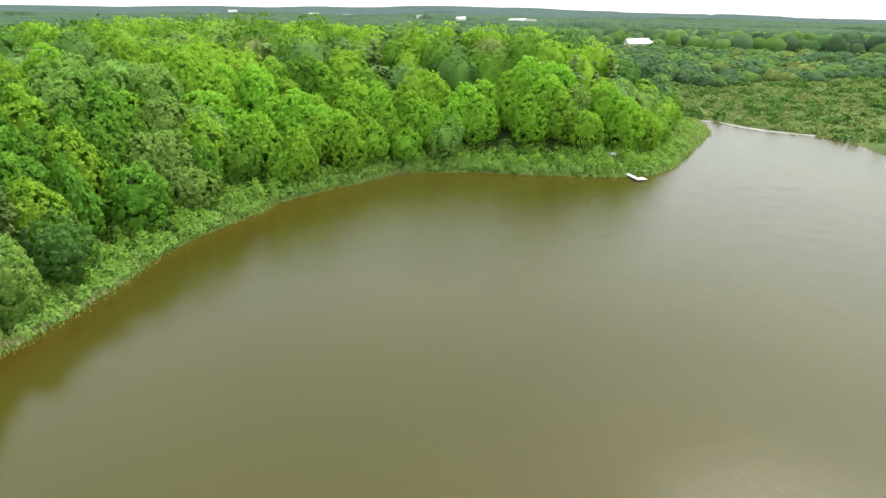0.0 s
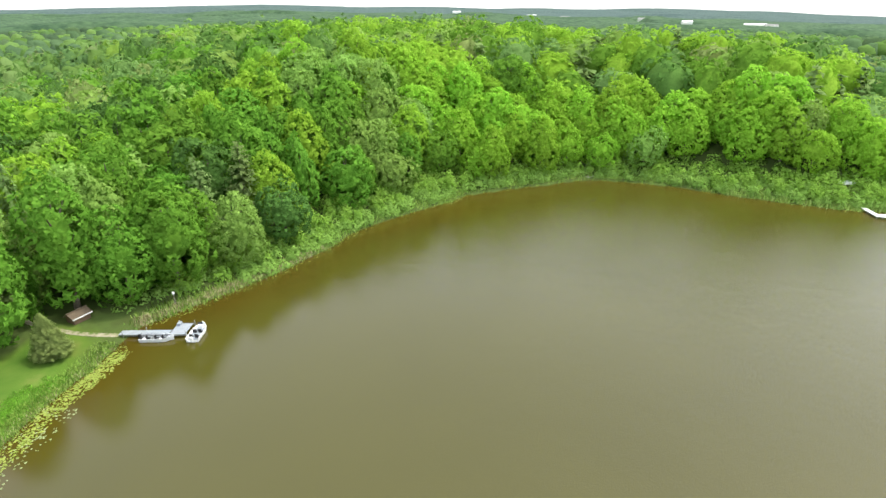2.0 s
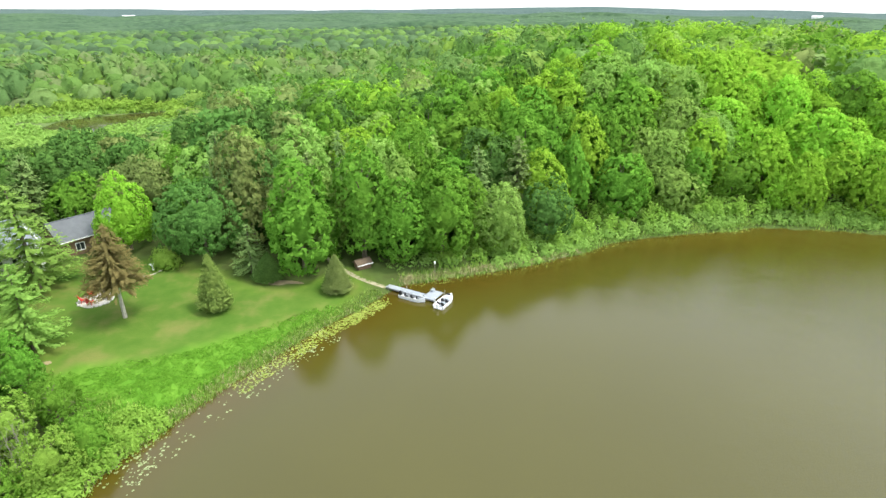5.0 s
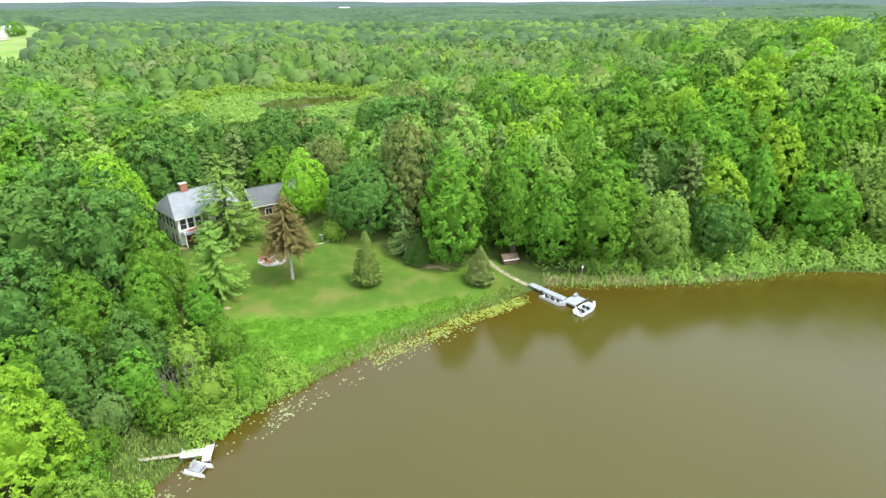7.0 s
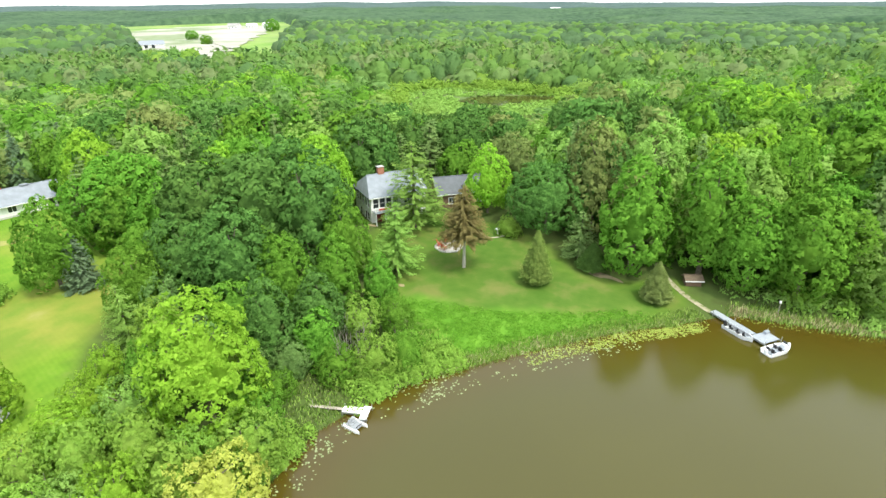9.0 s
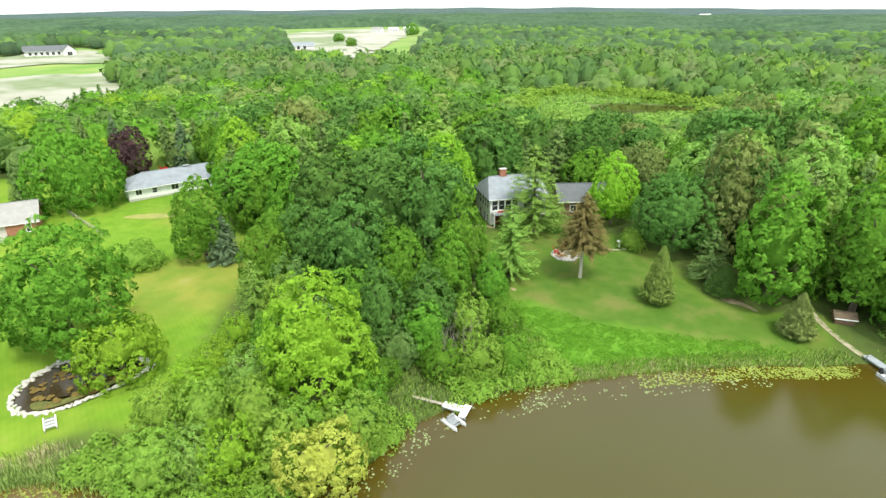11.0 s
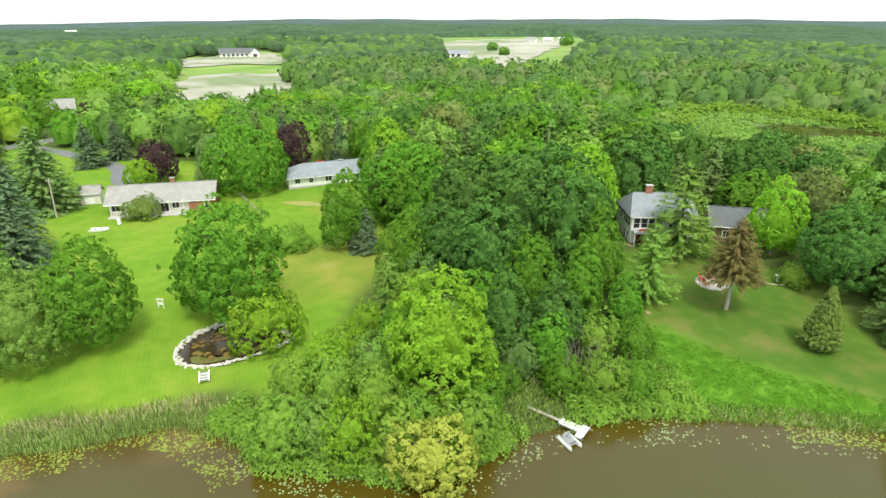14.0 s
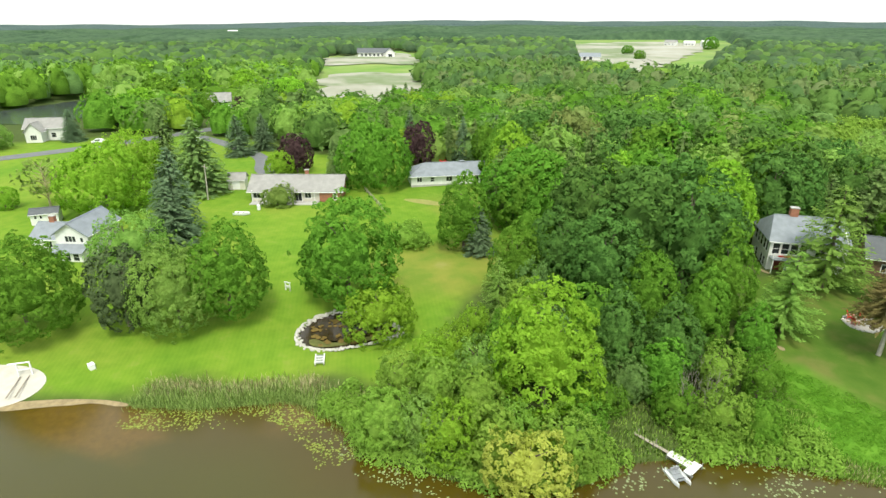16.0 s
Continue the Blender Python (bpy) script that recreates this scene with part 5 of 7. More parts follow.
def wall_slab(length, height, openings, thick=0.2, base=-0.6):
    """A wall from x=0 to length in the plane y=0..thick with rectangular holes (x, z, w, h) through it."""
    bm = bmesh.new()
    cuts = sorted({0.0, length, *[v for x, z, w, h in openings for v in (x, x + w)]})
    for a, b in zip(cuts, cuts[1:]):
        mid = (a + b) / 2
        holes = sorted((z, z + h) for x, z, w, h in openings if x < mid < x + w)
        z0 = base
        for lo, hi in holes + [(height, height)]:
            if lo > z0 + 1e-4:
                box(a, b, 0, thick, z0, lo, bm=bm)
            z0 = max(z0, hi)
    bmesh.ops.remove_doubles(bm, verts=bm.verts, dist=1e-4)
    return bm


def pane_bmesh(w, h, cols, rows):
    """The bars and border of a window."""
    bm = bmesh.new()
    for x0, x1, z0, z1 in ((-0.06, 0.05, -0.06, h + 0.06), (w - 0.05, w + 0.06, -0.06, h + 0.06), (0.05, w - 0.05, -0.06, 0.05), (0.05, w - 0.05, h - 0.05, h + 0.06)):
        box(x0, x1, -0.05, 0.08, z0, z1, bm=bm)
    for c in range(1, cols):
        box(w * c / cols - 0.03, w * c / cols + 0.03, -0.02, 0.06, 0.05, h - 0.05, bm=bm)
    for r in range(1, rows):
        box(0.05, w - 0.05, -0.015, 0.055, h * r / rows - 0.025, h * r / rows + 0.025, bm=bm)
    return bm


def put(ob, m):
    ob.matrix_basis = m
    return ob


def window(parent, m, w, h, cols=1, rows=2):
    """m: at the lower left corner of the opening, x along the wall, y into the house."""
    win = put(part("window", pane_bmesh(w, h, cols, rows), TRIM, parent, "white framed window"), m)
    part("pane", box(0.04, w - 0.04, 0.03, 0.05, 0.04, h - 0.04), GLASS, win, "dark reflecting window pane")
    return win


def door(parent, m, w, h, material):
    d = put(part("door", box(0.06, w - 0.06, 0.03, 0.09, 0, h - 0.05, 0.01), material, parent, "closed panelled house door"), m)
    bm = box(-0.06, 0.06, -0.04, 0.1, 0, h + 0.06)
    box(w - 0.06, w + 0.06, -0.04, 0.1, 0, h + 0.06, bm=bm)
    box(0.06, w - 0.06, -0.04, 0.1, h - 0.05, h + 0.06, bm=bm)
    part("door_frame", bm, TRIM, d)
    return d


def gable_roof(parent, L, D, z, rise_, material, over=0.55, hip=(0, 0), thick=0.16):
    """Roof on walls L x D centred at 0, ridge along x; hip: how far the ridge draws in at each end."""
    X, Y = L / 2 + over, D / 2 + over
    drop = rise_ * over / (D / 2)
    e, r = z - drop, z + rise_
    top = [(-X, -Y, e), (X, -Y, e), (X, Y, e), (-X, Y, e), (-X + hip[0], 0, r), (X - hip[1], 0, r)]
    bm = bmesh.new()
    v = [bm.verts.new(p) for p in top]
    for f in ((0, 1, 5, 4), (2, 3, 4, 5), (3, 0, 4), (1, 2, 5)):
        if (f[:2] == (3, 0) and hip[0] == 0) or (f[:2] == (1, 2) and hip[1] == 0):
            continue
        bm.faces.new([v[i] for i in f])
    low = [bm.verts.new((p[0], p[1], p[2] - thick)) for p in top]
    for f in ((1, 0, 4, 5), (3, 2, 5, 4), (0, 3, 4), (2, 1, 5)):
        if (f[:2] == (0, 3) and hip[0] == 0) or (f[:2] == (2, 1) and hip[1] == 0):
            continue
        bm.faces.new([low[i] for i in f])
    rim = [(0, 1), (2, 3)] + ([(3, 0)] if hip[0] else [(3, 4), (4, 0)]) + ([(1, 2)] if hip[1] else [(1, 5), (5, 2)])
    for a, b in rim:
        bm.faces.new((v[a], v[b], low[b], low[a]))
    roof = part("roof", bm, material, parent)
    part("ridge_cap", box(-X + hip[0], X - hip[1], -0.14, 0.14, r - 0.03, r + 0.05), material, roof)
    part("gutter", box(-X, X, -Y - 0.1, -Y - 0.003, e - 0.16, e - 0.04), TRIM, roof, "white gutter")
    return roof


def block(parent, L, D, H, material, front=(), back=(), left=(), right=(), gables=(True, True), rise_=2.0, gable_material=None):
    """Four walls with windows (x, z, w, h, cols, rows) measured from each wall's left end as seen from outside."""
    for name, items, length, m in (("front", front, L, pose(-L / 2, -D / 2, 0)), ("back", back, L, pose(L / 2, D / 2, 0, 0, 0, 180)),
                                   ("left", left, D - 0.4, pose(-L / 2, D / 2 - 0.2, 0, 0, 0, -90)), ("right", right, D - 0.4, pose(L / 2, -D / 2 + 0.2, 0, 0, 0, 90))):
        mat_ = material[name] if isinstance(material, dict) else material
        w = put(part("wall", wall_slab(length, H, [i[:4] for i in items]), mat_, parent), m)
        for x, z, ww, hh, cols, rows, *kind in items:
            if kind:
                door(w, pose(x, 0.02, z), ww, hh, kind[0])
            else:
                window(w, pose(x, 0.03, z), ww, hh, cols, rows)
    for on, x, s in ((gables[0], -L / 2, 1), (gables[1], L / 2 - 0.2, 1)):
        if on:
            bm = bmesh.new()
            a = [bm.verts.new(p) for p in ((x, -D / 2, H), (x, D / 2, H), (x, 0, H + rise_ - 0.12))]
            b = [bm.verts.new((p.co.x + 0.2, p.co.y, p.co.z)) for p in a]
            bm.faces.new(a), bm.faces.new(b[::-1])
            for i in range(3):
                bm.faces.new((a[i], b[i], b[(i + 1) % 3], a[(i + 1) % 3]))
            part("gable", bm, gable_material or (material["front"] if isinstance(material, dict) else material), parent)


def chimney(parent, x, y, z0, z1, w=0.9, d=0.7, material=None):
    c = part("chimney", box(x - w / 2, x + w / 2, y - d / 2, y + d / 2, z0, z1, 0.02), material or BRICK, parent, "red brick chimney")
    part("cap", box(x - w / 2 - 0.08, x + w / 2 + 0.08, y - d / 2 - 0.08, y + d / 2 + 0.08, z1, z1 + 0.14, 0.02), CONCRETE, c, "pale concrete chimney cap")
    return c


def house_at(name, label, x, y, turn, z=None):
    return thing(name, label, "house", pose(x, y, float(ground(x, y)) if z is None else z, 0, 0, turn))


# the long bungalow with a brick end
h = house_at("long_bungalow", "long bungalow with tan roof and red brick end", -123.6, 26.4, 64)
block(h, 19.4, 8, 2.7, {"front": CREAM, "back": CREAM, "left": CREAM, "right": BRICK},
      front=[(0.4, 0.7, 2.4, 1.4, 3, 1), (5.0, 0.6, 1.6, 1.5, 2, 1), (7.2, 0.6, 1.6, 1.5, 2, 1), (9.4, 0.05, 1.6, 2.1, 2, 1), (11.6, 0.7, 1.4, 1.4, 2, 1)],
      left=[(2.5, 0.9, 1.4, 1.2, 2, 1)], rise_=2.3, gable_material=BRICK)
part("brick_front", box(5.2, 9.7, -4.5, -4.004, -0.5, 2.2), BRICK, h, "red brick front wall")
window(h, pose(8.2, -4.56, 0.5), 0.8, 1.6, 1, 2)
gable_roof(h, 19.4, 8, 2.7, 2.3, ROOF_TAN, 0.75)
chimney(h, 1.8, 0.3, 4.2, 5.9, 0.8, 0.6)
for k in range(6):
    part("porch_post", box(-9.4 + k * 2.7, -9.28 + k * 2.7, -4.62, -4.5, -0.3, 2.55), TRIM, h)
part("terrace", box(-9.6, 5.1, -6.6, -4.06, -0.6, 0.06, 0.02), CONCRETE, h, "pale concrete terrace")

# the white bungalow with a blue-grey hip roof
h = house_at("white_bungalow", "white bungalow with blue-grey hip roof", -120.2, 61.4, 73)
block(h, 18, 7.6, 2.7, SIDING, front=[(1.4, 0.9, 1.2, 1.2, 2, 1), (4.6, 0.9, 1.0, 1.1, 1, 2), (6.4, 0.05, 0.95, 2.05, 1, 1, TRIM), (8.4, 0.9, 1.5, 1.2, 2, 1), (12.4, 0.9, 1.2, 1.2, 2, 1),
                                      (15.4, 0.3, 1.0, 1.9, 1, 1), (16.7, 0.3, 1.0, 1.9, 1, 1)],
      left=[(2.4, 0.9, 1.2, 1.1, 2, 1)], gables=(False, True), rise_=2.0)
gable_roof(h, 18, 7.6, 2.7, 2.0, ROOF_BLUE, 0.6, (4.2, 0))
part("roof_vent", box(3.2, 4.6, -0.4, 0.4, 4.66, 4.95, 0.05), ROOF_BLUE, h)
part("foundation", box(-9.05, 9.05, -3.86, -3.804, -0.7, 0.25), CONCRETE, h, "grey concrete footing")

# the lake house
h = house_at("lake_house", "two-storey grey-white lake house with blue-grey roof", -51.2, 91.6, 50, 2.5)
block(h, 11.0, 9.0, 5.6, SIDING,
      front=[(0.8, 0.1, 1.9, 2.1, 2, 1, RED_DOOR), (3.4, 0.6, 1.2, 1.5, 1, 2), (0.4, 3.1, 1.1, 1.9, 1, 2), (1.7, 3.1, 1.1, 1.9, 1, 2), (3.0, 3.1, 1.1, 1.9, 1, 2), (4.3, 3.1, 1.1, 1.9, 1, 2),
             (6.6, 3.1, 1.4, 1.7, 2, 2), (8.6, 3.1, 1.2, 1.7, 1, 2), (6.8, 0.5, 1.6, 1.6, 2, 2)],
      left=[(0.7, 3.1, 1.1, 1.9, 1, 2), (2.3, 3.1, 1.1, 1.9, 1, 2), (3.9, 3.1, 1.1, 1.9, 1, 2), (5.5, 3.1, 1.1, 1.9, 1, 2), (6.9, 3.1, 1.0, 1.9, 1, 2),
            (5.2, 0.5, 1.1, 1.6, 1, 2), (6.6, 0.5, 1.1, 1.6, 1, 2), (2.4, 0.5, 1.1, 1.6, 1, 2)],
      gables=(False, True), rise_=3.0)
gable_roof(h, 11.0, 9.0, 5.6, 2.8, ROOF_BLUE, 0.4, (1.4, 0))
chimney(h, -1.6, 0.2, 7.6, 9.6, 1.2, 0.9)
deck = part("balcony", box(-5.3, -1.6, -6.2, -4.51, 2.66, 2.84, 0.01), GREY_DECK, h, "white balcony with a railing")
for k in range(4):
    part("baluster_post", box(-5.3 + k * 1.2, -5.2 + k * 1.2, -6.2, -6.1, 2.844, 3.75), TRIM, deck)
part("handrail", box(-5.3, -1.6, -6.22, -6.08, 3.754, 3.82), TRIM, deck)
part("lower_rail", box(-5.3, -1.6, -6.18, -6.12, 3.2, 3.26), TRIM, deck)
for k in (-5.2, -1.75):
    part("deck_post", box(k, k + 0.14, -6.15, -6.0, -0.4, 2.656), TRIM, h)
part("flower_box", box(-4.6, -2.4, -6.4, -6.225, 3.35, 3.6, 0.02), RED, deck, "red flowers along the railing")
wing = house_at("house_wing", "brown low wing of the lake house", -40.6, 102.4, 38, 2.9)
block(wing, 11, 7, 3.4, BROWN, front=[(2.0, 0.9, 1.3, 1.3, 2, 1), (5.0, 0.9, 1.3, 1.3, 2, 1), (8.0, 0.9, 1.3, 1.3, 2, 1)], rise_=2.2)
gable_roof(wing, 11, 7, 3.4, 2.2, ROOF_DARK, 0.5)

# the white house near the beach
h = house_at("white_house", "two-storey white house with grey gable roof", -110.0, -13.6, 150, 2.2)
block(h, 8.6, 5.6, 4.7, SIDING, front=[(1.2, 2.9, 1.0, 1.3, 1, 2), (4.2, 2.9, 1.0, 1.3, 1, 2), (6.6, 2.9, 1.0, 1.3, 1, 2)], back=[(1.2, 2.9, 1.0, 1.3, 1, 2), (5.2, 2.9, 1.0, 1.3, 1, 2), (3.0, 0.8, 1.2, 1.4, 1, 2)],
      left=[(1.4, 3.1, 1.9, 1.1, 3, 1), (4.0, 3.1, 0.6, 0.9, 1, 1)],
      right=[(1.6, 3.1, 1.9, 1.1, 3, 1), (3.4, 0.4, 1.2, 1.7, 1, 2), (1.2, 0.4, 1.2, 1.7, 1, 2)], rise_=1.9)
gable_roof(h, 8.6, 5.6, 4.7, 1.9, ROOF_BLUE, 0.5)
porch = put(part("porch_wall", wall_slab(5.2, 2.1, [(0.5, 0.5, 1.1, 1.4), (2.0, 0.5, 1.1, 1.4), (3.5, 0.5, 1.1, 1.4)]), SIDING, h, "white glazed porch wall"), pose(-6.1, 2.6, 0, 0, 0, -90))
for k in range(3):
    window(porch, pose(0.5 + 1.5 * k, 0.03, 0.5), 1.1, 1.4, 1, 2)
for y in (-2.6, 2.4):
    part("porch_side", box(-5.9, -4.31, y, y + 0.2, -0.6, 2.1), SIDING, h)
bm = bmesh.new()
lean = [bm.verts.new(p) for p in ((-6.6, -2.9, 2.05), (-6.6, 2.9, 2.05), (-4.304, 2.9, 2.8), (-4.304, -2.9, 2.8), (-6.6, -2.9, 1.93), (-6.6, 2.9, 1.93), (-4.304, 2.9, 2.68), (-4.304, -2.9, 2.68))]
for f in ((0, 1, 2, 3), (7, 6, 5, 4), (0, 4, 5, 1), (1, 5, 6, 2), (2, 6, 7, 3), (3, 7, 4, 0)):
    bm.faces.new([lean[i] for i in f])
part("porch_roof", bm, ROOF_BLUE, h)
wing = house_at("house_wing", "low white wing with grey roof", -113.6, -18.2, 60, 2.4)
block(wing, 6.4, 6, 2.8, SIDING, front=[(2.4, 0.9, 1.2, 1.2, 2, 1)], rise_=1.8)
gable_roof(wing, 6.4, 6, 2.8, 1.8, ROOF_BLUE, 0.4)
chimney(wing, -1.0, 0.2, 3.6, 5.6, 0.9, 0.7)


def shed(label, x, y, turn, L, D, H, roof, wall, cover, items):
    s = thing("garden_shed", label, "shed", pose(x, y, float(ground(x, y)), 0, 0, turn))
    block(s, L, D, H, wall, front=items, rise_=roof)
    gable_roof(s, L, D, H, roof, cover, 0.25)
    return s


shed("small white shed with dark roof", -127.4, -22.0, 85, 4.6, 3.2, 2.2, 0.7, SIDING, ROOF_DARK, [(0.6, 1.1, 0.5, 0.7, 1, 1), (1.5, 1.1, 0.5, 0.7, 1, 1), (3.0, 0.1, 0.9, 1.8, 1, 1, TRIM)])
shed("small cream shed with pale roof", -135.4, 14.8, 70, 3.8, 3.6, 2.4, 1.2, CREAM, ROOF_TAN, [(1.0, 0.1, 1.6, 1.9, 1, 1, TRIM)])
shed("low brown shed under the trees", 4.2, 84.8, 20, 2.3, 1.6, 1.1, 0.45, BROWN, OLD_WOOD, [])

OLD_PATH = plain("cream_stones", (0.42, 0.39, 0.3), 0.9, grain=3, vary=0.35)

# houses far off
h = house_at("farm_house", "white gabled house with porch across the road", -221, -31.6, 75)
block(h, 11, 7, 4.2, SIDING, front=[(1.0, 0.9, 1.4, 1.5, 1, 2), (4.6, 0.1, 1.0, 2.1, 1, 1, TRIM), (7.4, 0.9, 1.4, 1.5, 1, 2), (2.0, 2.8, 1.0, 1.1, 1, 1)], rise_=2.4)
gable_roof(h, 11, 7, 4.2, 2.4, ROOF_TAN, 0.5)
wing = house_at("house_wing", "white gabled front wing with porch", -216.6, -34.4, 165)
block(wing, 5.0, 4.6, 3.6, SIDING, right=[(1.2, 0.8, 1.8, 1.5, 3, 1)], left=[(1.2, 0.8, 1.8, 1.5, 3, 1)], rise_=2.4)
gable_roof(wing, 5.0, 4.6, 3.6, 2.4, ROOF_TAN, 0.4)
h = house_at("far_house", "white two-storey house among trees", -258, 25, 80)
block(h, 9, 7, 5.2, SIDING, front=[(1.5, 3.2, 1.0, 1.4, 1, 2), (4.0, 3.2, 1.0, 1.4, 1, 2), (6.5, 3.2, 1.0, 1.4, 1, 2), (4.0, 0.1, 1.0, 2.1, 1, 1, BROWN)], rise_=2.8)
gable_roof(h, 9, 7, 5.2, 2.8, ROOF_TAN, 0.5)
h = house_at("field_house", "long grey new house on the pale field", -615, 224, 70)
block(h, 34, 14, 5, SIDING, front=[(3 + 4.4 * k, 1.0, 2.2, 2.6, 2, 1) for k in range(7)], rise_=4)
gable_roof(h, 34, 14, 5, 4, ROOF_DARK, 1)
wing = house_at("house_wing", "gabled garage wing on the pale field", -603, 238, 160)
block(wing, 14, 10, 5, SIDING, left=[(3, 0.5, 4, 3, 2, 1)], right=[(3, 0.5, 4, 3, 2, 1)], rise_=4.5)
gable_roof(wing, 14, 10, 5, 4.5, ROOF_DARK, 0.8)
h = house_at("field_barn", "grey barn at the edge of the far field", -470, 402, 55)
block(h, 20, 11, 4, SIDING, front=[(3, 0.4, 3, 3, 1, 1), (9, 0.4, 3, 3, 1, 1)], rise_=3)
gable_roof(h, 20, 11, 4, 3, ROOF_BLUE, 0.8)
for k, ((x, y), (_, away, L)) in enumerate(zip(FAR_SPOTS, FAR_HOUSES)):
    h = house_at("distant_house", "small white building far beyond the woods", x, y, -math.degrees(math.atan2(x, y)) + (12, -18, 25)[k % 3])
    tall = 4 + k % 3 + (9 if away > 1000 else 0)
    block(h, L, 9, tall, SIDING, front=[(1.5 + i * L / 3.4, 1.0, 1.6, 1.6, 1, 1) for i in range(3)], rise_=2.5)
    gable_roof(h, L, 9, tall, 2.5, (TRIM, ROOF_TAN, TRIM)[k % 3], 0.6)


# ---- paths, drives, beach, ponds ----
def blob(name, label, outline, material, lift=0.05, category="", kind="structure", level=None, rings=5, uneven=0.0):
    """A sheet draped on the ground, or level, from its middle out to the outline."""
    p = np.array(outline, float)
    # round the outline
    for _ in range(2):
        nxt = np.roll(p, -1, 0)
        p = np.stack([p * 0.75 + nxt * 0.25, p * 0.25 + nxt * 0.75], 1).reshape(-1, 2)
    if uneven:
        for _ in range(2):
            p = np.stack([p, (p + np.roll(p, -1, 0)) / 2], 1).reshape(-1, 2)
        p = p + uneven * np.stack([waves(p[:, 0], p[:, 1], 9, 1.0), waves(p[:, 0], p[:, 1], 12, 4.0)], 1)
    c = p.mean(0)
    k = len(p)
    pts = np.concatenate([c[None]] + [c + (p - c) * (r / rings) for r in range(1, rings + 1)])
    z = ground(pts[:, 0], pts[:, 1]) + lift if level is None else np.full(len(pts), level)
    faces = [(0, 1 + i, 1 + (i + 1) % k) for i in range(k)]
    for r in range(rings - 1):
        a, b = 1 + r * k, 1 + (r + 1) * k
        faces += [(a + i, b + i, b + (i + 1) % k, a + (i + 1) % k) for i in range(k)]
    return tagged(new(name, mesh_of(name, np.column_stack([pts, z]), faces, material, True)), label, category, kind=kind)


def ribbon(name, label, line, width, material, lift=0.05, category="path"):
    p = np.array(line, float)
    for _ in range(3):
        mid = (p[:-1] + p[1:]) / 2
        q = np.empty((len(p) + len(mid), 2))
        q[0::2], q[1::2] = p, mid
        q[2:-1:2] = 0.5 * q[2:-1:2] + 0.25 * (q[1:-2:2] + q[3::2])
        p = q
    d = np.gradient(p, axis=0)
    nrm = np.stack([-d[:, 1], d[:, 0]], 1) / np.hypot(*d.T)[:, None]
    across = np.linspace(-0.5, 0.5, 4)
    pts = np.concatenate([p + nrm * width * a for a in across])
    k = len(p)
    faces = [(j * k + i, j * k + i + 1, (j + 1) * k + i + 1, (j + 1) * k + i) for j in range(3) for i in range(k - 1)]
    z = ground(pts[:, 0], pts[:, 1]) + lift
    return tagged(new(name, mesh_of(name, np.column_stack([pts, z]), faces, material, True)), label, category, kind="structure")


def path_material():
    """Pale trodden sand half grown over with grass."""
    m, n, l = shader("sandy_path")
    c = ramp(n, l, noise_at(n, l, 1.1, 5, rough=0.65), [(0.4, (0.09, 0.15, 0.03)), (0.5, (0.26, 0.24, 0.15)), (0.7, (0.38, 0.35, 0.26))])
    finish(n, l, c, 0.95, 0, bump(n, l, noise_at(n, l, 20, 3), 0.4, 0.02), 0.1)
    return m


ribbon("driveway", "curving grey asphalt drive to the long bungalow", [(-138, 26), (-148, 21.5), (-156, 24.5), (-166, 25), (-180, 20.5), (-196, 16), (-214, 8)], 4.0, ASPHALT, 0.06, "drive")
ribbon("driveway", "pale gravel drive behind the white bungalow", [(-128, 64), (-136, 68.5), (-146, 70), (-158, 76)], 6.0, GRAVEL, 0.06, "drive")
ribbon("road", "grey country road behind the lawns", [(-188, -75), (-192, -40), (-199, -22), (-212, 4), (-222, 30), (-236, 60)], 6.0, ASPHALT, 0.07, "road")
ribbon("footpath", "pale sandy path from the wood to the landing", [(-2.6, 92), (-0.6, 87), (2.0, 82.4), (4.9, 79.4), (7.0, 77.8)], 0.85, path_material())
ribbon("footpath", "pale garden border path near the shrub", [(-31.8, 88.8), (-30.4, 87.6), (-29.0, 87.4), (-27.8, 88.2), (-27.0, 89.4)], 0.35, OLD_PATH)
blob("beach", "pale sandy beach at the lake's edge", [(-78, -26), (-75, -19), (-71.6, -16.2), (-68.8, -16.6), (-67.2, -19.4), (-68.4, -26), (-72, -34)], SAND, 0.06, "beach")
blob("sand_strip", "narrow tan sand strip along the water", [(-68.4, -21), (-67.0, -16.4), (-65.4, -12.6), (-64.0, -10), (-62.0, -7.6), (-61.6, -7.9), (-63.2, -10.4), (-64.5, -12.8), (-65.7, -16.4), (-66.9, -21)],
     plain("wet_sand", (0.3, 0.235, 0.13), 0.9, grain=1.5, vary=0.35), 0.05, "beach")
BARE = plain("bare_earth", (0.28, 0.23, 0.13), 0.95, grain=1.2, vary=0.35)
blob("bare_patch", "worn bare earth under the trees", [(-12, 82.4), (-9.4, 80.6), (-7.6, 81.2), (-5, 80.4), (-6, 81.6), (-10, 82.8)], BARE, 0.04, "bare earth")
blob("bare_patch", "small worn sandy patch on the lawn", [(-36.4, 66.2), (-35.6, 65.6), (-35.0, 66), (-35.6, 66.6)], BARE, 0.04, "bare earth")
blob("bare_patch", "pale stone slab beside the lake house", [(-52.0, 83.6), (-50.4, 83.0), (-49.4, 83.6), (-50.8, 84.0)], BARE, 0.05, "bare earth")
blob("bare_patch", "pale worn patch on the lawn", [(-112, 45), (-104, 50), (-103, 54), (-110, 50)], plain("dry_turf", (0.27, 0.27, 0.08), 0.95, grain=0.8), 0.04, "bare earth")
POND_WATER = water_material("pond_water", (0.04, 0.028, 0.012), 0.05, 0.08)
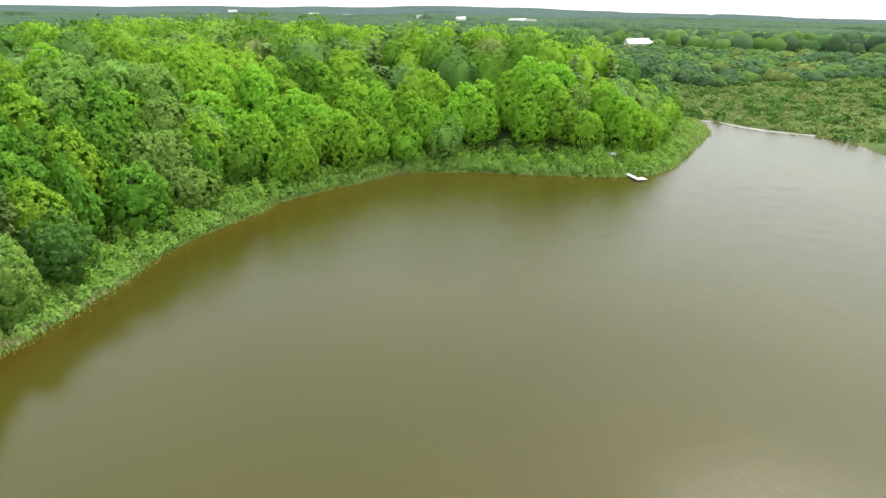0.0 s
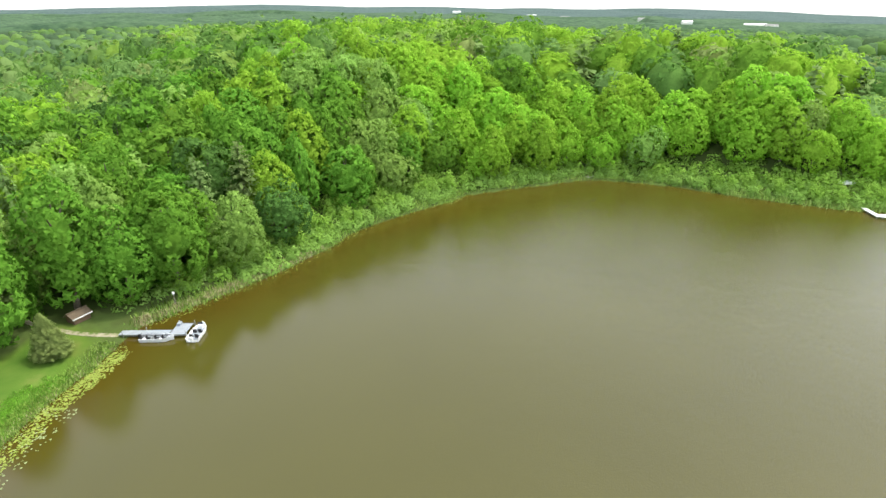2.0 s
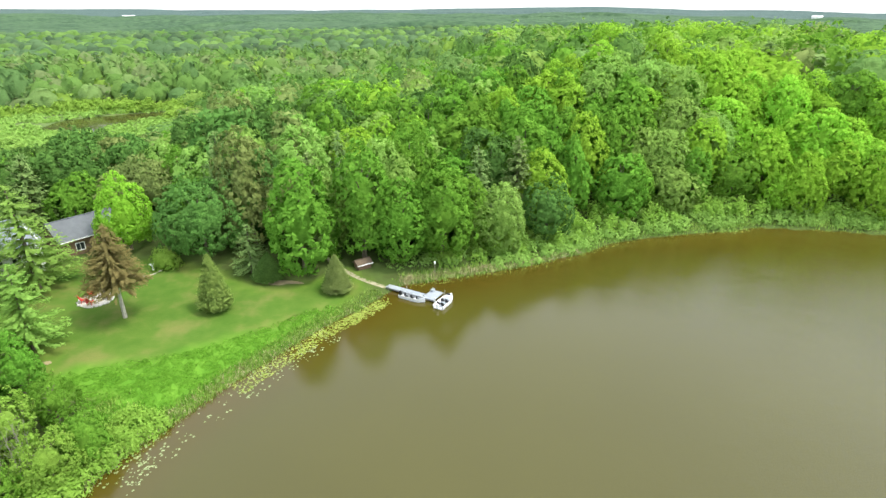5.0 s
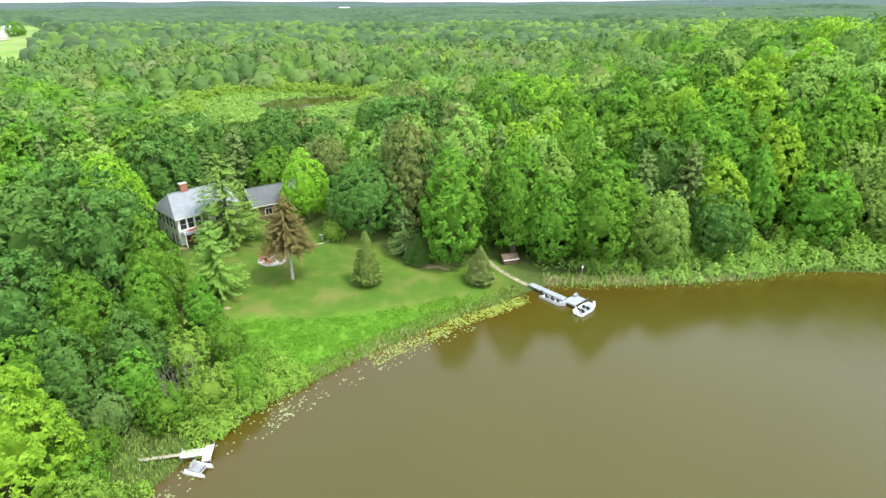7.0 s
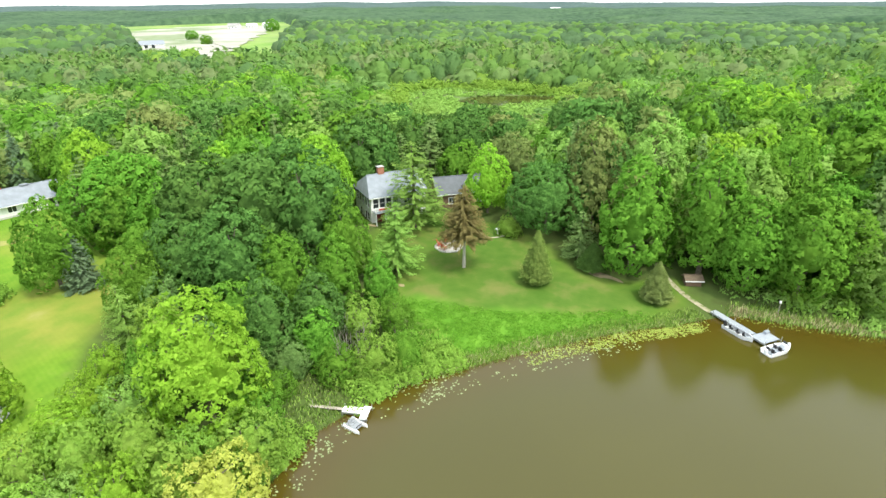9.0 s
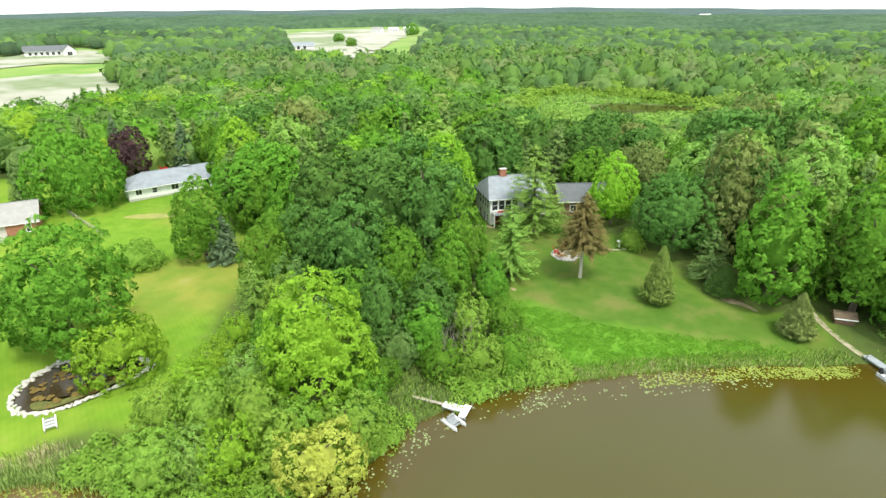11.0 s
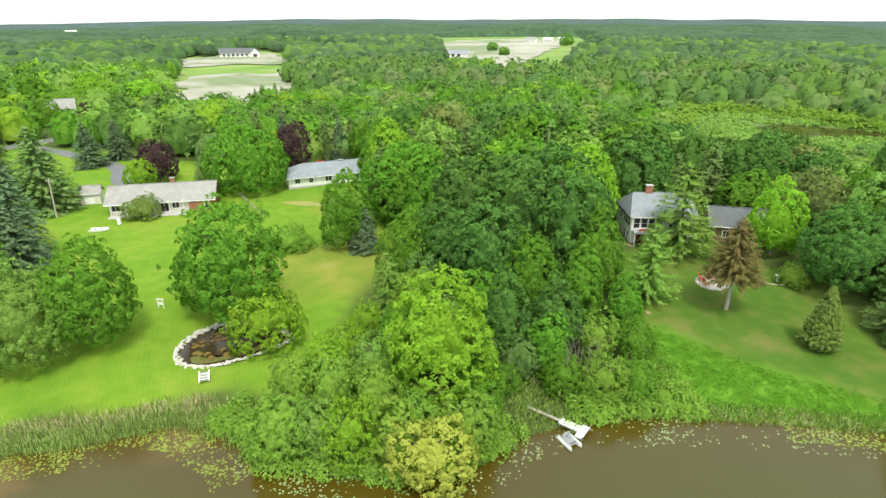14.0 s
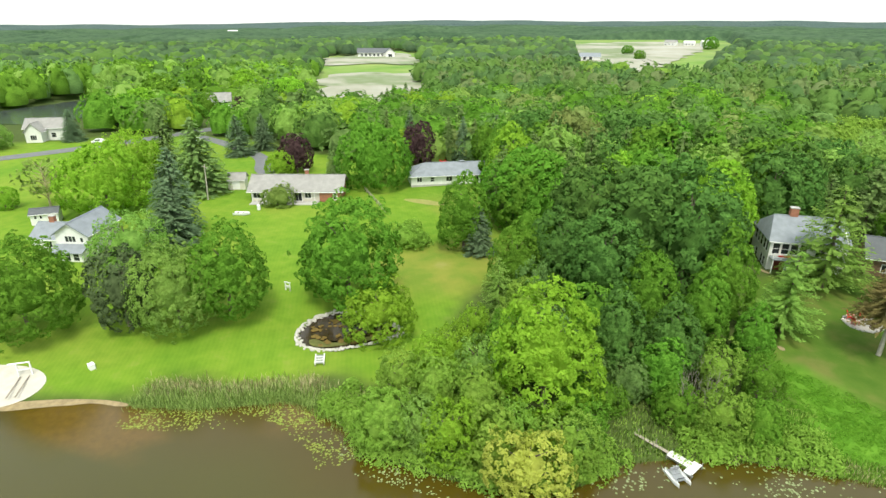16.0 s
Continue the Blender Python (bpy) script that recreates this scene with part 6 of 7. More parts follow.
blob("pond_water", "dark garden pond with brown weed", GARDEN_POND, POND_WATER, 0, "pond", "structure", 0.82)
blob("pool_water", "still dark pool among the woods", WOOD_POOL, POND_WATER, 0, "pool", "structure", 3.25)
# this pond's grey base colour stands in for reflected sky
blob("pond_water", "long pond behind the houses, sky reflection in its grey colour", WEST_POND, water_material("sky_tinted_pond_water", (0.07, 0.085, 0.08), 0.1, 0.1), 0, "pond", "structure", 3.05)
WEED = plain("pond_weed", (0.17, 0.12, 0.03), 0.9, grain=2, vary=0.4, fine=12)
wr = random.Random(8)
weed_v, weed_f = [], []
for i in range(190):
    cx, cy = wr.uniform(-69.6, -61.6), wr.uniform(13.2, 23.5)
    size = wr.uniform(0.15, 0.75)
    if float(edge_distance(GARDEN_POND, np.array(cx), np.array(cy))) > -0.5 - size or wr.random() < 0.35 + 0.05 * (cy - 14):
        continue
    n0 = len(weed_v)
    weed_v += [(cx + size * wr.uniform(0.45, 1.1) * math.cos(k * 0.698), cy + size * wr.uniform(0.45, 1.1) * math.sin(k * 0.698), 0.84 + 0.0006 * i) for k in range(9)]
    weed_f.append(tuple(range(n0, n0 + 9)))
tagged(new("pond_weed", mesh_of("pond_weed", weed_v, weed_f, WEED)), "brown floating weed on the pond", "weed", kind="stuff")
blob("pond_weed", "green sedge along the pond's near bank", [(-65.4, 13.3), (-63.6, 13.2), (-62.4, 15.4), (-61.8, 19), (-61.6, 22.6), (-62.6, 22), (-62.9, 18), (-63.6, 15.2), (-65.4, 14.2)],
     plain("pond_sedge", (0.12, 0.13, 0.035), 0.9, grain=2, vary=0.4, fine=12), 0, "weed", "stuff", 0.87)


# ---- pale ploughed fields beyond the woods ----
def field_material():
    """Dry bare soil with streaks of young green."""
    m, n, l = shader("dry_field_soil")
    c = ramp(n, l, noise_at(n, l, 0.011, 5, rough=0.6), [(0.42, (0.13, 0.19, 0.065)), (0.49, (0.3, 0.3, 0.23)), (0.7, (0.42, 0.405, 0.365))])
    c = mixed(n, l, 0.3, c, ramp(n, l, noise_at(n, l, 0.09, 4), [(0.3, (0.24, 0.24, 0.18)), (0.7, (0.44, 0.43, 0.39))]))
    finish(n, l, c, 0.95, 0, bump(n, l, noise_at(n, l, 0.4, 3), 0.1, 0.02), 0.1)
    return m


FIELD_SOIL = field_material()
blob("field", "pale bare field behind the spruces", [(-232, 62), (-228, 108), (-330, 160), (-412, 196), (-400, 168), (-420, 150), (-412, 112), (-356, 92)], FIELD_SOIL, 0.5, "field", rings=9, uneven=7.0)
blob("field", "pale bare field round the new house", [(-500, 128), (-560, 140), (-640, 200), (-660, 270), (-590, 262), (-500, 235), (-470, 205), (-520, 180)], FIELD_SOIL, 0.6, "field", rings=9, uneven=7.0)
blob("field", "wide pale bare field near the horizon", [(-300, 300), (-420, 345), (-540, 425), (-640, 470), (-760, 640), (-700, 760), (-590, 740), (-480, 560), (-400, 440)], FIELD_SOIL, 0.6, "field", rings=9, uneven=7.0)
# added strip: sky sheen on calm water and wet shallows, painted as grey
ribbon("cove_sheen", "pale painted sky sheen on wet shallows along the cove's mouth", [(183, 3.6), (193, 5), (201, 6.2), (203.4, 1), (198, -5), (193.6, -11), (191.4, -20), (190.4, -27)], 1.6, plain("grey_cove_sheen", (0.3, 0.29, 0.26), 0.6, grain=0.3, vary=0.4), 0.06, "mud")


# ---- stones and pieces ----
def stone_mesh(name, seed, flat=0.6):
    r = random.Random(seed)
    bm = bmesh.new()
    bmesh.ops.create_icosphere(bm, subdivisions=1, radius=0.5)
    for v in bm.verts:
        v.co *= r.uniform(0.8, 1.15)
        v.co.z *= flat
    me = bpy.data.meshes.new(name)
    bm.to_mesh(me)
    bm.free()
    me.materials.append(STONE)
    return me


STONES = [stone_mesh("stone", 40 + i) for i in range(5)]


def stone_ring(name, label, outline, count, size, lift, jitter, wide=1):
    ob = thing(name, label, "stone edging")
    p = np.array(outline, float)
    for _ in range(2):
        nxt = np.roll(p, -1, 0)
        p = np.stack([p * 0.75 + nxt * 0.25, p * 0.25 + nxt * 0.75], 1).reshape(-1, 2)
    seg = np.roll(p, -1, 0) - p
    ln = np.hypot(*seg.T)
    s = np.concatenate([[0], np.cumsum(ln)])
    r = random.Random(hash_of(name))
    for k in range(count):
        u = (k + r.uniform(-0.3, 0.3)) / count * s[-1] % s[-1]
        i = min(int(np.searchsorted(s, u, "right")) - 1, len(p) - 1)
        nrm = np.array([seg[i, 1], -seg[i, 0]]) / ln[i]
        q = p[i] + seg[i] * (u - s[i]) / ln[i] + nrm * (r.uniform(-jitter, jitter) + lift)
        o = new("stone", STONES[k % 5])
        o.parent = ob
        f = size * r.uniform(0.7, 1.35)
        o.matrix_basis = pose(q[0], q[1], float(ground(*q)) + 0.12 * f, 0, 0, r.uniform(0, 360)) @ Matrix.Diagonal((f * 1.2, f, f, 1))
    return ob


stone_ring("pond_edging", "broad ring of pale limestone rocks round the pond", GARDEN_POND, 299, 0.44, 0.15, 0.42)

# ---- the large dock with its boats ----
def boards(parent, x0, x1, y0, y1, z, step, material, name="board"):
    """Planks side by side along x, each a piece of its own on one shared mesh."""
    bm = box(0, step - 0.02, y0, y1, -0.04, 0, 0.006)
    me = bpy.data.meshes.new(name)
    bm.to_mesh(me)
    bm.free()
    me.materials.append(material)
    k = int((x1 - x0) / step)
    for i in range(k):
        o = new(name, me)
        o.parent = parent
        o.location = (x0 + i * step, 0, z)


def dock_frame(x0, x1, y0, y1, z):
    bm = box(x0, x1, y0 + 0.02, y0 + 0.1, z - 0.24, z - 0.042)
    box(x0, x1, y1 - 0.1, y1 - 0.02, z - 0.24, z - 0.042, bm=bm)
    return bm


GANG = math.degrees(math.atan2(-4.75, 4.8))
dock = thing("boat_dock", "grey plank dock with a wide end platform", "dock", pose(7.2, 77.8, 0, 0, 0, GANG))
part("dock_frame", dock_frame(0, 6.7, -0.55, 0.55, 0.5), METAL, dock, "grey metal dock frame")
boards(dock, 0, 6.7, -0.55, 0.55, 0.5, 0.3, GREY_DECK)
part("platform_frame", dock_frame(6.75, 9.1, -0.6, 2.2, 0.5), METAL, dock)
boards(dock, 6.75, 9.1, -0.6, 2.2, 0.5, 0.3, GREY_DECK, "platform_board")
for x, y in ((0.6, -0.6), (3.2, -0.62), (3.2, 0.62), (6.4, -0.66), (9.0, -0.66), (9.0, 2.26), (6.9, 2.26)):
    part("dock_post", tube([(x, y, -1.4), (x, y, 0.95)], [0.05, 0.05], 8), METAL, dock)
part("bench_seat", box(6.95, 7.4, 1.4, 2.1, 0.52, 0.9, 0.03), GREY_DECK, dock)


def hull_bmesh(length, width, height, nose=0.35, thick=0.06):
    """An open boat hull, bow towards +x."""
    bm = bmesh.new()
    rings = []
    for i in range(13):
        u = i / 12
        w = width / 2 * (1 if u < 1 - nose else max(0.04, 1 - ((u - 1 + nose) / nose) ** 2))
        x = (u - 0.5) * length
        up = 0.12 * max(0, (u - 0.6) / 0.4) ** 2 * height * 3
        rings.append([bm.verts.new(p) for p in ((x, -w, height + up), (x, -w * 0.86, 0.1 * height + up), (x, 0, up * 0.6), (x, w * 0.86, 0.1 * height + up), (x, w, height + up),
                                                (x, (w - thick) if w > 0.1 else 0.01, height + up), (x, max(0.0, w * 0.8 - thick), 0.28 * height + up), (x, -max(0.0, w * 0.8 - thick), 0.28 * height + up),
                                                (x, -(w - thick) if w > 0.1 else -0.01, height + up))])
    for a, b in zip(rings, rings[1:]):
        for k in range(9):
            bm.faces.new((a[k], a[(k + 1) % 9], b[(k + 1) % 9], b[k]))
    bm.faces.new(rings[0][::-1]), bm.faces.new(rings[-1])
    return bm


def seat(parent, x, y, z, material):
    bm = box(x - 0.22, x + 0.22, y - 0.24, y + 0.24, z, z + 0.14, 0.03)
    s_ = part("boat_seat", bm, material, parent, "black boat seat")
    part("seat_back", box(x - 0.26, x - 0.16, y - 0.22, y + 0.22, z + 0.144, z + 0.55, 0.03), material, s_)


fish = thing("fishing_boat", "grey aluminium fishing boat moored at the dock", "boat", pose(10.3, 73.3, -0.12, 0, 0, GANG))
part("hull", hull_bmesh(4.3, 1.5, 0.62), plain("pale_hull_paint", (0.66, 0.68, 0.69), 0.4, vary=0.12), fish, "pale grey painted metal hull")
for x in (-1.2, -0.1, 0.9):
    seat(fish, x, 0.0, 0.25, BLACK)
part("thwart", box(-0.75, -0.5, -0.66, 0.66, 0.36, 0.46, 0.01), METAL, fish)
part("outboard_motor", box(-2.45, -2.12, -0.16, 0.16, 0.2, 0.95, 0.05), BLACK, fish, "black outboard motor")
part("deck", box(1.2, 1.75, -0.4, 0.4, 0.48, 0.54, 0.02), GREY_DECK, fish)

pont = thing("pontoon_boat", "white pontoon boat with black seats at the dock", "boat", pose(14.6, 70.7, 0.0, 0, 0, GANG + 90))
bm = hull_bmesh(4.0, 1.8, 0.6, 0.42, 0.12)
part("hull", bm, WHITE_GLOSS, pont, "glossy white hull")
part("deck", box(-1.75, 0.9, -0.66, 0.66, 0.3, 0.36, 0.02), GREY_DECK, pont)
for x, y in ((-1.2, -0.36), (-1.2, 0.36), (0.0, -0.36), (0.0, 0.36)):
    seat(pont, x, y, 0.364, BLACK)
part("console", box(0.7, 1.0, -0.35, 0.35, 0.364, 0.95, 0.04), WHITE_GLOSS, pont)
part("windscreen", box(1.0, 1.04, -0.32, 0.32, 0.9, 1.25, 0.01), GLASS, pont)
part("flag_pole", tube([(-1.7, 0.7, 0.3), (-1.7, 0.7, 1.7)], [0.03, 0.02], 6), TRIM, pont)
part("motor_cover", box(-2.28, -2.0, -0.2, 0.2, 0.2, 0.95, 0.06), WHITE_GLOSS, pont)

# ---- the small jetty with its pedal boat ----
JET = math.degrees(math.atan2(0.55, 2.2))
jetty = thing("small_jetty", "narrow weathered gangplank and white T-shaped jetty", "dock", pose(-33.2, 39.1, 0, 0, 0, JET))
part("gangplank", box(0, 3.9, -0.2, 0.2, 0.42, 0.47, 0.01), WEATHERED, jetty, "weathered brown gangplank")
part("jetty_frame", dock_frame(3.9, 6.3, -0.5, 0.5, 0.5), METAL, jetty)
boards(jetty, 3.9, 6.1, -0.5, 0.5, 0.5, 0.27, TRIM)
for y in (-1.28, 0.7):
    part("end_beam", box(6.12, 7.0, y, y + 0.08, 0.26, 0.458), METAL, jetty)
boards(jetty, 6.1, 7.0, -1.3, 0.8, 0.5, 0.27, TRIM, "end_board")
for x, y in ((0.4, 0.26), (2.4, -0.26), (2.4, 0.26), (4.0, 0.54), (4.0, -0.54), (6.9, -1.34), (6.9, 0.84)):
    part("jetty_post", tube([(x, y, -1.2), (x, y, 0.75 if x > 3 else 1.0)], [0.045, 0.045], 7), WEATHERED if x < 3 else METAL, jetty)
ped = thing("pedal_boat", "white twin-hulled pedal boat beside the jetty", "boat", pose(-27.0, 38.6, 0, 0, 0, -12))
for y in (-0.62, 0.62):
    part("float", hull_bmesh(2.4, 0.34, 0.36, 0.3, 0.03), WHITE_GLOSS, ped, "white float").location = (0, y, -0.08)
part("bridge", box(-0.9, 0.7, -0.5, 0.5, 0.24, 0.3, 0.02), METAL, ped)
for y in (-0.26, 0.26):
    seat(ped, -0.3, y, 0.304, METAL)
part("crank", tube([(0.55, -0.4, 0.42), (0.55, 0.4, 0.42)], [0.04, 0.04], 6), BLACK, ped)

# ---- the far dock and boat on the point ----
fd = thing("far_dock", "long white dock on the wooded point", "dock", pose(133.2, 22.0, 0, 0, 0, math.degrees(math.atan2(-7.2, -8.2))))
part("dock_frame", dock_frame(-5, 10.8, -0.5, 0.5, 0.5), METAL, fd)
boards(fd, -5, 10.8, -0.5, 0.5, 0.5, 0.36, TRIM)
boards(fd, 9.0, 10.9, 0.52, 1.9, 0.5, 0.36, TRIM, "end_board")
for x in (-1.5, 1.5, 4.5, 7.5, 10.5):
    for y in (-0.56, 0.56):
        part("dock_post", tube([(x, y, -1.2), (x, y, 0.7)], [0.06, 0.06], 7), METAL, fd)
fb = thing("upturned_boat", "white boat turned over on the far bank", "boat", pose(137.6, 23.4, float(ground(137.6, 23.4)) + 0.62, 180, 0, -70))
part("hull", hull_bmesh(4.0, 1.6, 0.62), WHITE_GLOSS, fb, "white upturned hull")
lg = thing("driftwood", "bleached driftwood log on the far shore", "log", pose(110.8, 71.4, 0.15, 0, 0, -40))
part("log", tube([(-1.4, 0, 0), (-0.3, 0.1, 0.1), (1.0, -0.1, 0.15), (1.6, 0.1, 0.4)], [0.2, 0.24, 0.2, 0.08], 8), PALE_BARK, lg)
part("branch", tube([(0.2, 0, 0.2), (0.5, 0.5, 0.6)], [0.1, 0.04], 6), PALE_BARK, lg)


# ---- the lake house's garden ----
PIT = (-34.4, 81.2)
blob("patio", "round paved fire pit patio", [(PIT[0] + 2.1 * math.cos(a), PIT[1] + 2.1 * math.sin(a)) for a in np.linspace(0, 2 * math.pi, 12)[:-1]], GRAVEL, 0.05, "patio")
stone_ring("patio_edging", "ring of pale stones round the patio", [(PIT[0] + 2.3 * math.cos(a), PIT[1] + 2.3 * math.sin(a)) for a in np.linspace(0, 2 * math.pi, 12)[:-1]], 40, 0.42, 0.0, 0.05)
stone_ring("fire_ring", "small ring of fire pit stones", [(PIT[0] + 0.6 * math.cos(a), PIT[1] + 0.6 * math.sin(a)) for a in np.linspace(0, 2 * math.pi, 9)[:-1]], 14, 0.34, 0.0, 0.02)


def garden_chair(x, y, turn, material, label):
    c = thing("garden_chair", label, "chair", pose(x, y, float(ground(x, y)) + 0.05, 0, 0, turn), "fire pit chairs")
    part("seat", box(-0.34, 0.34, -0.34, 0.34, 0.32, 0.38, 0.01), material, c)
    b = part("backrest", box(-0.34, 0.34, 0.0, 0.05, 0, 0.85, 0.01), material, c)
    b.matrix_basis = pose(0, 0.28, 0.36, -18)
    for sx in (-0.33, 0.33):
        part("armrest", box(sx - 0.06, sx + 0.06, -0.34, 0.36, 0.56, 0.6, 0.01), material, c)
        part("front_leg", box(sx - 0.03, sx + 0.03, -0.32, -0.24, 0, 0.556), material, c)
        part("rear_leg", box(sx - 0.03, sx + 0.03, 0.24, 0.32, 0, 0.556), material, c)
    return c


garden_chair(PIT[0] - 1.4, PIT[1] - 0.5, 110, RED, "red painted garden chair by the fire pit")
garden_chair(PIT[0] - 0.3, PIT[1] - 1.3, 165, RED, "red painted garden chair by the fire pit")
garden_chair(PIT[0] - 0.8, PIT[1] + 1.1, 30, RED, "red painted garden chair by the fire pit")
garden_chair(PIT[0] + 1.0, PIT[1] + 1.0, -40, BROWN, "brown wooden garden chair by the fire pit")
garden_chair(PIT[0] + 1.4, PIT[1] - 0.1, -95, BROWN, "brown wooden garden chair by the fire pit")
bb = thing("bird_bath", "white bird bath beside the shrub", "bird bath", pose(-28.4, 89.6, float(ground(-28.4, 89.6))))
part("pedestal", tube([(0, 0, -0.1), (0, 0, 0.2), (0, 0, 0.8)], [0.22, 0.12, 0.1], 10), TRIM, bb)
part("basin", tube([(0, 0, 0.8), (0, 0, 0.92), (0, 0, 1.0)], [0.2, 0.4, 0.44], 14), TRIM, bb)
bh = thing("bird_house", "white bird house on a post at the bank", "bird house", pose(15.4, 80.2, float(ground(15.4, 80.2))))
part("post", tube([(0, 0, -0.3), (0, 0, 2.0)], [0.05, 0.05], 7), WEATHERED, bh)
part("box", box(-0.13, 0.13, -0.13, 0.13, 2.0, 2.26, 0.02), TRIM, bh)
part("roof", tube([(0, 0, 2.265), (0, 0, 2.4)], [0.21, 0.03], 4), TRIM, bh)

# ---- the western lawn's things ----
gz = lambda x, y: float(ground(x, y))
pd = thing("pond_dock", "little white slatted dock beside the garden pond", "dock", pose(-59.9, 13.4, gz(-59.9, 13.4), 0, 0, -18) @ Matrix.Diagonal((0.75, 0.7, 1, 1)))
for y in (-0.75, 0.75):
    part("side_rail", box(-1.3, 1.5, y - 0.1, y + 0.1, 0.15, 0.42, 0.03), TRIM, pd)
for k in range(7):
    part("slat", box(-1.2 + k * 0.38, -0.96 + k * 0.38, -0.64, 0.64, 0.2, 0.25), TRIM if k % 2 else METAL, pd)
for x, y in ((-1.2, -0.75), (-1.2, 0.75), (1.4, -0.75), (1.4, 0.75)):
    part("foot", box(x - 0.06, x + 0.06, y - 0.06, y + 0.06, -0.3, 0.146), WEATHERED, pd)
fr = thing("swing_frame", "white wooden frame standing on the lawn", "frame", pose(-78.6, 13.7, gz(-78.6, 13.7), 0, 0, 40))
for x in (-0.4, 0.4):
    part("frame_post", box(x - 0.06, x + 0.06, -0.06, 0.06, -0.2, 1.3, 0.01), TRIM, fr)
part("crossbar", box(-0.55, 0.55, -0.07, 0.07, 1.304, 1.42, 0.01), TRIM, fr)
part("panel", box(-0.3, 0.3, -0.03, 0.03, 0.5, 0.9, 0.01), TRIM, fr)
lf = thing("boat_ramp_frame", "white winch frame with dark rails on the beach", "frame", pose(-72.6, -18.6, gz(-72.6, -18.6), 0, 0, -10))
for y in (-0.7, 0.7):
    part("frame_post", box(-0.07, 0.07, y - 0.07, y + 0.07, -0.2, 1.7, 0.01), TRIM, lf)
part("crossbar", box(-0.08, 0.08, -1.5, 0.8, 1.704, 1.84, 0.01), TRIM, lf)
part("brace", box(-0.05, 0.05, -0.63, 0.63, 0.8, 0.9), TRIM, lf)
for y in (-0.45, 0.45):
    part("rail", box(0.3, 4.6, y - 0.07, y + 0.07, 0.06, 0.16), WEATHERED, lf, "dark weathered rail")
cb = thing("white_box", "white storage box on the lawn", "box", pose(-70.8, -11.7, gz(-70.8, -11.7), 0, 0, 25))
part("body", box(-0.4, 0.4, -0.3, 0.3, -0.05, 0.6, 0.03), TRIM, cb)
part("lid", box(-0.43, 0.43, -0.33, 0.33, 0.604, 0.68, 0.02), TRIM, cb)
rb = thing("rowing_boat", "white rowing boat lying on the lawn", "boat", pose(-115.9, 12.6, gz(-115.9, 12.6), 0, 0, 60))
part("hull", hull_bmesh(3.4, 1.3, 0.5), WHITE_GLOSS, rb)
for x in (-0.8, 0.3):
    part("thwart", box(x - 0.12, x + 0.12, -0.52, 0.52, 0.34, 0.38), BROWN, rb)
tk = thing("propane_tank", "white propane tank standing near the bungalow", "tank", pose(-117.3, 16.2, gz(-117.3, 16.2)))
part("tank", tube([(0, 0, 0), (0, 0, 0.1), (0, 0, 1.1), (0, 0, 1.3)], [0.25, 0.36, 0.36, 0.12], 12), WHITE_GLOSS, tk)
part("valve", tube([(0, 0, 1.3), (0, 0, 1.42)], [0.08, 0.08], 8), METAL, tk)


def utility_pole(x, y, height, lean):
    p = thing("utility_pole", "bare wooden utility pole", "pole", pose(x, y, gz(x, y), 0, lean, 30))
    part("shaft", tube([(0, 0, -0.5), (0, 0, height)], [0.17, 0.11], 9), PALE_BARK, p)
    part("crossarm", box(-0.9, 0.9, -0.06, 0.06, height - 0.7, height - 0.56), WEATHERED, p)
    for k in (-0.8, 0.0, 0.8):
        part("insulator", tube([(k, 0, height - 0.556), (k, 0, height - 0.4)], [0.05, 0.04], 7), METAL, p)


utility_pole(-128.5, 7.4, 8.0, 4)
utility_pole(-226, -5, 9.5, -3)
bare = thing("bare_tree", "thinly leafed pale-branched lawn tree", "tree", pose(-138.2, -22.7, gz(-138.2, -22.7)))
DRY_TWIG = plain("dry_twigs", (0.4, 0.35, 0.22), 0.9, grain=3, vary=0.3)
part("trunk", trunk_bmesh(77, 9.0, 0.22, 1.6, 13, 4.2), DRY_TWIG, bare)
r = random.Random(3)
for k in range(44):
    a, z = k * 2.4, 2.4 + 0.14 * k
    b = Vector((math.cos(a), math.sin(a), 0)) * r.uniform(2.0, 5.0) * (1 - 0.5 * k / 44)
    part("twig", tube([(0, 0, z), b * 0.5 + Vector((0, 0, z + 0.9)), b + Vector((0, 0, z + 1.6))], [0.06, 0.035, 0.012], 5), DRY_TWIG, bare)
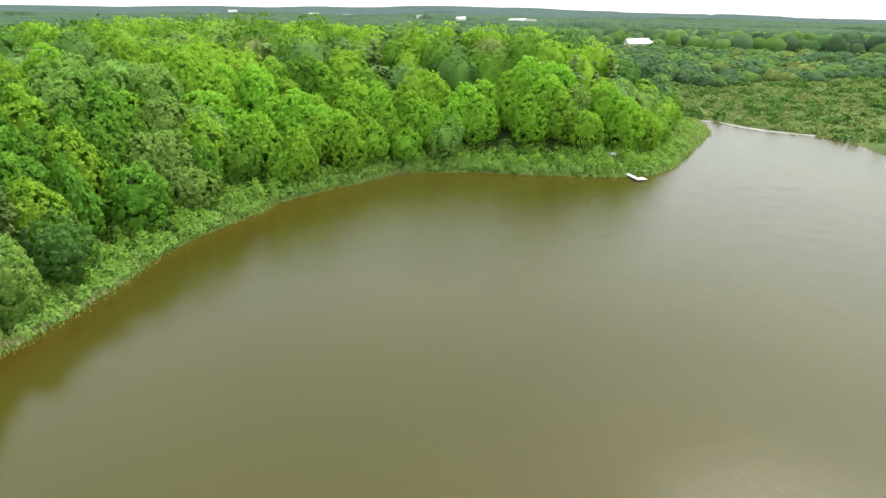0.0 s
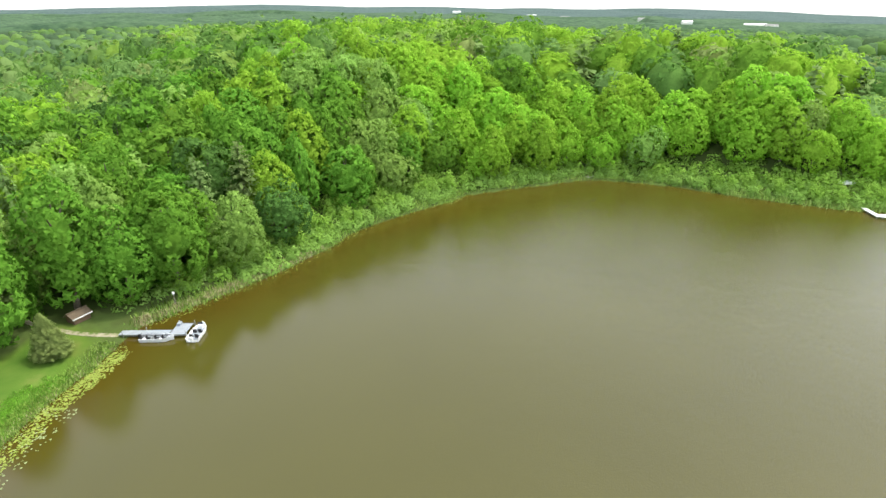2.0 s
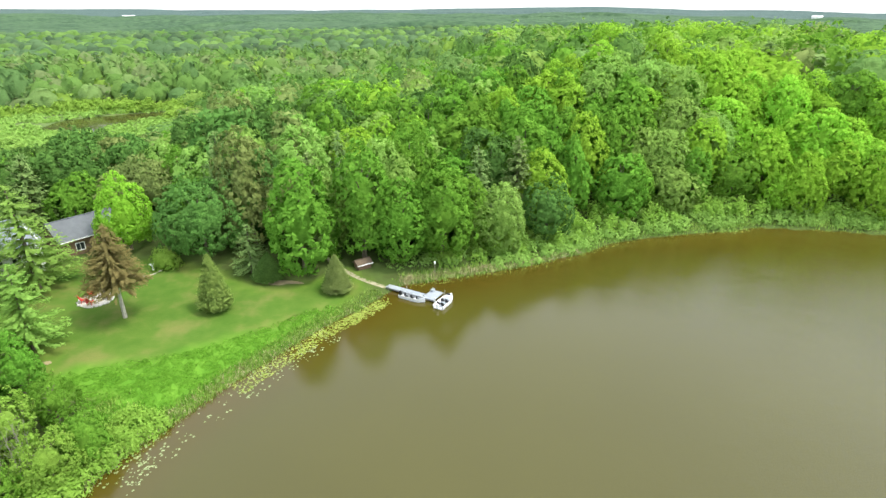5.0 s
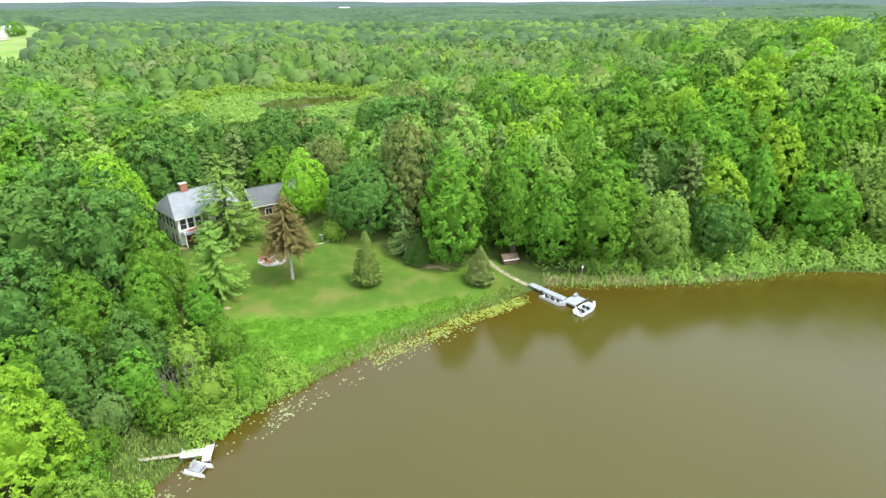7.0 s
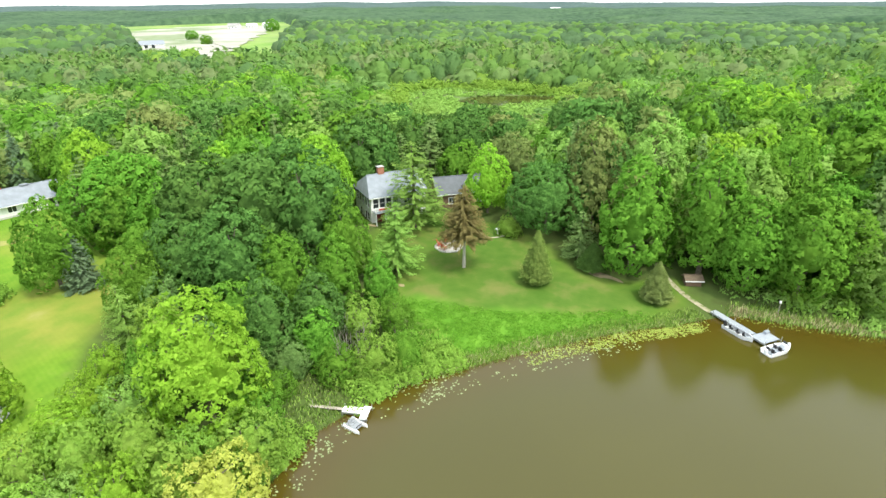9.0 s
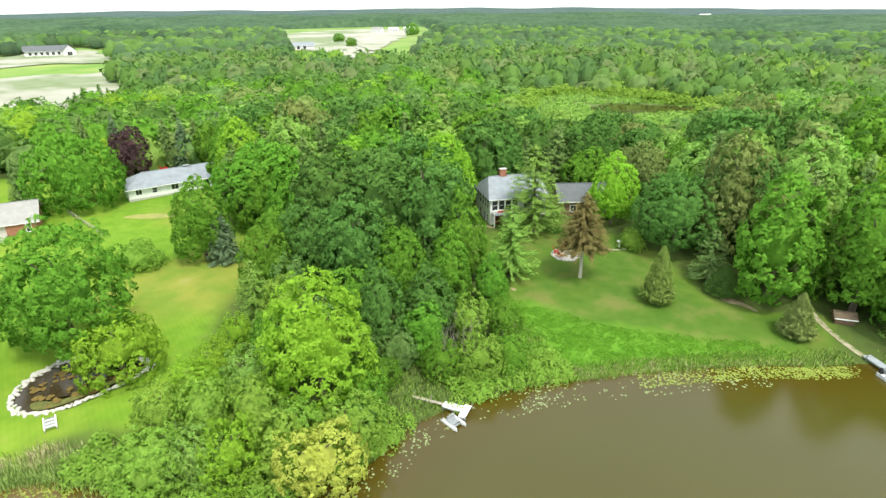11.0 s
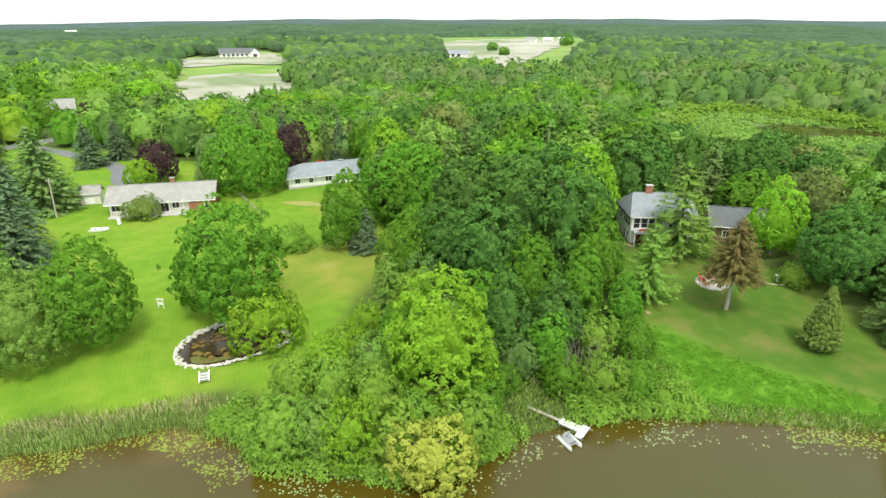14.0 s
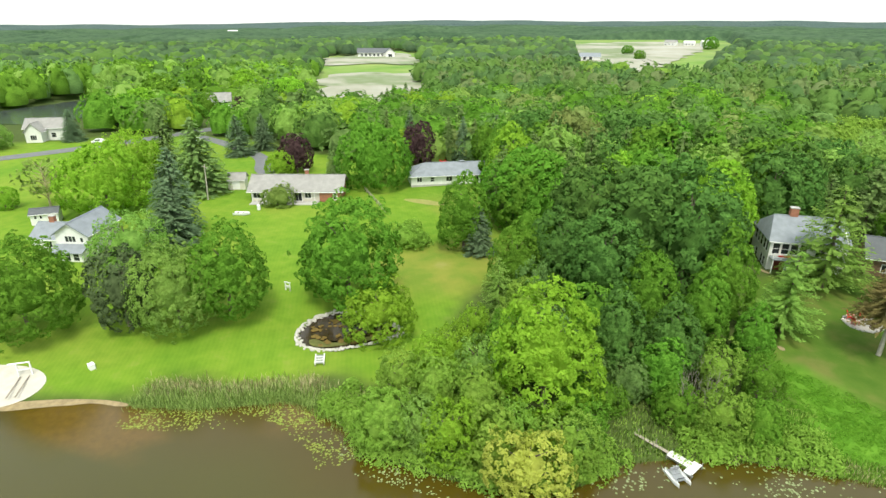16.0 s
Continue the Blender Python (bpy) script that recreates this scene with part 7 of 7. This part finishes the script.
part("crown", joined("crown", crown_chunks(91, 9.5, 8.5, 2.6, "maple", 0.5, 3, 1.3, 0.0, 0.2, 9, 0.8, 0.4, 0.16)[:1], None), CEDAR, bare, "sparse yellow-green young leaves")


def car(x, y, turn, paint, label):
    c = thing("parked_car", label, "car", pose(x, y, gz(x, y) + 0.07, 0, 0, turn))
    bm = bmesh.new()
    side = [(-2.1, 0.35), (-2.15, 0.85), (-1.5, 0.95), (-1.05, 1.42), (0.55, 1.42), (1.15, 0.98), (2.05, 0.82), (2.15, 0.4)]
    a = [bm.verts.new((px_, -0.85, pz)) for px_, pz in side]
    b = [bm.verts.new((px_, 0.85, pz)) for px_, pz in side]
    bm.faces.new(a), bm.faces.new(b[::-1])
    for i in range(8):
        bm.faces.new((a[i], b[i], b[(i + 1) % 8], a[(i + 1) % 8]))
    bmesh.ops.bevel(bm, geom=bm.edges[:], offset=0.07, segments=2, affect="EDGES")
    part("body", bm, paint, c)
    for y_ in (-0.856, 0.836):
        part("side_window", box(-1.0, 0.6, y_, y_ + 0.02, 0.98, 1.34, 0.005), GLASS, c)
    for wx in (-1.35, 1.35):
        for wy in (-0.86, 0.86):
            w = part("wheel", tube([(wx, wy - 0.1, 0.33), (wx, wy + 0.1, 0.33)], [0.33, 0.33], 14), BLACK, c, "black tyre")
            part("rim", tube([(wx, wy - 0.12, 0.33), (wx, wy + 0.12, 0.33)], [0.19, 0.19], 10), METAL, w)
    return c


car(-136, 67.4, 20, RED, "red car parked behind the white bungalow")
car(-206, -17, 70, WHITE_GLOSS, "white car parked by the road")
car(-196, 10.5, 60, WHITE_GLOSS, "white car parked on the drive")

fence = thing("garden_fence", "weathered post and rail fence between two lawns", "fence")
pts = [(-122 + 2.2 * i, 41.0 - 0.22 * i) for i in range(9)]
for i, (x, y) in enumerate(pts):
    part("post", box(x - 0.06, x + 0.06, y - 0.06, y + 0.06, gz(x, y) - 0.3, gz(x, y) + 1.0), WEATHERED, fence)
    if i:
        x0, y0 = pts[i - 1]
        for z in (0.45, 0.85):
            part("rail", tube([(x0, y0 + 0.07, gz(x0, y0) + z), (x, y + 0.07, gz(x, y) + z)], [0.05, 0.05], 5), WEATHERED, fence)
